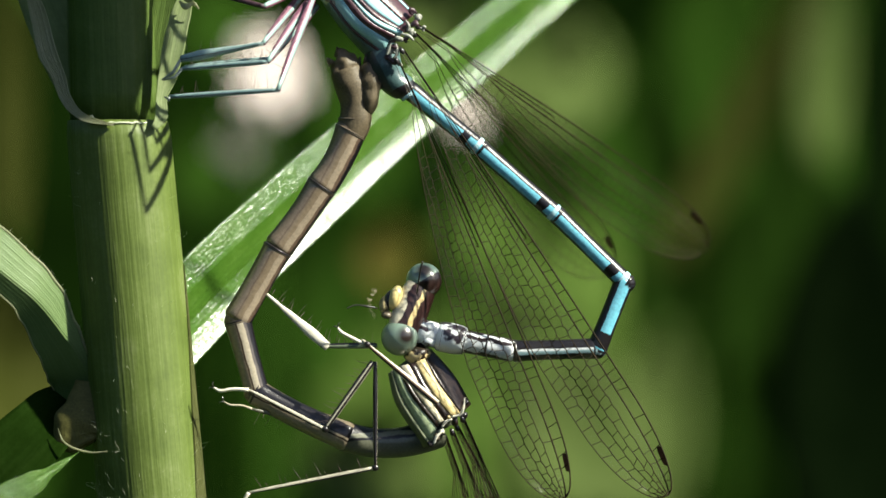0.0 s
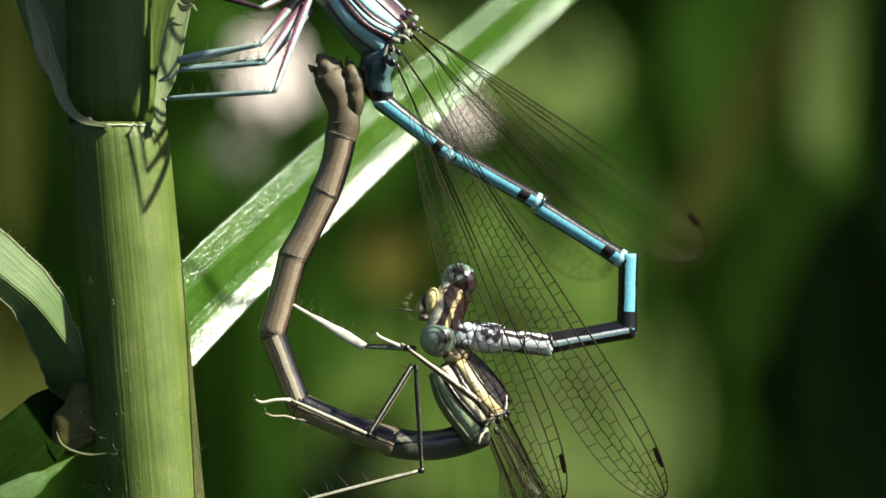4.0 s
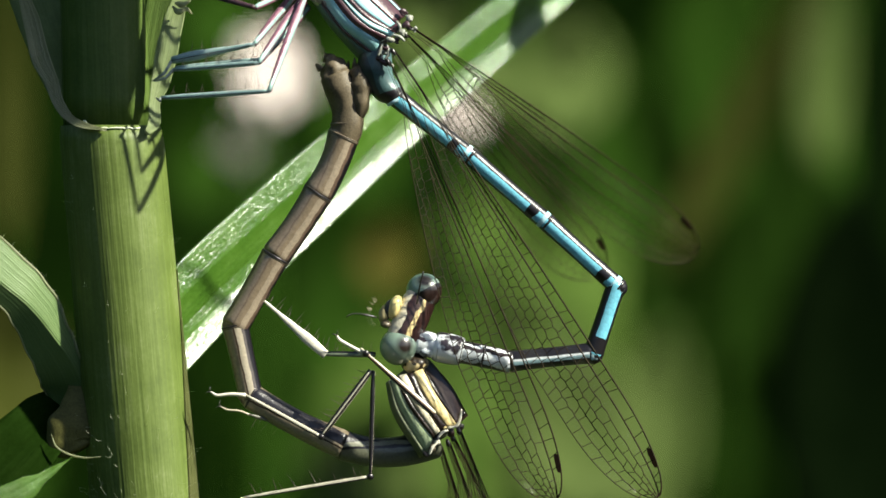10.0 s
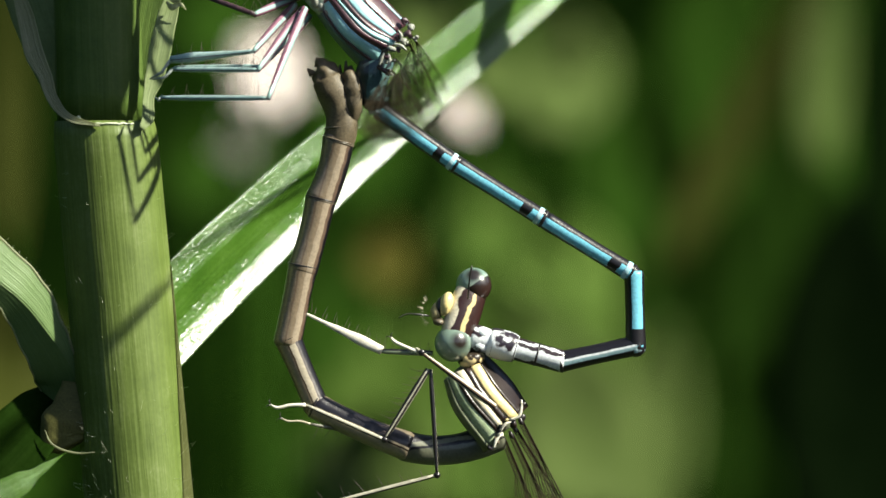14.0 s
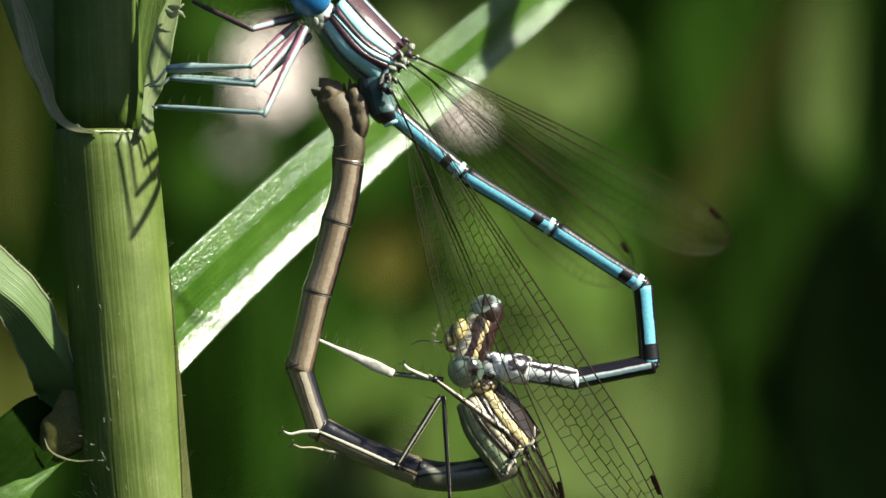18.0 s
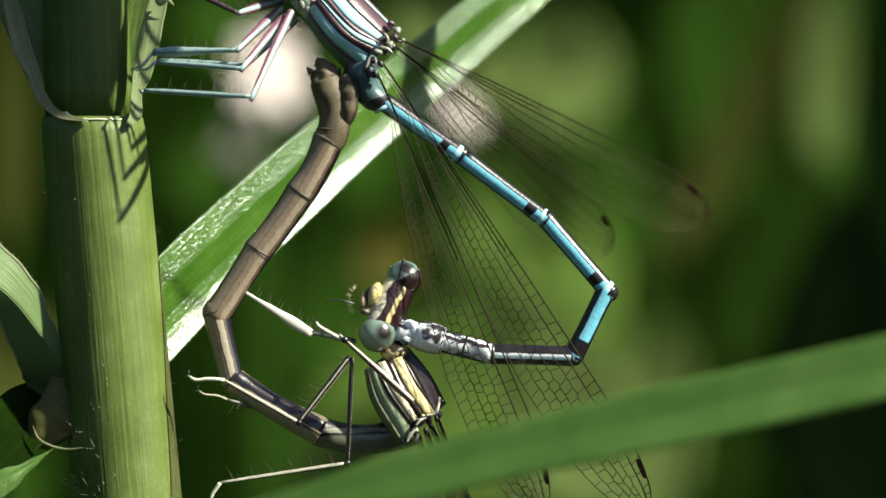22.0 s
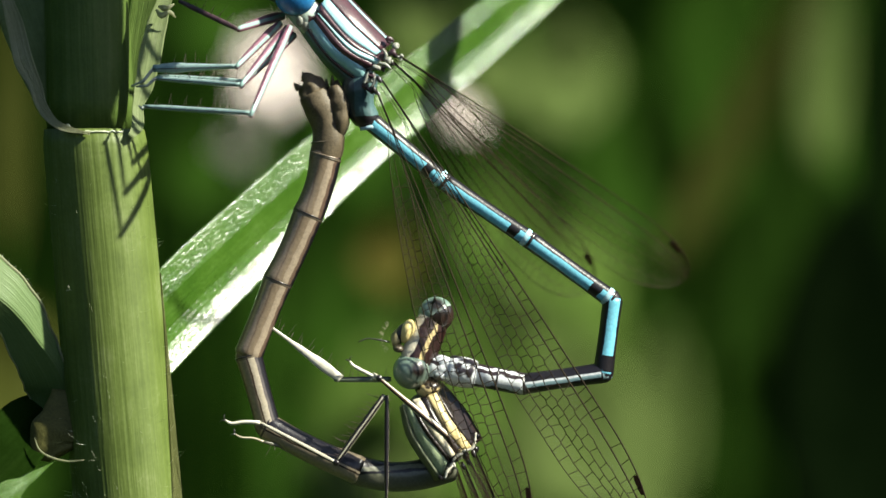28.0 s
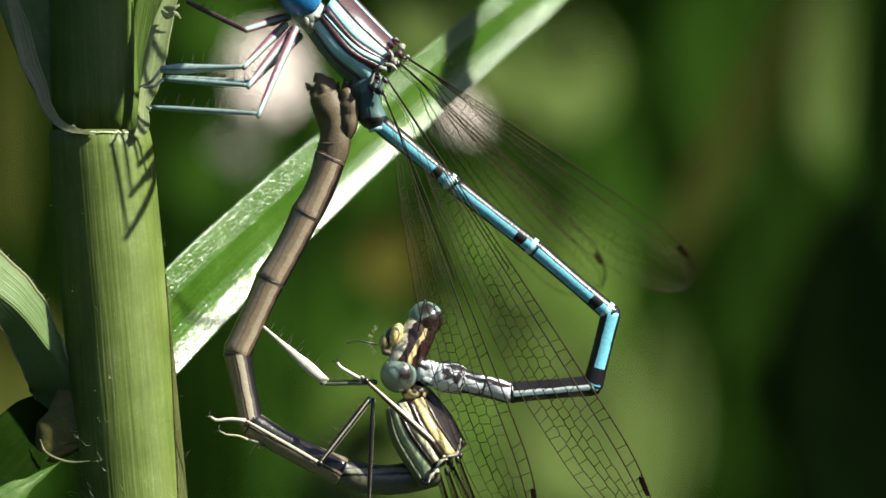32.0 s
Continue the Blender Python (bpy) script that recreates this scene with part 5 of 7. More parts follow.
female_s8 = part("abdomen_segment", tube(curve([(-0.42, 0, 0.18), (0.0, 0, 0.0), (0.5, 0, -0.28), (1.2, 0, -0.44), (1.9, 0, -0.46), (2.6, 0, -0.34), (3.1, 0, -0.24)], 20), blend([0.70, 0.79, 0.82, 0.80, 0.80, 0.84, 0.78], 20), 32, 0.92),
                 mat_tip, female, "dull brown end segments")


def tip_pieces():
    """Short last segments with a cleft: an upper lobe with two points and an egg-laying lobe below it."""
    lumpy(female_s8, 0.10, 1.1)
    for x, z, r in ((0.55, -0.29, 0.84), (1.75, -0.46, 0.82)):
        part("joint_ring", tube([(x, 0, z), (x + 0.06, 0, z - 0.01), (x + 0.12, 0, z - 0.02)], [r * 0.93, r * 1.02, r * 0.93], 28, 0.92), mat_seam, female_s8, "narrow pale band between end segments")
    lobe = part("end_lobe", tube(curve([(2.8, 0, -0.26), (3.3, -0.05, -0.20), (3.75, -0.05, -0.14), (4.1, 0, -0.06)], 14), blend([0.76, 0.72, 0.60, 0.34, 0.10], 14), 24, 0.9), mat_tip, female_s8, "rounded end lobe")
    lumpy(lobe, 0.18, 2.2)
    lobe = part("end_lobe", tube(curve([(0.6, -0.1, -0.62), (1.4, -0.25, -1.12), (2.2, -0.3, -1.30), (2.9, -0.2, -1.32), (3.35, -0.1, -1.30)], 16), blend([0.30, 0.50, 0.56, 0.46, 0.22], 16), 22, 0.9), mat_tip, female_s8, "egg-laying lobe")
    lumpy(lobe, 0.18, 2.4)
    for a, b, r in (((3.75, -0.1, 0.10), (4.25, -0.1, 0.02), 0.15), ((3.45, -0.1, 0.40), (3.80, -0.1, 0.60), 0.20), ((3.2, -0.2, -1.22), (3.72, -0.2, -1.34), 0.13), ((3.2, 0.2, -0.9), (3.62, 0.2, -1.0), 0.12)):
        part("end_spike", tube([a, ((a[0] + b[0]) / 2, a[1], (a[2] + b[2]) / 2), b], [r, r * 0.7, 0.03], 10), mat_tip, female_s8, "pointed end spike")


tip_pieces()
mat_knuckle = mottled("brown_knuckle", (0.05, 0.035, 0.025), (0.22, 0.17, 0.115), 0.35, 1.5, coat=0.3)
for seg, x, r in ((female_s3, 5.01, 0.60), (female_s4, 3.55, 0.66), (female_s7, 3.0, 0.76)):
    part("joint_knuckle", ball((x, 0, 0), (r, r * 0.95, r), 24, 16), mat_knuckle, seg, "brown joint between segments")

grip_femur = leg_bar("femur", 0, 2.80, 0.15, 0.13, mat_leg_grey, female, "grey-green leg with dark stripe", 0.8, 6, (-0.2, 0, -1), 0.0, 61)
grip_tibia = leg_bar("tibia", 0, 4.38, 0.27, 0.09, mat_leg_white, female, "flattened cream-white leg", 0.5, 7, (0.2, 0, -1), 0.0, 62)

# ---------------------------------------------------------------- passing grass blade in front
near_blade = thing("meadow_grass", (9.5, -35, -8.3), "broad green grass blade swinging close before the lens", "grass")


def build_near_blade():
    sp = curve([(-26, 0, -7.5), (-18, 0, -4.4), (-9, 0, -1.95), (0, 0, 0), (9, 0, 1.9), (22, 0, 4.6), (40, 0, 5), (70, 0, -60), (80, 0, -300), (82, 0, -470)], 60)
    ws = blend([0.3, 1.7, 2.4, 2.75, 2.75, 2.8, 3.0, 3.2, 3.0, 2.5], 60)
    part("blade", ribbon(sp, ws, (0.1, -1, 0.3), 0.12, 0.2, 10), mat_near_grass, near_blade, "soft green blade")


build_near_blade()

# ---------------------------------------------------------------- drooping leaf added above the view to cast the shade that wanders over the blade
overhang = thing("shade_casting_grass", (12, 8, 20), "drooping grass leaf added out of view to shade the blade", "grass")


def build_overhang():
    sp = curve([(70, 30, -500), (66, 28, -200), (52, 20, 40), (20, 6, 46), (3, 1, 24), (0.6, 0, 6), (0, 0, -5)], 50)
    part("leaf", ribbon(sp, blend([3, 3, 3.0, 2.6, 2.3, 2.2, 1.9], 50), (0.71, -0.30, 0.635), 0.08, 0.15, 10), mat_leaf, overhang, "unseen leaf that casts the shade")


build_overhang()


# ---------------------------------------------------------------- what moves
def turned(a, b, spin=0.0):
    """A wing's pose: its x from a to b (mm), turned about itself."""
    d = Vector(b) - Vector(a)
    x = d.normalized()
    y = Vector((0, 1, 0))
    z = x.cross(y).normalized()
    y = z.cross(x)
    m = Matrix((x, y, z)).transposed().to_4x4()
    return Matrix.Translation(Vector(a) * MM) @ m @ pose(0, 0, 0, spin, 0, 0)


def bar_pose(a, b):
    d = Vector(b) - Vector(a)
    return Matrix.LocRotScale(Vector(a) * MM, d.to_track_quat("X", "Z"), None)


def motions():
    walk(reed, [(0, k(0, 0, 0, 500)), (0.5, k(-0.09, -0.04, 0, 500)), (1, k(0.26, 0.04, 0, 500)), (1.5, k(0, -0.17, 0, 500)), (2, k(0.26, 0, 0, 500)), (2.5, k(-0.04, -0.13, 0, 500)), (3, k(-0.34, 0.04, 0, 500)), (3.5, k(-0.21, -0.09, 0, 500)), (5.5, k(0, -0.13, 0, 500)), (6, k(-0.09, -0.26, 0, 500)), (6.5, k(0.09, -0.21, 0, 500)), (7, k(-0.13, -0.26, 0, 500)), (7.5, k(-0.21, -0.43, 0, 500)), (8, k(-0.38, -0.38, 0, 500)), (8.5, k(-0.51, -0.34, 0, 500)), (9, k(-0.42, -0.34, 0, 500)), (9.5, k(-0.34, -0.34, 0, 500)), (10, k(-0.34, -0.26, 0, 500)), (10.5, k(-0.47, -0.34, 0, 500)), (11, k(-0.42, -0.21, 0, 500)), (11.5, k(-0.6, 0.17, 0, 500)), (12, k(-0.6, 0, 0, 500)), (12.5, k(-0.51, -0.09, 0, 500)), (13, k(-0.51, -0.13, 0, 500)), (13.5, k(-0.55, -0.04, 0, 500)), (14, k(-0.64, -0.04, 0, 500)), (14.5, k(-0.6, -0.09, 0, 500)), (16.5, k(-0.64, -0.43, 0, 500)), (17, k(-0.68, -0.43, 0, 500)), (17.5, k(-0.72, -0.47, 0, 500)), (18, k(-0.68, -0.43, 0, 500)), (18.5, k(-0.72, -0.47, 0, 500)), (19, k(-0.85, -0.47, 0, 500)), (19.5, k(-0.85, -0.43, 0, 500)), (20, k(-0.89, -0.43, 0, 500)), (20.5, k(-0.85, -0.55, 0, 500)), (21, k(-0.98, -0.26, 0, 500)), (21.5, k(-1.49, -0.13, 0, 500)), (22, k(-1.23, 0.17, 0, 500)), (22.5, k(-1.06, -0.13, 0, 500)), (23, k(-1.66, -0.21, 0, 500)), (23.5, k(-1.62, 0.17, 0, 500)), (24, k(-1.4, 0.13, 0, 500)), (24.5, k(-1.7, -0.38, 0, 500)), (25, k(-0.68, -0.26, 0, 500)), (25.5, k(-1.11, -0.47, 0, 500)), (27.5, k(-1.11, -0.47, 0, 500)), (28, k(-1.15, -0.43, 0, 500)), (28.5, k(-1.02, -0.55, 0, 500)), (29, k(-0.98, -0.47, 0, 500)), (29.5, k(-0.98, -0.47, 0, 500)), (30, k(-0.94, -0.47, 0, 500)), (30.5, k(-0.89, -0.47, 0, 500)), (31, k(-0.89, -0.47, 0, 500)), (31.5, k(-0.89, -0.51, 0, 500)), (32, k(-0.89, -0.47, 0, 500))])
    walk(male, [(0, k(-2.33, 10.31, 0, 500)), (0.5, k(-2.42, 10.26, 0, 500)), (1, k(-1.99, 10.43, 0, 500)), (1.5, k(-2.38, 10.18, 0, 500)), (2, k(-2.08, 10.35, 0, 500)), (2.5, k(-2.38, 10.14, 0, 500)), (3, k(-2.76, 10.31, 0, 500)), (3.5, k(-2.63, 10.22, 0, 500)), (5.5, k(-2.38, 10.35, 0, 500)), (6, k(-2.38, 10.22, 0, 500)), (6.5, k(-2.25, 10.18, 0, 500)), (7, k(-2.55, 10.22, 0, 500)), (7.5, k(-2.67, 10.01, 0, 500)), (8, k(-2.84, 10.09, 0, 500)), (8.5, k(-2.93, 10.14, 0, 500)), (9, k(-2.89, 10.14, 0, 500)), (9.5, k(-2.8, 10.18, 0, 500)), (10, k(-2.76, 10.26, 0, 500)), (10.5, k(-2.89, 10.14, 0, 500)), (11, k(-2.84, 10.31, 0, 500)), (11.5, k(-3.06, 10.69, 0, 500)), (12, k(-3.14, 10.56, 0, 500)), (12.5, k(-3.06, 10.39, 0, 500)), (13, k(-3.06, 10.35, 0, 500)), (13.5, k(-3.06, 10.43, 0, 500)), (14, k(-2.69, 9.82, 0, 500)), (14.5, k(-2.25, 9.04, 0, 500)), (16.5, k(-2.63, 8.9, 0, 500)), (17, k(-2.67, 8.86, 0, 500)), (17.5, k(-2.72, 8.82, 0, 500)), (18, k(-2.67, 8.86, 0, 500)), (18.5, k(-2.72, 8.86, 0, 500)), (19, k(-2.89, 8.86, 0, 500)), (19.5, k(-2.89, 8.9, 0, 500)), (20, k(-2.93, 8.94, 0, 500)), (20.5, k(-2.93, 8.77, 0, 500)), (21, k(-3.06, 9.11, 0, 500)), (21.5, k(-3.57, 9.37, 0, 500)), (22, k(-3.36, 9.67, 0, 500)), (22.5, k(-3.18, 9.28, 0, 500)), (23, k(-3.86, 9.28, 0, 500)), (23.5, k(-3.82, 9.62, 0, 500)), (24, k(-3.65, 9.62, 0, 500)), (24.5, k(-4.03, 9.03, 0, 500)), (25, k(-2.76, 9.11, 0, 500)), (25.5, k(-3.4, 8.82, 0, 500)), (27.5, k(-3.4, 8.82, 0, 500)), (28, k(-3.44, 8.9, 0, 500)), (28.5, k(-3.31, 8.77, 0, 500)), (29, k(-3.23, 8.86, 0, 500)), (29.5, k(-3.23, 8.86, 0, 500)), (30, k(-3.18, 8.86, 0, 500)), (30.5, k(-3.18, 8.86, 0, 500)), (31, k(-3.14, 8.82, 0, 500)), (31.5, k(-3.14, 8.82, 0, 500)), (32, k(-3.14, 8.86, 0, 500))])
    walk(female, [(0, k(-1.08, -6.92, 0, 500)), (0.5, k(-0.93, -6.72, -0.7, 500)), (1, k(0.16, -6.91, 1.3, 500)), (1.5, k(0.14, -7.09, 1.9, 500)), (2, k(1.59, -6.44, 4.8, 500)), (2.5, k(0.63, -7.24, -0.9, 500)), (3, k(-0.07, -7.47, -2.4, 500)), (3.5, k(0.38, -6.93, 1.1, 500)), (5.5, k(1.76, -6.98, 4.9, 500)), (6, k(1.14, -7.64, -0.5, 500)), (6.5, k(1.08, -7.51, -1.3, 500)), (7, k(0.75, -7.62, 1.1, 500)), (7.5, k(-0.33, -7.91, -0.1, 500)), (8, k(-1.16, -7.73, -1.6, 500)), (8.5, k(-1.59, -7.65, -1.9, 500)), (9, k(-1.33, -7.66, -1.5, 500)), (9.5, k(-0.4, -7.54, 0.3, 500)), (10, k(-1.22, -7.42, -1.6, 500)), (10.5, k(-2.15, -7.44, -2.6, 500)), (11, k(-1.73, -7.35, -2.7, 500)), (11.5, k(-1.32, -6.66, -2.1, 500)), (12, k(-1.2, -6.8, -1.5, 500)), (12.5, k(-0.86, -7.25, -0.9, 500)), (13, k(0.27, -7.15, 1.5, 500)), (13.5, k(0.86, -6.76, 2.3, 500)), (14, k(1.7, -7.15, 3.5, 500)), (14.5, k(6.75, -6.65, 13.9, 500)), (16.5, k(1.96, -8.09, 6, 500)), (17, k(0.7, -8.8, -1.9, 500)), (17.5, k(0.57, -9.14, -3.9, 500)), (18, k(2.33, -8.46, 3.4, 500)), (18.5, k(2.93, -7.94, 7.1, 500)), (19, k(1.69, -7.7, 6.6, 500)), (19.5, k(1, -7.82, 5.3, 500)), (20, k(0.61, -8, 3.8, 500)), (20.5, k(0.25, -8.56, -0.3, 500)), (21, k(0.22, -8.03, 1.1, 500)), (21.5, k(-0.69, -7.38, 0.6, 500)), (22, k(-2.28, -6.8, -2.4, 500)), (22.5, k(-0.47, -7.47, -0.8, 500)), (23, k(-0.25, -7.48, 1.5, 500)), (23.5, k(0.57, -6.98, 4.3, 500)), (24, k(-0.71, -5.79, -2.8, 500)), (24.5, k(-2.24, -8.18, -6.2, 500)), (25, k(-0.29, -8.22, -5, 500)), (25.5, k(-0.96, -8.63, -1.2, 500)), (27.5, k(-0.93, -8.89, -2.6, 500)), (28, k(-0.52, -8.58, -0.4, 500)), (28.5, k(-1.41, -8.83, -2.5, 500)), (29, k(-2.24, -8.65, -4, 500)), (29.5, k(-0.84, -8.81, -1, 500)), (30, k(0.44, -8.7, 1.6, 500)), (30.5, k(0.42, -9.02, -1.5, 500)), (31, k(-0.31, -9.04, -2.6, 500)), (31.5, k(-0.2, -8.91, -1.1, 500)), (32, k(-1.25, -8.8, -2.6, 500))])
    walk(male_s2, [(0, k(-0.28, -0.71, -62.7)), (0.5, k(-0.27, -0.96, -111.7)), (1, k(-0.22, -0.82, -88.6)), (1.5, k(-0.23, -0.79, -74.8)), (2, k(-0.23, -0.78, -85.3)), (2.5, k(-0.27, -0.94, -112.5)), (3, k(-0.31, -1, -119.1)), (3.5, k(-0.22, -0.83, -95.6)), (5.5, k(-0.25, -0.98, -102.3)), (6, k(-0.33, -1.13, -110.2)), (6.5, k(-0.32, -1.07, -112)), (7, k(-0.23, -0.92, -94.3)), (7.5, k(-0.22, -0.85, -84.2)), (8, k(-0.21, -0.88, -76.3)), (8.5, k(-0.22, -0.86, -72.5)), (9, k(-0.22, -0.86, -76.1)), (9.5, k(-0.22, -0.86, -76.1)), (10, k(-0.22, -0.84, -71)), (10.5, k(-0.23, -0.83, -66.9)), (11, k(-0.22, -0.87, -85.4)), (11.5, k(-0.23, -0.82, -75.5)), (12, k(-0.22, -0.84, -74.7)), (12.5, k(-0.22, -0.86, -76.1)), (13, k(-0.22, -0.87, -88.8)), (13.5, k(-0.24, -0.93, -99.6)), (14, k(-0.23, -0.87, -95.2)), (14.5, k(-0.3, -0.59, -72.6)), (16.5, k(-0.29, -0.63, -71.9)), (17, k(-0.23, -0.86, -117.4)), (17.5, k(-0.26, -0.89, -123.8)), (18, k(-0.32, -0.46, -74.8)), (18.5, k(-0.32, -0.53, -72.8)), (19, k(-0.31, -0.59, -70.8)), (19.5, k(-0.3, -0.61, -71.3)), (20, k(-0.3, -0.62, -69.9)), (20.5, k(-0.21, -0.8, -112.1)), (21, k(-0.25, -0.62, -82.9)), (21.5, k(-0.29, -0.6, -74.1)), (22, k(-0.3, -0.62, -69.6)), (22.5, k(-0.2, -0.78, -115)), (23, k(-0.21, -0.7, -93.9)), (23.5, k(-0.21, -0.66, -92.7)), (24, k(-0.22, -0.83, -126.3)), (24.5, k(-0.3, -0.92, -131.9)), (25, k(-0.31, -0.93, -132.4)), (25.5, k(-0.19, -0.72, -107.3)), (27.5, k(-0.2, -0.74, -105.6)), (28, k(-0.23, -0.68, -87.1)), (28.5, k(-0.23, -0.73, -83.3)), (29, k(-0.24, -0.71, -81.8)), (29.5, k(-0.25, -0.94, -102.7)), (30, k(-0.24, -0.93, -101.7)), (30.5, k(-0.32, -1.05, -114.5)), (31, k(-0.25, -0.94, -107.1)), (31.5, k(-0.23, -0.68, -85.8)), (32, k(-0.24, -0.71, -83.2))])
    walk(male_s3, [(0, k(0.67, -2.49, -39.3)), (0.5, k(-1.31, -2.81, -45.7)), (1, k(-0.24, -2.83, -39)), (1.5, k(0.32, -2.77, -35.5)), (2, k(-0.1, -2.78, -33.5)), (2.5, k(-1.33, -2.73, -45.8)), (3, k(-1.66, -2.68, -51.4)), (3.5, k(-0.54, -2.81, -37.8)), (5.5, k(-0.85, -3.07, -38.6)), (6, k(-1.49, -3.01, -46.9)), (6.5, k(-1.46, -2.96, -47.3)), (7, k(-0.41, -3.06, -38.1)), (7.5, k(0, -2.96, -39.4)), (8, k(0.3, -2.96, -39.4)), (8.5, k(0.45, -2.89, -39.5)), (9, k(0.31, -2.92, -39)), (9.5, k(0.36, -2.95, -35.5)), (10, k(0.51, -2.86, -38.4)), (10.5, k(0.6, -2.75, -42.8)), (11, k(-0.13, -2.9, -46.2)), (11.5, k(0.27, -2.8, -42.4)), (12, k(0.35, -2.87, -37.9)), (12.5, k(0.28, -2.9, -38.6)), (13, k(-0.2, -2.98, -37.4)), (13.5, k(-0.74, -2.95, -40.9)), (14, k(-0.4, -3, -35.5)), (14.5, k(0.61, -2.48, -20.6)), (16.5, k(0.49, -2.54, -31.1)), (17, k(-1.3, -2.62, -48.6)), (17.5, k(-1.58, -2.52, -52.4)), (18, k(0.18, -2.15, -40.7)), (18.5, k(0.38, -2.32, -30.7)), (19, k(0.49, -2.42, -28.7)), (19.5, k(0.48, -2.46, -30.5)), (20, k(0.52, -2.47, -31.5)), (20.5, k(-1.04, -2.63, -43.9)), (21, k(0.08, -2.54, -36.7)), (21.5, k(0.37, -2.48, -34)), (22, k(0.52, -2.48, -35)), (22.5, k(-1.15, -2.53, -43)), (23, k(-0.24, -2.71, -32.2)), (23.5, k(-0.2, -2.63, -31.1)), (24, k(-1.64, -2.33, -44.4)), (24.5, k(-1.94, -2.32, -54)), (25, k(-1.93, -2.39, -53.1)), (25.5, k(-0.82, -2.55, -44.7)), (27.5, k(-0.77, -2.61, -47.7)), (28, k(-0.04, -2.68, -39.3)), (28.5, k(0.16, -2.82, -37.1)), (29, k(0.25, -2.81, -37.3)), (29.5, k(-0.8, -3.01, -41.8)), (30, k(-0.73, -3.04, -38.8)), (30.5, k(-1.5, -2.94, -45)), (31, k(-0.97, -2.97, -40.3)), (31.5, k(0.02, -2.7, -39.4)), (32, k(0.14, -2.77, -39.8))])
    walk(male_s4, [(0, k(4.23, -5.41, -41.1)), (0.5, k(1.64, -5.84, -34.7)), (1, k(3.24, -5.65, -35.9)), (1.5, k(4.04, -5.43, -37.3)), (2, k(3.71, -5.3, -31.5)), (2.5, k(1.64, -5.79, -33.8)), (3, k(0.94, -5.95, -35.9)), (3.5, k(2.98, -5.55, -32.2)), (5.5, k(2.72, -5.89, -27.2)), (6, k(1.32, -6.01, -34)), (6.5, k(1.43, -6.07, -32.4)), (7, k(3.24, -5.91, -32.1)), (7.5, k(3.59, -5.9, -36.1)), (8, k(3.85, -5.87, -38.7)), (8.5, k(3.99, -5.8, -40.8)), (9, k(3.88, -5.81, -39.8)), (9.5, k(4.15, -5.66, -38)), (10, k(4.12, -5.72, -40.7)), (10.5, k(3.92, -5.82, -41.4)), (11, k(2.94, -6.11, -37.3)), (11.5, k(3.6, -5.85, -36.9)), (12, k(3.95, -5.68, -38.7)), (12.5, k(3.85, -5.75, -37.4)), (13, k(3.47, -5.77, -32.4)), (13.5, k(2.66, -5.88, -27.4)), (14, k(3.38, -5.69, -31.9)), (14.5, k(5.39, -4.28, -22.4)), (16.5, k(4.82, -5.13, -28.6)), (17, k(1.75, -6.03, -33)), (17.5, k(1.15, -6.04, -35.5)), (18, k(3.87, -5.28, -31.3)), (18.5, k(4.7, -4.87, -27)), (19, k(4.91, -4.83, -27)), (19.5, k(4.8, -5, -28.8)), (20, k(4.78, -5.08, -30)), (20.5, k(2.29, -5.81, -31.6)), (21, k(3.96, -5.43, -33)), (21.5, k(4.4, -5.2, -33.6)), (22, k(4.46, -5.25, -37)), (22.5, k(2.19, -5.63, -31.2)), (23, k(3.78, -5.24, -32.2)), (23.5, k(3.86, -5.07, -31.1)), (24, k(1.39, -5.33, -32.6)), (24.5, k(0.57, -5.79, -38.2)), (25, k(0.65, -5.85, -36.9)), (25.5, k(2.5, -5.81, -34)), (27.5, k(2.27, -5.95, -34.5)), (28, k(3.6, -5.67, -34.2)), (28.5, k(3.95, -5.68, -39.3)), (29, k(4.04, -5.68, -42.5)), (29.5, k(2.54, -6, -33.1)), (30, k(2.83, -5.9, -30.2)), (30.5, k(1.5, -5.95, -33.4)), (31, k(2.45, -5.87, -34.9)), (31.5, k(3.69, -5.71, -36)), (32, k(3.78, -5.81, -38))])
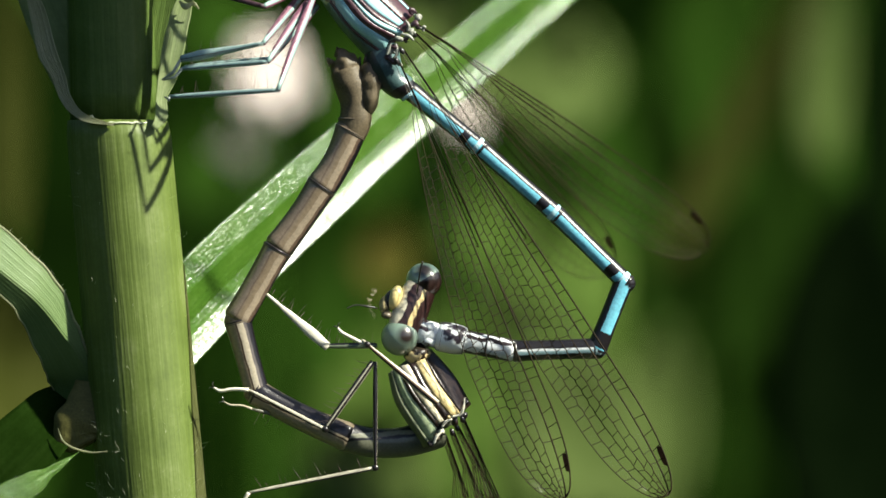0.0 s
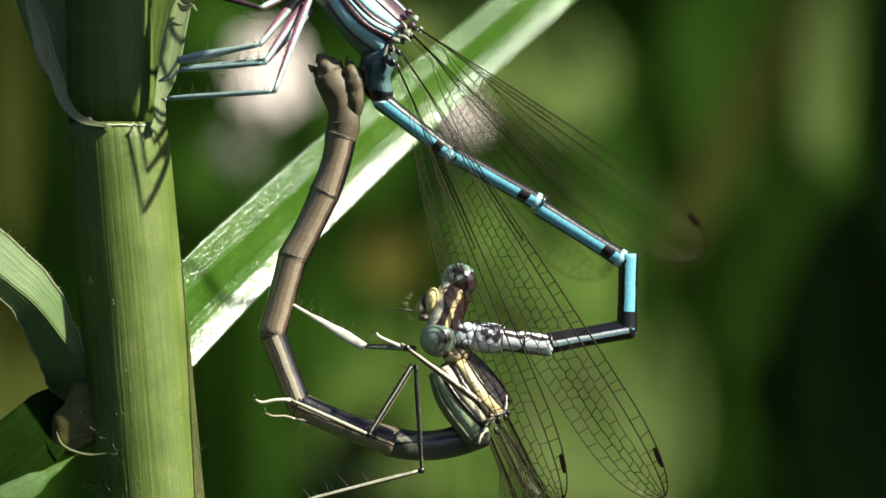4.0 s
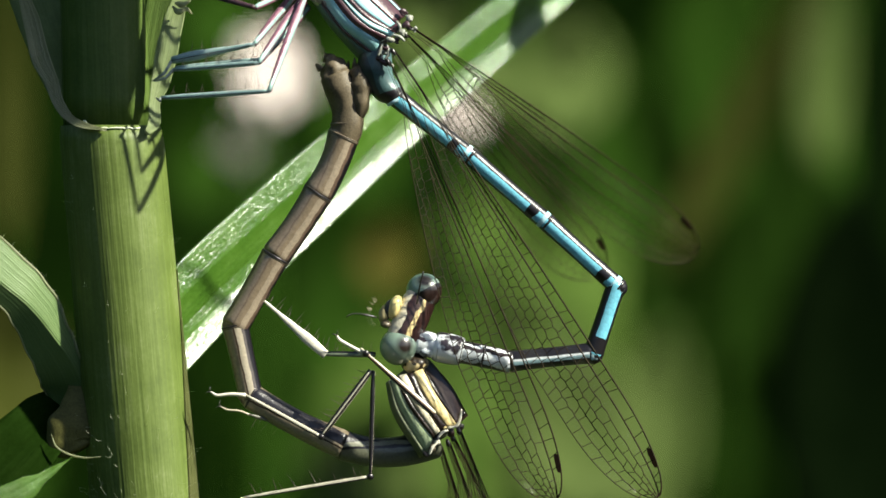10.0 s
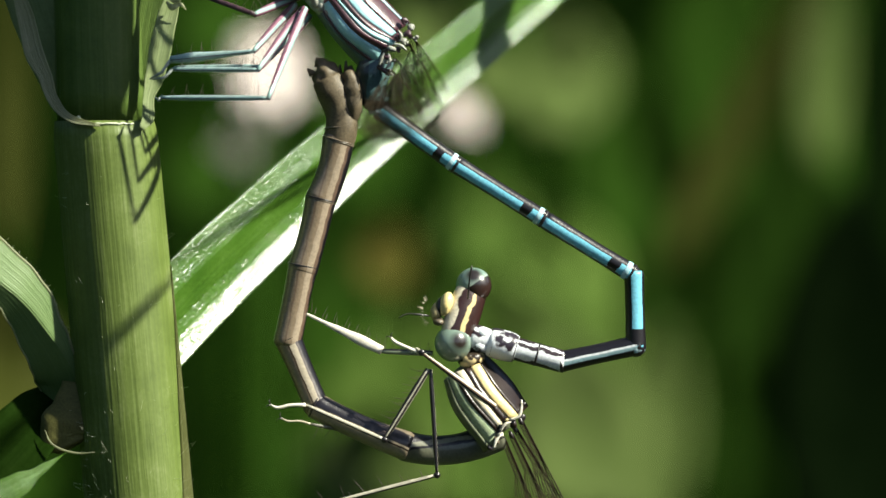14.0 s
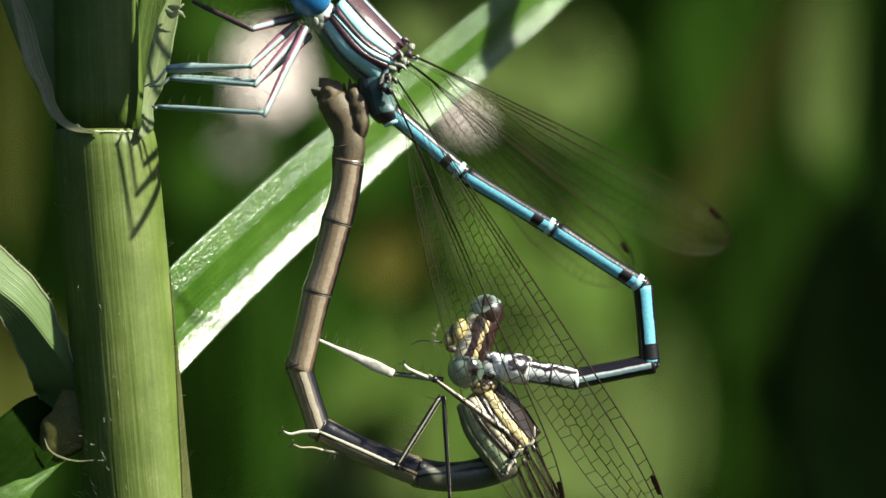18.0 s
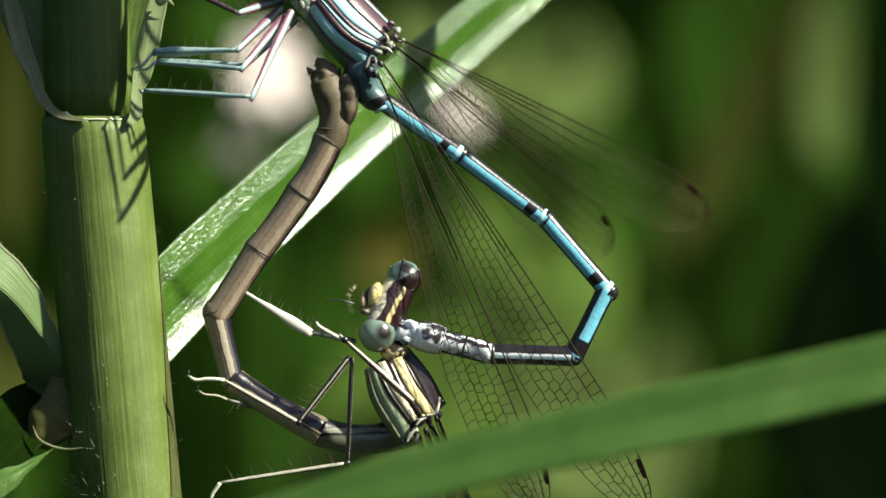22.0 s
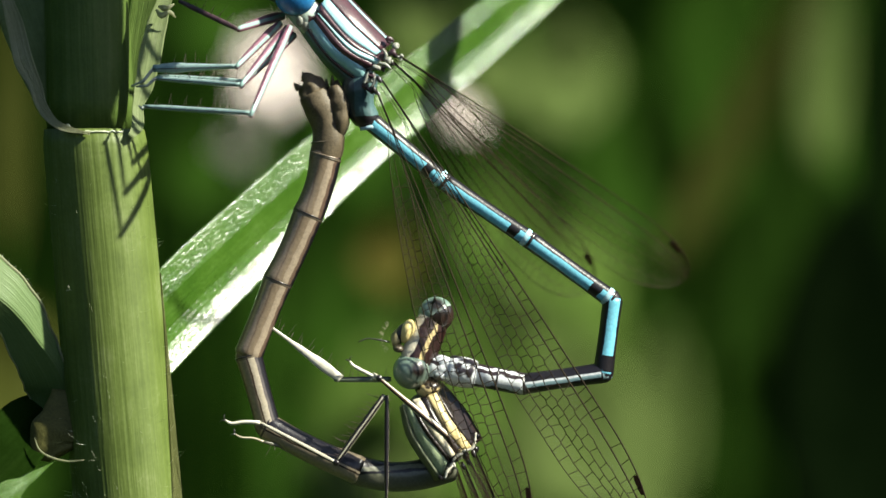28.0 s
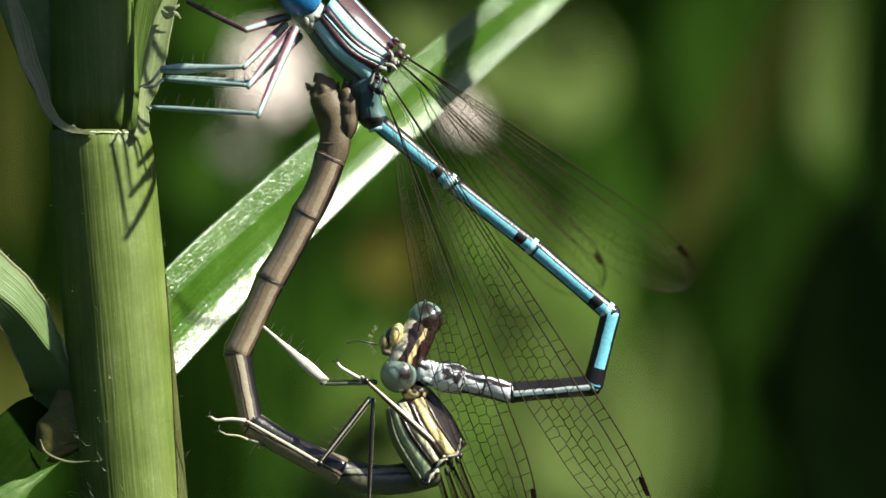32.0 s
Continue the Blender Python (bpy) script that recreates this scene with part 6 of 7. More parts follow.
    walk(male_s5, [(0, k(7.84, -8.54, -44.6)), (0.5, k(5.72, -8.66, -29.2)), (1, k(7.22, -8.53, -36.4)), (1.5, k(7.92, -8.38, -38.8)), (2, k(8, -7.93, -32.3)), (2.5, k(5.86, -8.6, -25.7)), (3, k(5.06, -8.9, -25.1)), (3.5, k(7.23, -8.22, -32.3)), (5.5, k(7.31, -8.24, -26.2)), (6, k(5.54, -8.84, -23.3)), (6.5, k(5.75, -8.8, -24.4)), (7, k(7.51, -8.59, -34)), (7.5, k(7.59, -8.81, -37.4)), (8, k(7.64, -8.91, -40.9)), (8.5, k(7.62, -8.93, -42.4)), (9, k(7.59, -8.9, -41.3)), (9.5, k(8, -8.67, -39.1)), (10, k(7.75, -8.84, -42.4)), (10.5, k(7.47, -8.93, -45)), (11, k(6.81, -9.06, -37.7)), (11.5, k(7.45, -8.73, -38.7)), (12, k(7.71, -8.68, -39.4)), (12.5, k(7.74, -8.72, -38.4)), (13, k(7.73, -8.47, -32.6)), (13.5, k(7.22, -8.24, -26.8)), (14, k(7.77, -8.43, -31.7)), (14.5, k(10.42, -6.36, -23.7)), (16.5, k(9.39, -7.62, -39.3)), (17, k(6.1, -8.85, -25.9)), (17.5, k(5.36, -9.03, -26.2)), (18, k(8.33, -7.99, -32.9)), (18.5, k(9.38, -7.26, -34.9)), (19, k(9.54, -7.18, -40.4)), (19.5, k(9.32, -7.47, -41.4)), (20, k(9.22, -7.62, -43.2)), (20.5, k(6.71, -8.52, -27.8)), (21, k(8.24, -8.21, -36.9)), (21.5, k(8.57, -7.96, -40.7)), (22, k(8.32, -8.1, -49.2)), (22.5, k(6.57, -8.28, -30.3)), (23, k(8.02, -7.91, -35.1)), (23.5, k(8.2, -7.7, -31.1)), (24, k(5.68, -8.04, -22.9)), (24.5, k(4.54, -8.89, -26.1)), (25, k(4.72, -8.87, -26)), (25.5, k(6.74, -8.67, -36)), (27.5, k(6.47, -8.83, -30.8)), (28, k(7.77, -8.5, -36)), (28.5, k(7.75, -8.8, -41.1)), (29, k(7.59, -8.93, -44.3)), (29.5, k(6.8, -8.78, -32.8)), (30, k(7.3, -8.5, -29.5)), (30.5, k(5.77, -8.74, -24.2)), (31, k(6.62, -8.78, -32.4)), (31.5, k(7.77, -8.68, -37.1)), (32, k(7.68, -8.85, -40.7))])
    walk(male_s6, [(0, k(11.23, -11.86, -111.7)), (0.5, k(10.04, -10.99, -91.4)), (1, k(11.15, -11.33, -98.5)), (1.5, k(11.7, -11.35, -102)), (2, k(12.17, -10.46, -94.3)), (2.5, k(10.37, -10.77, -78.4)), (3, k(9.61, -11.06, -73.9)), (3.5, k(11.39, -10.8, -91.4)), (5.5, k(11.77, -10.42, -87.3)), (6, k(10.13, -10.87, -73.4)), (6.5, k(10.29, -10.88, -77.2)), (7, k(11.57, -11.29, -92.1)), (7.5, k(11.44, -11.72, -100.3)), (8, k(11.28, -12.01, -106)), (8.5, k(11.14, -12.13, -108.6)), (9, k(11.19, -12.02, -106.7)), (9.5, k(11.74, -11.68, -104.5)), (10, k(11.28, -12, -108.4)), (10.5, k(10.81, -12.23, -111.9)), (11, k(10.64, -11.96, -104.7)), (11.5, k(11.2, -11.63, -105.1)), (12, k(11.42, -11.62, -105.1)), (12.5, k(11.53, -11.65, -103.4)), (13, k(11.87, -11.06, -96.3)), (13.5, k(11.64, -10.4, -85.8)), (14, k(12.08, -11.02, -88.6)), (14.5, k(15.19, -8.45, -81.1)), (16.5, k(13.17, -10.8, -99.8)), (17, k(10.62, -11.18, -77.5)), (17.5, k(9.93, -11.45, -71)), (18, k(12.51, -10.8, -84.9)), (18.5, k(13.43, -10.18, -91.3)), (19, k(13.25, -10.41, -101.8)), (19.5, k(12.95, -10.75, -105.1)), (20, k(12.74, -11.01, -105.1)), (20.5, k(11.14, -10.99, -87.5)), (21, k(12.15, -11.2, -99.3)), (21.5, k(12.24, -11.12, -105.7)), (22, k(11.39, -11.68, -116.3)), (22.5, k(10.84, -10.8, -88)), (23, k(12.03, -10.71, -93.4)), (23.5, k(12.46, -10.29, -90.7)), (24, k(10.33, -9.92, -77.3)), (24.5, k(9.04, -11.18, -70.9)), (25, k(9.3, -11.21, -69)), (25.5, k(10.7, -11.58, -87.8)), (27.5, k(10.8, -11.43, -89.3)), (28, k(11.78, -11.41, -97.4)), (28.5, k(11.44, -12, -104.4)), (29, k(11.05, -12.31, -110)), (29.5, k(11.01, -11.52, -94)), (30, k(11.69, -11.01, -89.3)), (30.5, k(10.41, -10.93, -73.4)), (31, k(10.84, -11.48, -86)), (31.5, k(11.73, -11.68, -96.1)), (32, k(11.39, -12.06, -104.2))])
    walk(male_s7, [(0, k(9.8, -15.2, -178.2)), (0.5, k(9.93, -14.52, -172)), (1, k(10.57, -14.82, -172.7)), (1.5, k(10.92, -14.82, -173.9)), (2, k(11.87, -13.97, -172)), (2.5, k(11.2, -14.28, -164.7)), (3, k(10.76, -14.51, -160.9)), (3.5, k(11.32, -14.34, -169.9)), (5.5, k(11.93, -14.01, -166.3)), (6, k(11.29, -14.34, -157.6)), (6.5, k(11.2, -14.39, -159)), (7, k(11.41, -14.86, -166.4)), (7.5, k(10.71, -15.25, -170.4)), (8, k(10.17, -15.46, -172.9)), (8.5, k(9.84, -15.55, -174.8)), (9, k(10.05, -15.46, -174.1)), (9.5, k(10.74, -15.17, -172.9)), (10, k(10.03, -15.38, -174.2)), (10.5, k(9.33, -15.55, -176.5)), (11, k(9.64, -15.42, -174.1)), (11.5, k(10.21, -15.04, -173.4)), (12, k(10.41, -15.04, -174.1)), (12.5, k(10.61, -15.13, -172.3)), (13, k(11.46, -14.6, -168.8)), (13.5, k(11.92, -13.92, -164.8)), (14, k(12.28, -14.54, -167.8)), (14.5, k(15.82, -11.98, -157.4)), (16.5, k(12.55, -14.43, -173.7)), (17, k(11.56, -14.82, -164.5)), (17.5, k(11.39, -15, -162.2)), (18, k(12.95, -14.49, -168.7)), (18.5, k(13.45, -13.86, -170.1)), (19, k(12.51, -14, -174.3)), (19.5, k(11.99, -14.31, -176.3)), (20, k(11.77, -14.56, -176.3)), (20.5, k(11.41, -14.71, -170.1)), (21, k(11.6, -14.81, -174.9)), (21.5, k(11.27, -14.6, -176.9)), (22, k(9.72, -14.94, -181.8)), (22.5, k(11.04, -14.42, -172.9)), (23, k(11.87, -14.3, -172.3)), (23.5, k(12.48, -13.91, -171)), (24, k(11.15, -13.33, -164.3)), (24.5, k(10.39, -14.65, -159.9)), (25, k(10.77, -14.65, -158.7)), (25.5, k(10.89, -15.22, -163.9)), (27.5, k(10.85, -15.07, -168.7)), (28, k(11.27, -14.99, -172)), (28.5, k(10.45, -15.5, -175.2)), (29, k(9.69, -15.71, -177.6)), (29.5, k(10.74, -15.16, -171.3)), (30, k(11.76, -14.64, -167.9)), (30.5, k(11.6, -14.47, -158.8)), (31, k(11.13, -15.1, -166)), (31.5, k(11.31, -15.29, -172)), (32, k(10.43, -15.58, -175.2))])
    walk(male_s8, [(0, k(5.72, -15.31, 168.5)), (0.5, k(5.99, -15.06, 168.7)), (1, k(6.57, -15.32, 170)), (1.5, k(6.91, -15.23, 170.2)), (2, k(7.93, -14.51, 173.3)), (2.5, k(7.51, -15.28, 170.7)), (3, k(7.21, -15.76, 169.7)), (3.5, k(7.45, -15.02, 171.3)), (5.5, k(8.25, -14.95, 174.3)), (6, k(7.88, -15.81, 170)), (6.5, k(7.73, -15.77, 168.4)), (7, k(7.62, -15.8, 169.9)), (7.5, k(6.77, -15.92, 169.4)), (8, k(6.16, -15.96, 167.8)), (8.5, k(5.8, -15.92, 167.6)), (9, k(6.04, -15.88, 168.5)), (9.5, k(6.79, -15.67, 170)), (10, k(6.01, -15.8, 168)), (10.5, k(5.26, -15.79, 166.8)), (11, k(5.65, -15.83, 167.3)), (11.5, k(6.24, -15.49, 167.7)), (12, k(6.42, -15.45, 168.3)), (12.5, k(6.64, -15.67, 169.1)), (13, k(7.65, -15.37, 171)), (13.5, k(8.21, -14.95, 172.6)), (14, k(8.56, -15.35, 164.7)), (14.5, k(12.54, -13.49, 173)), (16.5, k(8.71, -14.86, 171.4)), (17, k(7.88, -15.83, 167.4)), (17.5, k(7.87, -16.13, 167.3)), (18, k(9.25, -15.24, 170.6)), (18.5, k(9.74, -14.52, 173.4)), (19, k(8.67, -14.39, 171.9)), (19.5, k(8.08, -14.56, 171.8)), (20, k(7.84, -14.81, 171.5)), (20.5, k(7.63, -15.36, 169.3)), (21, k(7.69, -15.15, 169.6)), (21.5, k(7.31, -14.81, 169)), (22, k(5.65, -14.79, 165.6)), (22.5, k(7.19, -14.89, 167.8)), (23, k(8, -14.81, 169.1)), (23.5, k(8.65, -14.51, 171)), (24, k(7.34, -14.34, 158)), (24.5, k(6.61, -15.87, 162)), (25, k(7.11, -15.99, 161.6)), (25.5, k(6.96, -16.21, 160.6)), (27.5, k(7.01, -15.83, 167.9)), (28, k(7.36, -15.54, 168.8)), (28.5, k(6.43, -15.83, 166.7)), (29, k(5.6, -15.86, 165.2)), (29.5, k(6.85, -15.75, 168.5)), (30, k(7.97, -15.45, 170.9)), (30.5, k(8.1, -15.84, 170)), (31, k(7.35, -16.05, 167.1)), (31.5, k(7.4, -15.84, 168.1)), (32, k(6.43, -15.91, 166.3))])
    walk(female_s3, [(0, k(-3.63, -2.31, 154)), (0.5, k(-3.68, -2.28, 154.1)), (1, k(-3.62, -2.31, 154.4)), (1.5, k(-3.58, -2.33, 153.9)), (2, k(-3.59, -2.32, 156.1)), (2.5, k(-3.59, -2.33, 153.9)), (3, k(-3.59, -2.33, 152.4)), (3.5, k(-3.58, -2.33, 154.7)), (5.5, k(-3.63, -2.31, 155.3)), (6, k(-3.84, -2.2, 152.2)), (6.5, k(-3.77, -2.24, 152.8)), (7, k(-3.73, -2.26, 154.1)), (7.5, k(-3.75, -2.25, 153.9)), (8, k(-3.76, -2.25, 154)), (8.5, k(-3.75, -2.25, 154.1)), (9, k(-3.72, -2.26, 153.8)), (9.5, k(-3.67, -2.29, 153.8)), (10, k(-3.71, -2.27, 153.8)), (10.5, k(-3.74, -2.25, 153.6)), (11, k(-3.72, -2.26, 153.4)), (11.5, k(-3.71, -2.27, 153.4)), (12, k(-3.71, -2.27, 153.3)), (12.5, k(-3.7, -2.28, 153.9)), (13, k(-3.65, -2.3, 153.5)), (13.5, k(-3.65, -2.3, 153.8)), (14, k(-3.59, -2.33, 152.5)), (14.5, k(-3.24, -2.53, 151)), (16.5, k(-3.72, -2.27, 153.1)), (17, k(-3.93, -2.16, 153.8)), (17.5, k(-3.93, -2.16, 154.3)), (18, k(-3.82, -2.21, 153.1)), (18.5, k(-3.69, -2.28, 152.8)), (19, k(-3.68, -2.28, 152.3)), (19.5, k(-3.69, -2.28, 152.6)), (20, k(-3.76, -2.24, 152.8)), (20.5, k(-3.69, -2.28, 153)), (21, k(-3.7, -2.27, 153)), (21.5, k(-3.69, -2.28, 153.3)), (22, k(-3.69, -2.28, 152)), (22.5, k(-3.69, -2.28, 153.2)), (23, k(-3.69, -2.28, 153.8)), (23.5, k(-3.71, -2.27, 153.5)), (24, k(-3.88, -2.19, 154.4)), (24.5, k(-3.66, -2.29, 158.5)), (25, k(-3.73, -2.26, 158.5)), (25.5, k(-3.71, -2.27, 156.4)), (27.5, k(-3.72, -2.27, 154.3)), (28, k(-3.62, -2.31, 154.6)), (28.5, k(-3.66, -2.29, 154.7)), (29, k(-3.72, -2.27, 153.9)), (29.5, k(-3.65, -2.3, 154.8)), (30, k(-3.54, -2.35, 155.2)), (30.5, k(-3.71, -2.27, 154.4)), (31, k(-3.72, -2.27, 153.9)), (31.5, k(-3.63, -2.31, 154.8)), (32, k(-3.68, -2.28, 154.5))])
    walk(female_s4, [(0, k(-8.09, -0.05, 105.1)), (0.5, k(-8.2, -0.04, 108.9)), (1, k(-8.1, -0.07, 105.7)), (1.5, k(-8, -0.08, 103.9)), (2, k(-8.11, -0.2, 103.8)), (2.5, k(-8.02, -0.09, 112.2)), (3, k(-7.98, 0.04, 114)), (3.5, k(-8.05, -0.12, 108.1)), (5.5, k(-8.15, -0.12, 107.2)), (6, k(-8.38, 0.11, 110.6)), (6.5, k(-8.31, 0.08, 111.1)), (7, k(-8.28, -0.03, 107.6)), (7.5, k(-8.31, -0.03, 106.2)), (8, k(-8.33, -0.02, 108.2)), (8.5, k(-8.31, -0.05, 105.2)), (9, k(-8.25, -0.04, 102.6)), (9.5, k(-8.17, -0.03, 105.2)), (10, k(-8.23, -0.04, 104)), (10.5, k(-8.27, -0.04, 104.6)), (11, k(-8.22, -0.05, 104)), (11.5, k(-8.22, -0.02, 102.4)), (12, k(-8.2, -0.01, 101.9)), (12.5, k(-8.21, -0.05, 105.2)), (13, k(-8.11, -0.05, 107)), (13.5, k(-8.11, -0.08, 110.6)), (14, k(-7.94, -0.07, 109.5)), (14.5, k(-7.21, -0.26, 118.7)), (16.5, k(-8.18, -0.12, 104.5)), (17, k(-8.59, -0.12, 104.4)), (17.5, k(-8.61, -0.12, 106)), (18, k(-8.37, -0.08, 104.7)), (18.5, k(-8.11, -0.11, 106.5)), (19, k(-8.08, -0.08, 105.4)), (19.5, k(-8.1, -0.11, 104.5)), (20, k(-8.24, -0.1, 101.8)), (20.5, k(-8.12, -0.11, 110.5)), (21, k(-8.15, -0.1, 105.2)), (21.5, k(-8.14, -0.12, 104)), (22, k(-8.06, -0.08, 106)), (22.5, k(-8.14, -0.11, 107.7)), (23, k(-8.16, -0.16, 103.7)), (23.5, k(-8.2, -0.12, 100.9)), (24, k(-8.48, -0.18, 113.2)), (24.5, k(-8.3, -0.4, 103.5)), (25, k(-8.43, -0.41, 104)), (25.5, k(-8.32, -0.24, 102.3)), (27.5, k(-8.24, -0.14, 106.3)), (28, k(-8.08, -0.14, 105.9)), (28.5, k(-8.16, -0.15, 104.1)), (29, k(-8.23, -0.11, 102.5)), (29.5, k(-8.15, -0.14, 105.2)), (30, k(-7.98, -0.18, 107.3)), (30.5, k(-8.25, -0.09, 108.3)), (31, k(-8.24, -0.09, 107.4)), (31.5, k(-8.11, -0.16, 105.9)), (32, k(-8.19, -0.13, 103.7))])
    walk(female_s5, [(0, k(-9, 3.53, 60.1)), (0.5, k(-9.35, 3.4, 67.1)), (1, k(-9.06, 3.52, 61)), (1.5, k(-8.86, 3.5, 60.8)), (2, k(-8.99, 3.38, 65.4)), (2.5, k(-9.4, 3.29, 77.8)), (3, k(-9.47, 3.4, 77.5)), (3.5, k(-9.19, 3.37, 71.1)), (5.5, k(-9.24, 3.42, 71.2)), (6, k(-9.59, 3.35, 78.2)), (6.5, k(-9.58, 3.37, 79.2)), (7, k(-9.37, 3.37, 72.9)), (7.5, k(-9.29, 3.39, 67.6)), (8, k(-9.4, 3.42, 62.7)), (8.5, k(-9.22, 3.38, 64.4)), (9, k(-9, 3.46, 60.8)), (9.5, k(-9.11, 3.46, 61.3)), (10, k(-9.08, 3.44, 61.4)), (10.5, k(-9.13, 3.41, 61.1)), (11, k(-9.07, 3.36, 61.9)), (11.5, k(-8.99, 3.43, 59.2)), (12, k(-8.95, 3.43, 59.4)), (12.5, k(-9.13, 3.43, 59.9)), (13, k(-9.18, 3.34, 67.4)), (13.5, k(-9.37, 3.25, 71.1)), (14, k(-9.18, 3.08, 75)), (14.5, k(-8.97, 2.96, 78.5)), (16.5, k(-9.05, 3.15, 67.8)), (17, k(-9.4, 3.03, 79.3)), (17.5, k(-9.52, 3.04, 81.9)), (18, k(-9.23, 3.1, 73.6)), (18.5, k(-9.1, 3.12, 71.2)), (19, k(-9.02, 3.15, 66.9)), (19.5, k(-8.98, 3.13, 65.6)), (20, k(-8.95, 3.15, 63.2)), (20.5, k(-9.34, 3.06, 74.7)), (21, k(-9.08, 3.15, 68.2)), (21.5, k(-9.02, 3.12, 64.6)), (22, k(-9.05, 3.1, 59.6)), (22.5, k(-9.22, 3.05, 74.5)), (23, k(-9.02, 3.1, 69.4)), (23.5, k(-8.87, 3.19, 73.3)), (24, k(-9.85, 2.48, 78.5)), (24.5, k(-9.16, 3.03, 80.1)), (25, k(-9.3, 3.01, 80.3)), (25.5, k(-9.08, 3.27, 74.8)), (27.5, k(-9.21, 3.22, 72.4)), (28, k(-9.07, 3.33, 68.6)), (28.5, k(-9.03, 3.34, 64.9)), (29, k(-8.98, 3.33, 63.6)), (29.5, k(-9.08, 3.35, 69.5)), (30, k(-9.07, 3.34, 72)), (30.5, k(-9.36, 3.31, 79.7)), (31, k(-9.28, 3.3, 75.7)), (31.5, k(-9.08, 3.33, 70.9)), (32, k(-9.03, 3.34, 67.7))])
    walk(female_s6, [(0, k(-6.99, 7.03, 54.9)), (0.5, k(-7.84, 6.99, 63.9)), (1, k(-7.15, 6.96, 65.2)), (1.5, k(-6.9, 7, 54.8)), (2, k(-7.41, 6.83, 64.5)), (2.5, k(-8.58, 7.08, 70.5)), (3, k(-8.67, 7.09, 70.4)), (3.5, k(-7.99, 6.94, 60)), (5.5, k(-7.99, 7.09, 69.8)), (6, k(-8.79, 7.16, 78.1)), (6.5, k(-8.86, 7.12, 77.1)), (7, k(-8.22, 7.11, 70.9)), (7.5, k(-7.73, 7.13, 61.4)), (8, k(-7.49, 7.1, 57.2)), (8.5, k(-7.39, 7.12, 55)), (9, k(-7.04, 6.96, 56.1)), (9.5, k(-7.2, 6.94, 59.2)), (10, k(-7.16, 6.95, 57.7)), (10.5, k(-7.13, 7.01, 54.9)), (11, k(-7.2, 6.85, 57.9)), (11.5, k(-7, 6.77, 55)), (12, k(-6.97, 6.78, 55.4)), (12.5, k(-7.14, 6.86, 58.1)), (13, k(-7.71, 6.87, 63.5)), (13.5, k(-8.13, 6.87, 70.7)), (14, k(-8.23, 6.62, 71.9)), (14.5, k(-8.21, 6.72, 75.6)), (16.5, k(-7.59, 6.72, 64.9)), (17, k(-8.68, 6.85, 75.6)), (17.5, k(-8.97, 6.91, 79.3)), (18, k(-8.14, 6.81, 71)), (18.5, k(-7.86, 6.75, 68.7)), (19, k(-7.54, 6.63, 63.3)), (19.5, k(-7.39, 6.62, 61.1)), (20, k(-7.21, 6.59, 58.5)), (20.5, k(-8.31, 6.81, 70.9)), (21, k(-7.67, 6.68, 63.8)), (21.5, k(-7.42, 6.5, 60)), (22, k(-7.16, 6.33, 56.2)), (22.5, k(-8.24, 6.59, 69.9)), (23, k(-7.73, 6.55, 65.6)), (23.5, k(-7.82, 6.74, 66.7)), (24, k(-9.2, 5.74, 73.7)), (24.5, k(-8.53, 6.64, 78.3)), (25, k(-8.67, 6.74, 78.8)), (25.5, k(-8.05, 7.06, 67.3)), (27.5, k(-8.03, 6.96, 70.6)), (28, k(-7.66, 6.94, 66)), (28.5, k(-7.35, 6.91, 61.2)), (29, k(-7.21, 6.87, 61.2)), (29.5, k(-7.7, 7.03, 67.1)), (30, k(-7.86, 7.07, 70.2)), (30.5, k(-8.66, 7.15, 77.5)), (31, k(-8.32, 7.09, 73.3)), (31.5, k(-7.8, 7.03, 68.4)), (32, k(-7.53, 6.99, 64.3))])
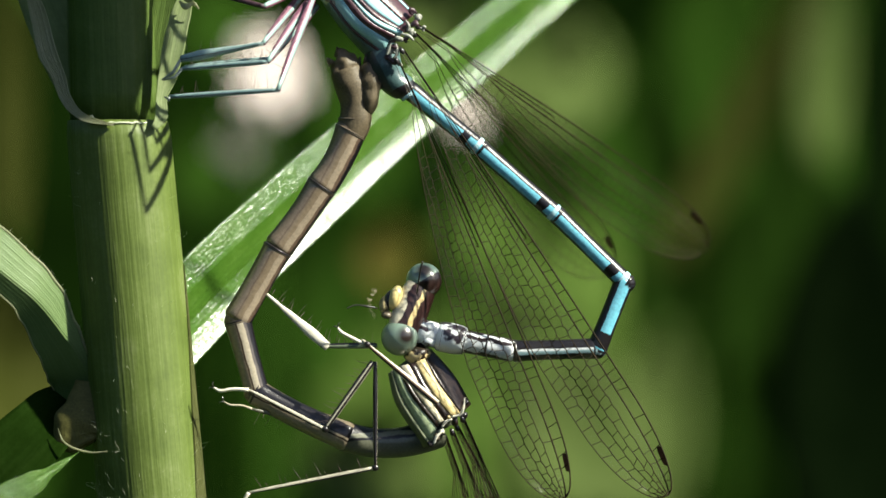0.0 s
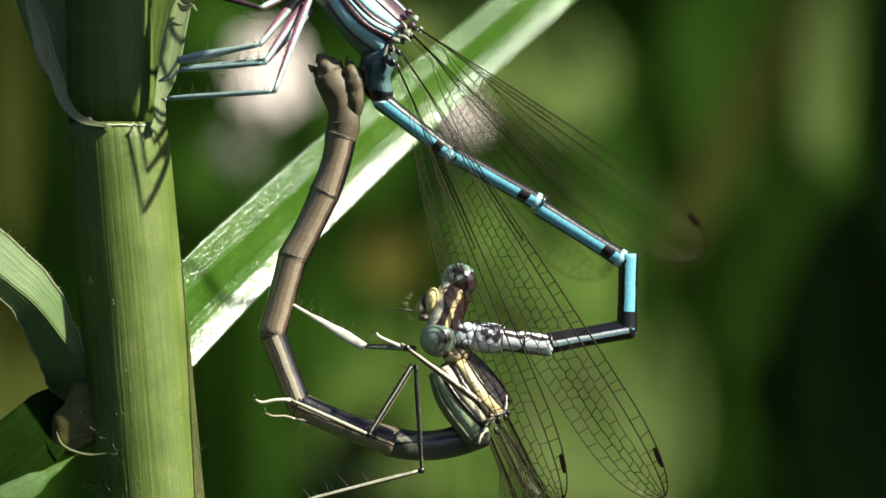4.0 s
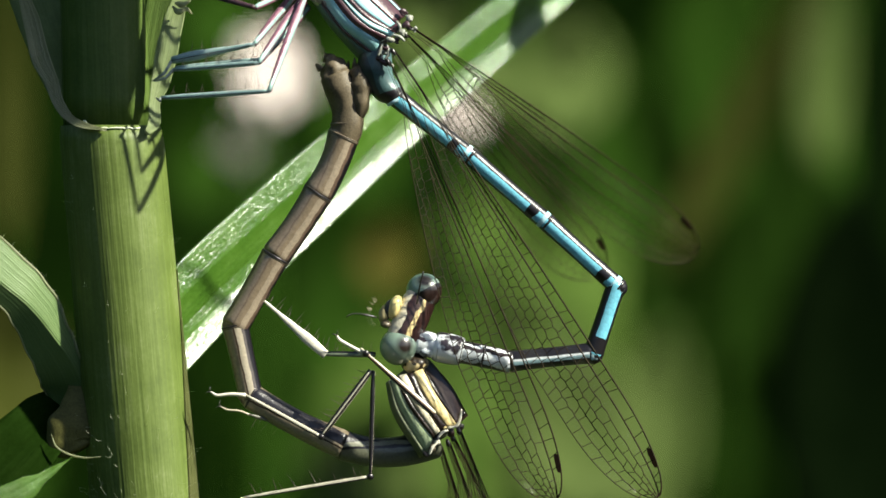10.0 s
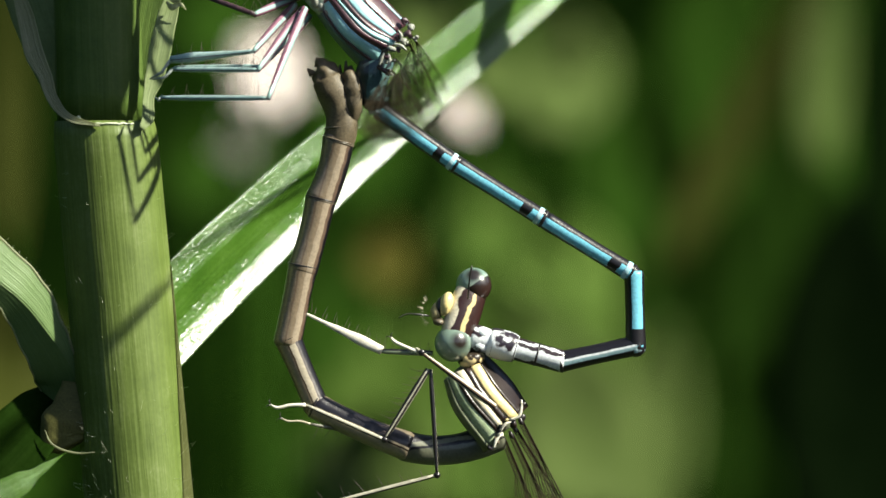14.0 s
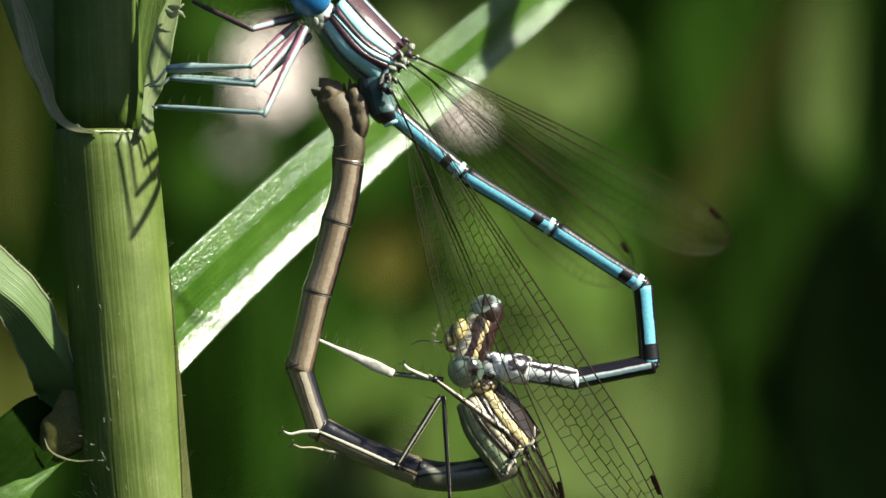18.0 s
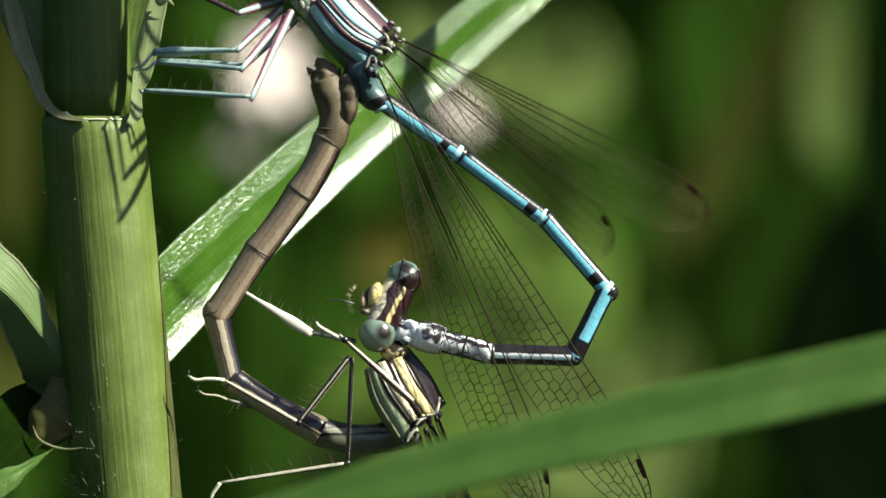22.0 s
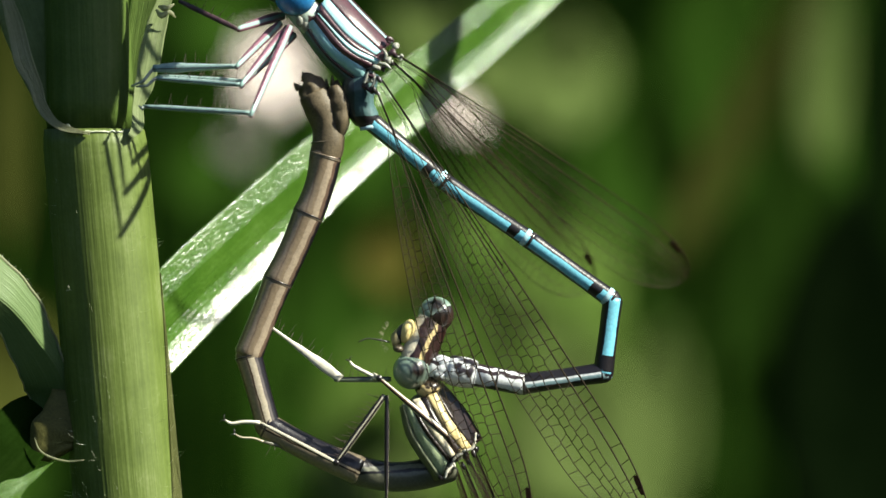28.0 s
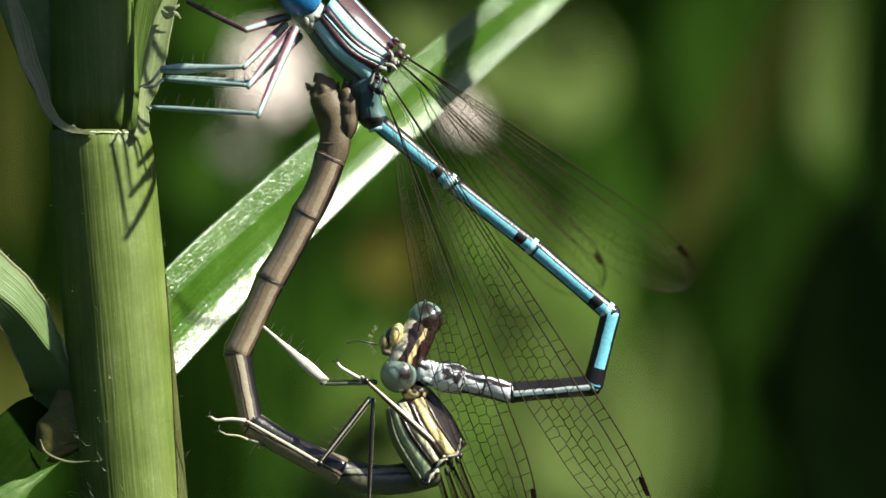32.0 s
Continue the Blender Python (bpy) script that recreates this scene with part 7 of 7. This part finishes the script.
    walk(female_s7, [(0, k(-4.86, 10.06, 62.4)), (0.5, k(-6.25, 10.23, 62.5)), (1, k(-5.64, 10.23, 65.1)), (1.5, k(-4.76, 10.03, 73.5)), (2, k(-5.89, 10.02, 68.4)), (2.5, k(-7.38, 10.48, 68)), (3, k(-7.49, 10.39, 71.7)), (3.5, k(-6.23, 10, 71)), (5.5, k(-6.75, 10.49, 70.4)), (6, k(-8.04, 10.71, 66.7)), (6.5, k(-8.07, 10.61, 66.1)), (7, k(-7.02, 10.56, 66.6)), (7.5, k(-5.92, 10.45, 68.9)), (8, k(-5.42, 10.3, 67.1)), (8.5, k(-5.18, 10.28, 66.3)), (9, k(-4.97, 10.04, 71.2)), (9.5, k(-5.3, 10.12, 71.4)), (10, k(-5.18, 10.08, 67.8)), (10.5, k(-4.94, 10.12, 64)), (11, k(-5.24, 9.98, 69.6)), (11.5, k(-4.9, 9.77, 74.5)), (12, k(-4.89, 9.78, 74.5)), (12.5, k(-5.21, 9.97, 73.9)), (13, k(-6.09, 10.12, 73.5)), (13.5, k(-6.95, 10.24, 70.8)), (14, k(-7.1, 10.06, 70.1)), (14.5, k(-7.32, 10.19, 84.5)), (16.5, k(-6.05, 10.01, 71.5)), (17, k(-7.77, 10.36, 73.1)), (17.5, k(-8.29, 10.51, 74.8)), (18, k(-6.95, 10.26, 76.3)), (18.5, k(-6.54, 10.14, 75.9)), (19, k(-5.91, 9.85, 71.2)), (19.5, k(-5.64, 9.79, 70.1)), (20, k(-5.31, 9.69, 74)), (20.5, k(-7.11, 10.27, 72)), (21, k(-6.07, 9.93, 73.4)), (21.5, k(-5.63, 9.61, 73.2)), (22, k(-5.17, 9.31, 64.3)), (22.5, k(-7.03, 9.92, 69.6)), (23, k(-6.27, 9.77, 75.8)), (23.5, k(-6.43, 9.96, 75)), (24, k(-8.24, 9.04, 62.9)), (24.5, k(-7.83, 10.06, 70.4)), (25, k(-7.98, 10.22, 73.7)), (25.5, k(-6.65, 10.41, 71.2)), (27.5, k(-6.83, 10.38, 73)), (28, k(-6.19, 10.24, 73.9)), (28.5, k(-5.59, 10.12, 73.5)), (29, k(-5.45, 10.08, 67.6)), (29.5, k(-6.28, 10.4, 72.9)), (30, k(-6.62, 10.5, 74.3)), (30.5, k(-7.88, 10.67, 74.3)), (31, k(-7.27, 10.55, 72.8)), (31.5, k(-6.46, 10.41, 72.9)), (32, k(-5.95, 10.28, 69.5))])
    walk(female_s8, [(0, k(-3.46, 12.66, 98.6)), (0.5, k(-4.85, 12.75, 97.8)), (1, k(-4.37, 12.88, 99.3)), (1.5, k(-3.88, 12.82, 105.7)), (2, k(-4.76, 12.7, 101.3)), (2.5, k(-6.23, 13.13, 100.8)), (3, k(-6.56, 13.3, 98.9)), (3.5, k(-5.24, 12.77, 102.4)), (5.5, k(-5.74, 13.31, 100.5)), (6, k(-6.86, 13.47, 99.1)), (6.5, k(-6.84, 13.29, 99.4)), (7, k(-5.84, 13.36, 99.9)), (7.5, k(-4.85, 13.31, 102.1)), (8, k(-4.26, 13.07, 101.2)), (8.5, k(-3.97, 13.02, 101.6)), (9, k(-4, 12.84, 104.5)), (9.5, k(-4.33, 12.91, 104.3)), (10, k(-4.04, 12.82, 103.3)), (10.5, k(-3.61, 12.78, 101.9)), (11, k(-4.18, 12.72, 104.6)), (11.5, k(-4.04, 12.49, 109.6)), (12, k(-4.03, 12.5, 109.1)), (12.5, k(-4.36, 12.81, 107.1)), (13, k(-5.23, 12.96, 104.5)), (13.5, k(-5.96, 13.05, 101.2)), (14, k(-6.08, 12.87, 100.7)), (14.5, k(-7.07, 13.34, 103.5)), (16.5, k(-5.11, 12.93, 99.6)), (17, k(-6.92, 13.32, 99.1)), (17.5, k(-7.51, 13.49, 100.2)), (18, k(-6.27, 13.28, 104.6)), (18.5, k(-5.84, 13.16, 102.3)), (19, k(-4.95, 12.7, 100)), (19.5, k(-4.63, 12.67, 98.9)), (20, k(-4.48, 12.61, 102.1)), (20.5, k(-6.19, 13.17, 99.8)), (21, k(-5.22, 12.83, 103.4)), (21.5, k(-4.74, 12.42, 105.9)), (22, k(-3.85, 11.89, 99.4)), (22.5, k(-5.97, 12.66, 101.1)), (23, k(-5.51, 12.61, 105)), (23.5, k(-5.64, 12.83, 104.2)), (24, k(-6.84, 11.45, 98)), (24.5, k(-6.83, 12.95, 97)), (25, k(-7.14, 13.1, 99.7)), (25.5, k(-5.69, 13.28, 102.6)), (27.5, k(-5.96, 13.33, 102.3)), (28, k(-5.37, 13.16, 104.9)), (28.5, k(-4.74, 13.01, 105.3)), (29, k(-4.3, 12.83, 100)), (29.5, k(-5.42, 13.31, 103.5)), (30, k(-5.82, 13.44, 102.3)), (30.5, k(-7.1, 13.69, 101.3)), (31, k(-6.41, 13.5, 102.9)), (31.5, k(-5.59, 13.33, 104.8)), (32, k(-4.9, 13.11, 101.9))])
    walk(grip_tibia, [(0, k(-4.57, 2.08, 139)), (0.5, k(-4.81, 2.24, 143.6)), (1, k(-4.69, 2.14, 139.4)), (1.5, k(-4.58, 2.07, 138.2)), (2, k(-4.51, 2.46, 145.9)), (2.5, k(-4.82, 2.41, 147.9)), (3, k(-5.05, 2.31, 144.4)), (3.5, k(-4.67, 2.32, 145.1)), (5.5, k(-4.69, 2.53, 147.4)), (6, k(-4.97, 2.39, 147.4)), (6.5, k(-4.9, 2.47, 148.5)), (7, k(-4.82, 2.26, 144.8)), (7.5, k(-4.79, 2.11, 142)), (8, k(-4.78, 2.13, 142.4)), (8.5, k(-4.75, 2.07, 141)), (9, k(-4.62, 2.04, 138.8)), (9.5, k(-4.59, 2.11, 140.9)), (10, k(-4.6, 2.08, 140.3)), (10.5, k(-4.68, 2.1, 140.6)), (11, k(-4.65, 2.12, 140.9)), (11.5, k(-4.53, 2.21, 141.5)), (12, k(-4.47, 2.2, 141.5)), (12.5, k(-4.55, 2.11, 141.4)), (13, k(-4.6, 2.31, 145.4)), (13.5, k(-4.65, 2.47, 149.4)), (14, k(-4.54, 2.43, 150.6)), (14.5, k(-4.22, 2.65, 156.6)), (16.5, k(-4.51, 2.7, 152.3)), (17, k(-4.69, 2.34, 150.9)), (17.5, k(-4.85, 2.38, 151.1)), (18, k(-4.61, 2.58, 152)), (18.5, k(-4.57, 2.81, 154.2)), (19, k(-4.39, 2.79, 154)), (19.5, k(-4.36, 2.66, 152.3)), (20, k(-4.39, 2.47, 149.2)), (20.5, k(-4.64, 2.42, 150.9)), (21, k(-4.46, 2.47, 149.5)), (21.5, k(-4.28, 2.45, 150.3)), (22, k(-4.26, 2.43, 150.2)), (22.5, k(-4.54, 2.55, 152.3)), (23, k(-4.36, 2.54, 151.3)), (23.5, k(-4.28, 2.68, 151.9)), (24, k(-4.8, 2.54, 160.4)), (24.5, k(-4.74, 2.21, 147.3)), (25, k(-4.84, 2.11, 146.8)), (25.5, k(-4.64, 1.98, 142.2)), (27.5, k(-4.65, 2.1, 144.5)), (28, k(-4.52, 2.16, 143.7)), (28.5, k(-4.51, 2.04, 141.4)), (29, k(-4.55, 2.04, 140.6)), (29.5, k(-4.56, 2.11, 142.8)), (30, k(-4.62, 2.25, 144.3)), (30.5, k(-4.81, 2.2, 145.6)), (31, k(-4.74, 2.17, 144.6)), (31.5, k(-4.57, 2.14, 143.4)), (32, k(-4.58, 2.03, 141))])
    walk(grip_femur, [(0, k(-2.15, 2.17, -179.7)), (0.5, k(-2.22, 2.17, -181.6)), (1, k(-2.23, 2.17, -181.8)), (1.5, k(-2.19, 2.17, -181.3)), (2, k(-2.19, 2.17, -189.4)), (2.5, k(-2.15, 2.17, -183.4)), (3, k(-2.28, 2.17, -180.8)), (3.5, k(-2.14, 2.17, -183.1)), (5.5, k(-2.18, 2.17, -188.3)), (6, k(-2.18, 2.17, -181.6)), (6.5, k(-2.13, 2.17, -183.2)), (7, k(-2.17, 2.17, -180.3)), (7.5, k(-2.19, 2.16, -177.8)), (8, k(-2.2, 2.17, -178.9)), (8.5, k(-2.2, 2.16, -178.3)), (9, k(-2.18, 2.17, -179.3)), (9.5, k(-2.14, 2.17, -179.7)), (10, k(-2.15, 2.17, -179.4)), (10.5, k(-2.22, 2.17, -180.7)), (11, k(-2.22, 2.17, -181.6)), (11.5, k(-2.18, 2.17, -184.5)), (12, k(-2.14, 2.17, -183.9)), (12.5, k(-2.12, 2.17, -179.8)), (13, k(-2.13, 2.17, -183.9)), (13.5, k(-2.12, 2.16, -186.2)), (14, k(-2.07, 2.16, -185.7)), (14.5, k(-1.91, 2.12, -192.6)), (16.5, k(-2.27, 2.2, -194.6)), (17, k(-2.05, 2.16, -181.4)), (17.5, k(-2.12, 2.17, -181.7)), (18, k(-2.18, 2.17, -190.1)), (18.5, k(-2.3, 2.21, -196)), (19, k(-2.22, 2.19, -196.9)), (19.5, k(-2.19, 2.18, -194.5)), (20, k(-2.19, 2.18, -190.9)), (20.5, k(-2.1, 2.16, -184.8)), (21, k(-2.13, 2.17, -188.8)), (21.5, k(-2.05, 2.15, -189.2)), (22, k(-2.09, 2.16, -189.6)), (22.5, k(-2.1, 2.16, -189.1)), (23, k(-2.08, 2.16, -190.8)), (23.5, k(-2.04, 2.14, -194.1)), (24, k(-2.12, 2.16, -186.8)), (24.5, k(-2.14, 2.17, -179.9)), (25, k(-2.16, 2.17, -176.4)), (25.5, k(-2.06, 2.18, -172.1)), (27.5, k(-2.08, 2.17, -176.2)), (28, k(-2.05, 2.17, -179)), (28.5, k(-2.07, 2.17, -176.8)), (29, k(-2.14, 2.17, -178.8)), (29.5, k(-2.05, 2.17, -177.1)), (30, k(-2.11, 2.17, -181.6)), (30.5, k(-2.08, 2.17, -176.2)), (31, k(-2.09, 2.17, -176.8)), (31.5, k(-2.05, 2.17, -177.6)), (32, k(-2.09, 2.17, -176))])
    # the male's legs follow when he slides down the reed
    for fem, tib, c, kn, ft in legs_of_male:
        rest = [(0, 0, 0, 0, 0), (13.5, 0, 0, 0, 0), (14.0, -0.2, 0.45, -0.1, 0.1), (14.5, -0.6, 1.15, -0.3, 0.6), (16.5, -0.3, 1.0, -0.3, 0.35), (32, -0.1, 0.95, -0.1, 0.3)]
        walk(fem, [(t, bar_pose(c, kn + Vector((kx, 0, kz)))) for t, fx, fz, kx, kz in rest])
        walk(tib, [(t, bar_pose(kn + Vector((kx, 0, kz)), ft + Vector((fx, 0, fz)))) for t, fx, fz, kx, kz in rest])
    # wings: still, a burst of beating near the middle, then still again
    a1, a2, a3, a4 = mg(711, 90, -1.2), mg(702, 108, -1.1), mg(738, 48, 0.6), mg(733, 62, 0.8)
    walk(wing_near_fore, [(0, turned(a1, mg(1209, 866, -1.8))), (13.7, turned(a1, mg(1205, 866, -1.8))), (14, turned(a1, mg(775, 200, -24))),
                          (14.5, turned(a1, mg(760, 260, -24))), (16.5, turned(a1, mg(1210, 864, -1.8))), (32, turned(a1, mg(1205, 866, -1.8)))])
    walk(wing_near_hind, [(0, turned(a2, mg(1022, 868, -2.0))), (13.7, turned(a2, mg(1022, 866, -2.0))), (14, turned(a2, mg(755, 200, -22))), (14.5, turned(a2, mg(735, 260, -22))),
                          (16.5, turned(a2, mg(1026, 868, -2.0))), (25.5, turned(a2, mg(1015, 868, -2.0))), (28, turned(a2, mg(992, 872, -2.0))), (32, turned(a2, mg(990, 872, -2.0)))])
    walk(wing_far_fore, [(0, turned(a3, mg(1258, 405, 17))), (13.7, turned(a3, mg(1245, 425, 17))), (14, turned(a3, mg(800, 170, 25))), (14.5, turned(a3, mg(790, 200, 25))),
                         (16.5, turned(a3, mg(1320, 310, 16.5))), (20, turned(a3, mg(1275, 395, 17))), (24, turned(a3, mg(1280, 260, 17))), (28, turned(a3, mg(1260, 410, 17))), (32, turned(a3, mg(1270, 420, 17)))])
    walk(wing_far_hind, [(0, turned(a4, mg(1090, 445, 17))), (13.7, turned(a4, mg(1090, 450, 17))), (14, turned(a4, mg(785, 190, 22.5))), (14.5, turned(a4, mg(770, 220, 22.5))),
                         (16.5, turned(a4, mg(1130, 420, 17))), (24, turned(a4, mg(1100, 370, 17))), (28, turned(a4, mg(1085, 420, 17))), (32, turned(a4, mg(1095, 420, 17)))])
    # the near blade swings up, and drops away again
    walk(near_blade, [(t, k(9.94, -8.27 - dv * 0.0239, a, 500, -35)) for t, dv, a in (
        (0, 480, 0), (20.5, 300, 2), (21, 130, 1), (21.2, 90, 0.5), (21.5, -4, 0), (22, -54, 0.6), (22.5, 2, 0), (23, 9, 0), (23.3, 200, 1), (23.6, 330, 1), (24.2, 380, 1), (25, 480, 0), (32, 480, 0))])

    # the added overhanging leaf sways, so that its cast shade wanders
    walk(overhang, [(0, k(20.16, 22.42, 0, 500, 22.8)), (7.5, k(18.90, 22.37, 0, 500, 21.8)), (8.5, k(15.15, 21.77, 0, 500, 18.9)), (9, k(14.69, 21.45, 0, 500, 18.6)), (11, k(14.23, 21.29, 0, 500, 18.2)), (13, k(13.16, 21.10, 0, 500, 17.4)), (14, k(13.00, 21.54, 0, 500, 17.2)), (16.5, k(13.31, 20.95, 0, 500, 17.5)), (19, k(13.16, 20.94, 0, 500, 17.4)), (21, k(11.48, 20.58, 0, 500, 16.0)), (22, k(9.08, 19.90, 0, 500, 14.1)), (23, k(8.19, 19.28, 0, 500, 13.4)), (23.5, k(7.89, 19.12, 0, 500, 13.2)), (24, k(9.38, 19.02, 0, 500, 14.4)), (24.5, k(10.28, 19.94, 0, 500, 15.1)), (25, k(12.70, 20.32, 0, 500, 17.0)), (25.5, k(11.48, 20.28, 0, 500, 16.0)), (27.5, k(10.58, 19.35, 0, 500, 15.3)), (28, k(10.28, 19.04, 0, 500, 15.1)), (30, k(10.64, 19.35, 0, 500, 15.4)), (32, k(11.03, 19.67, 0, 500, 15.7))])

motions()
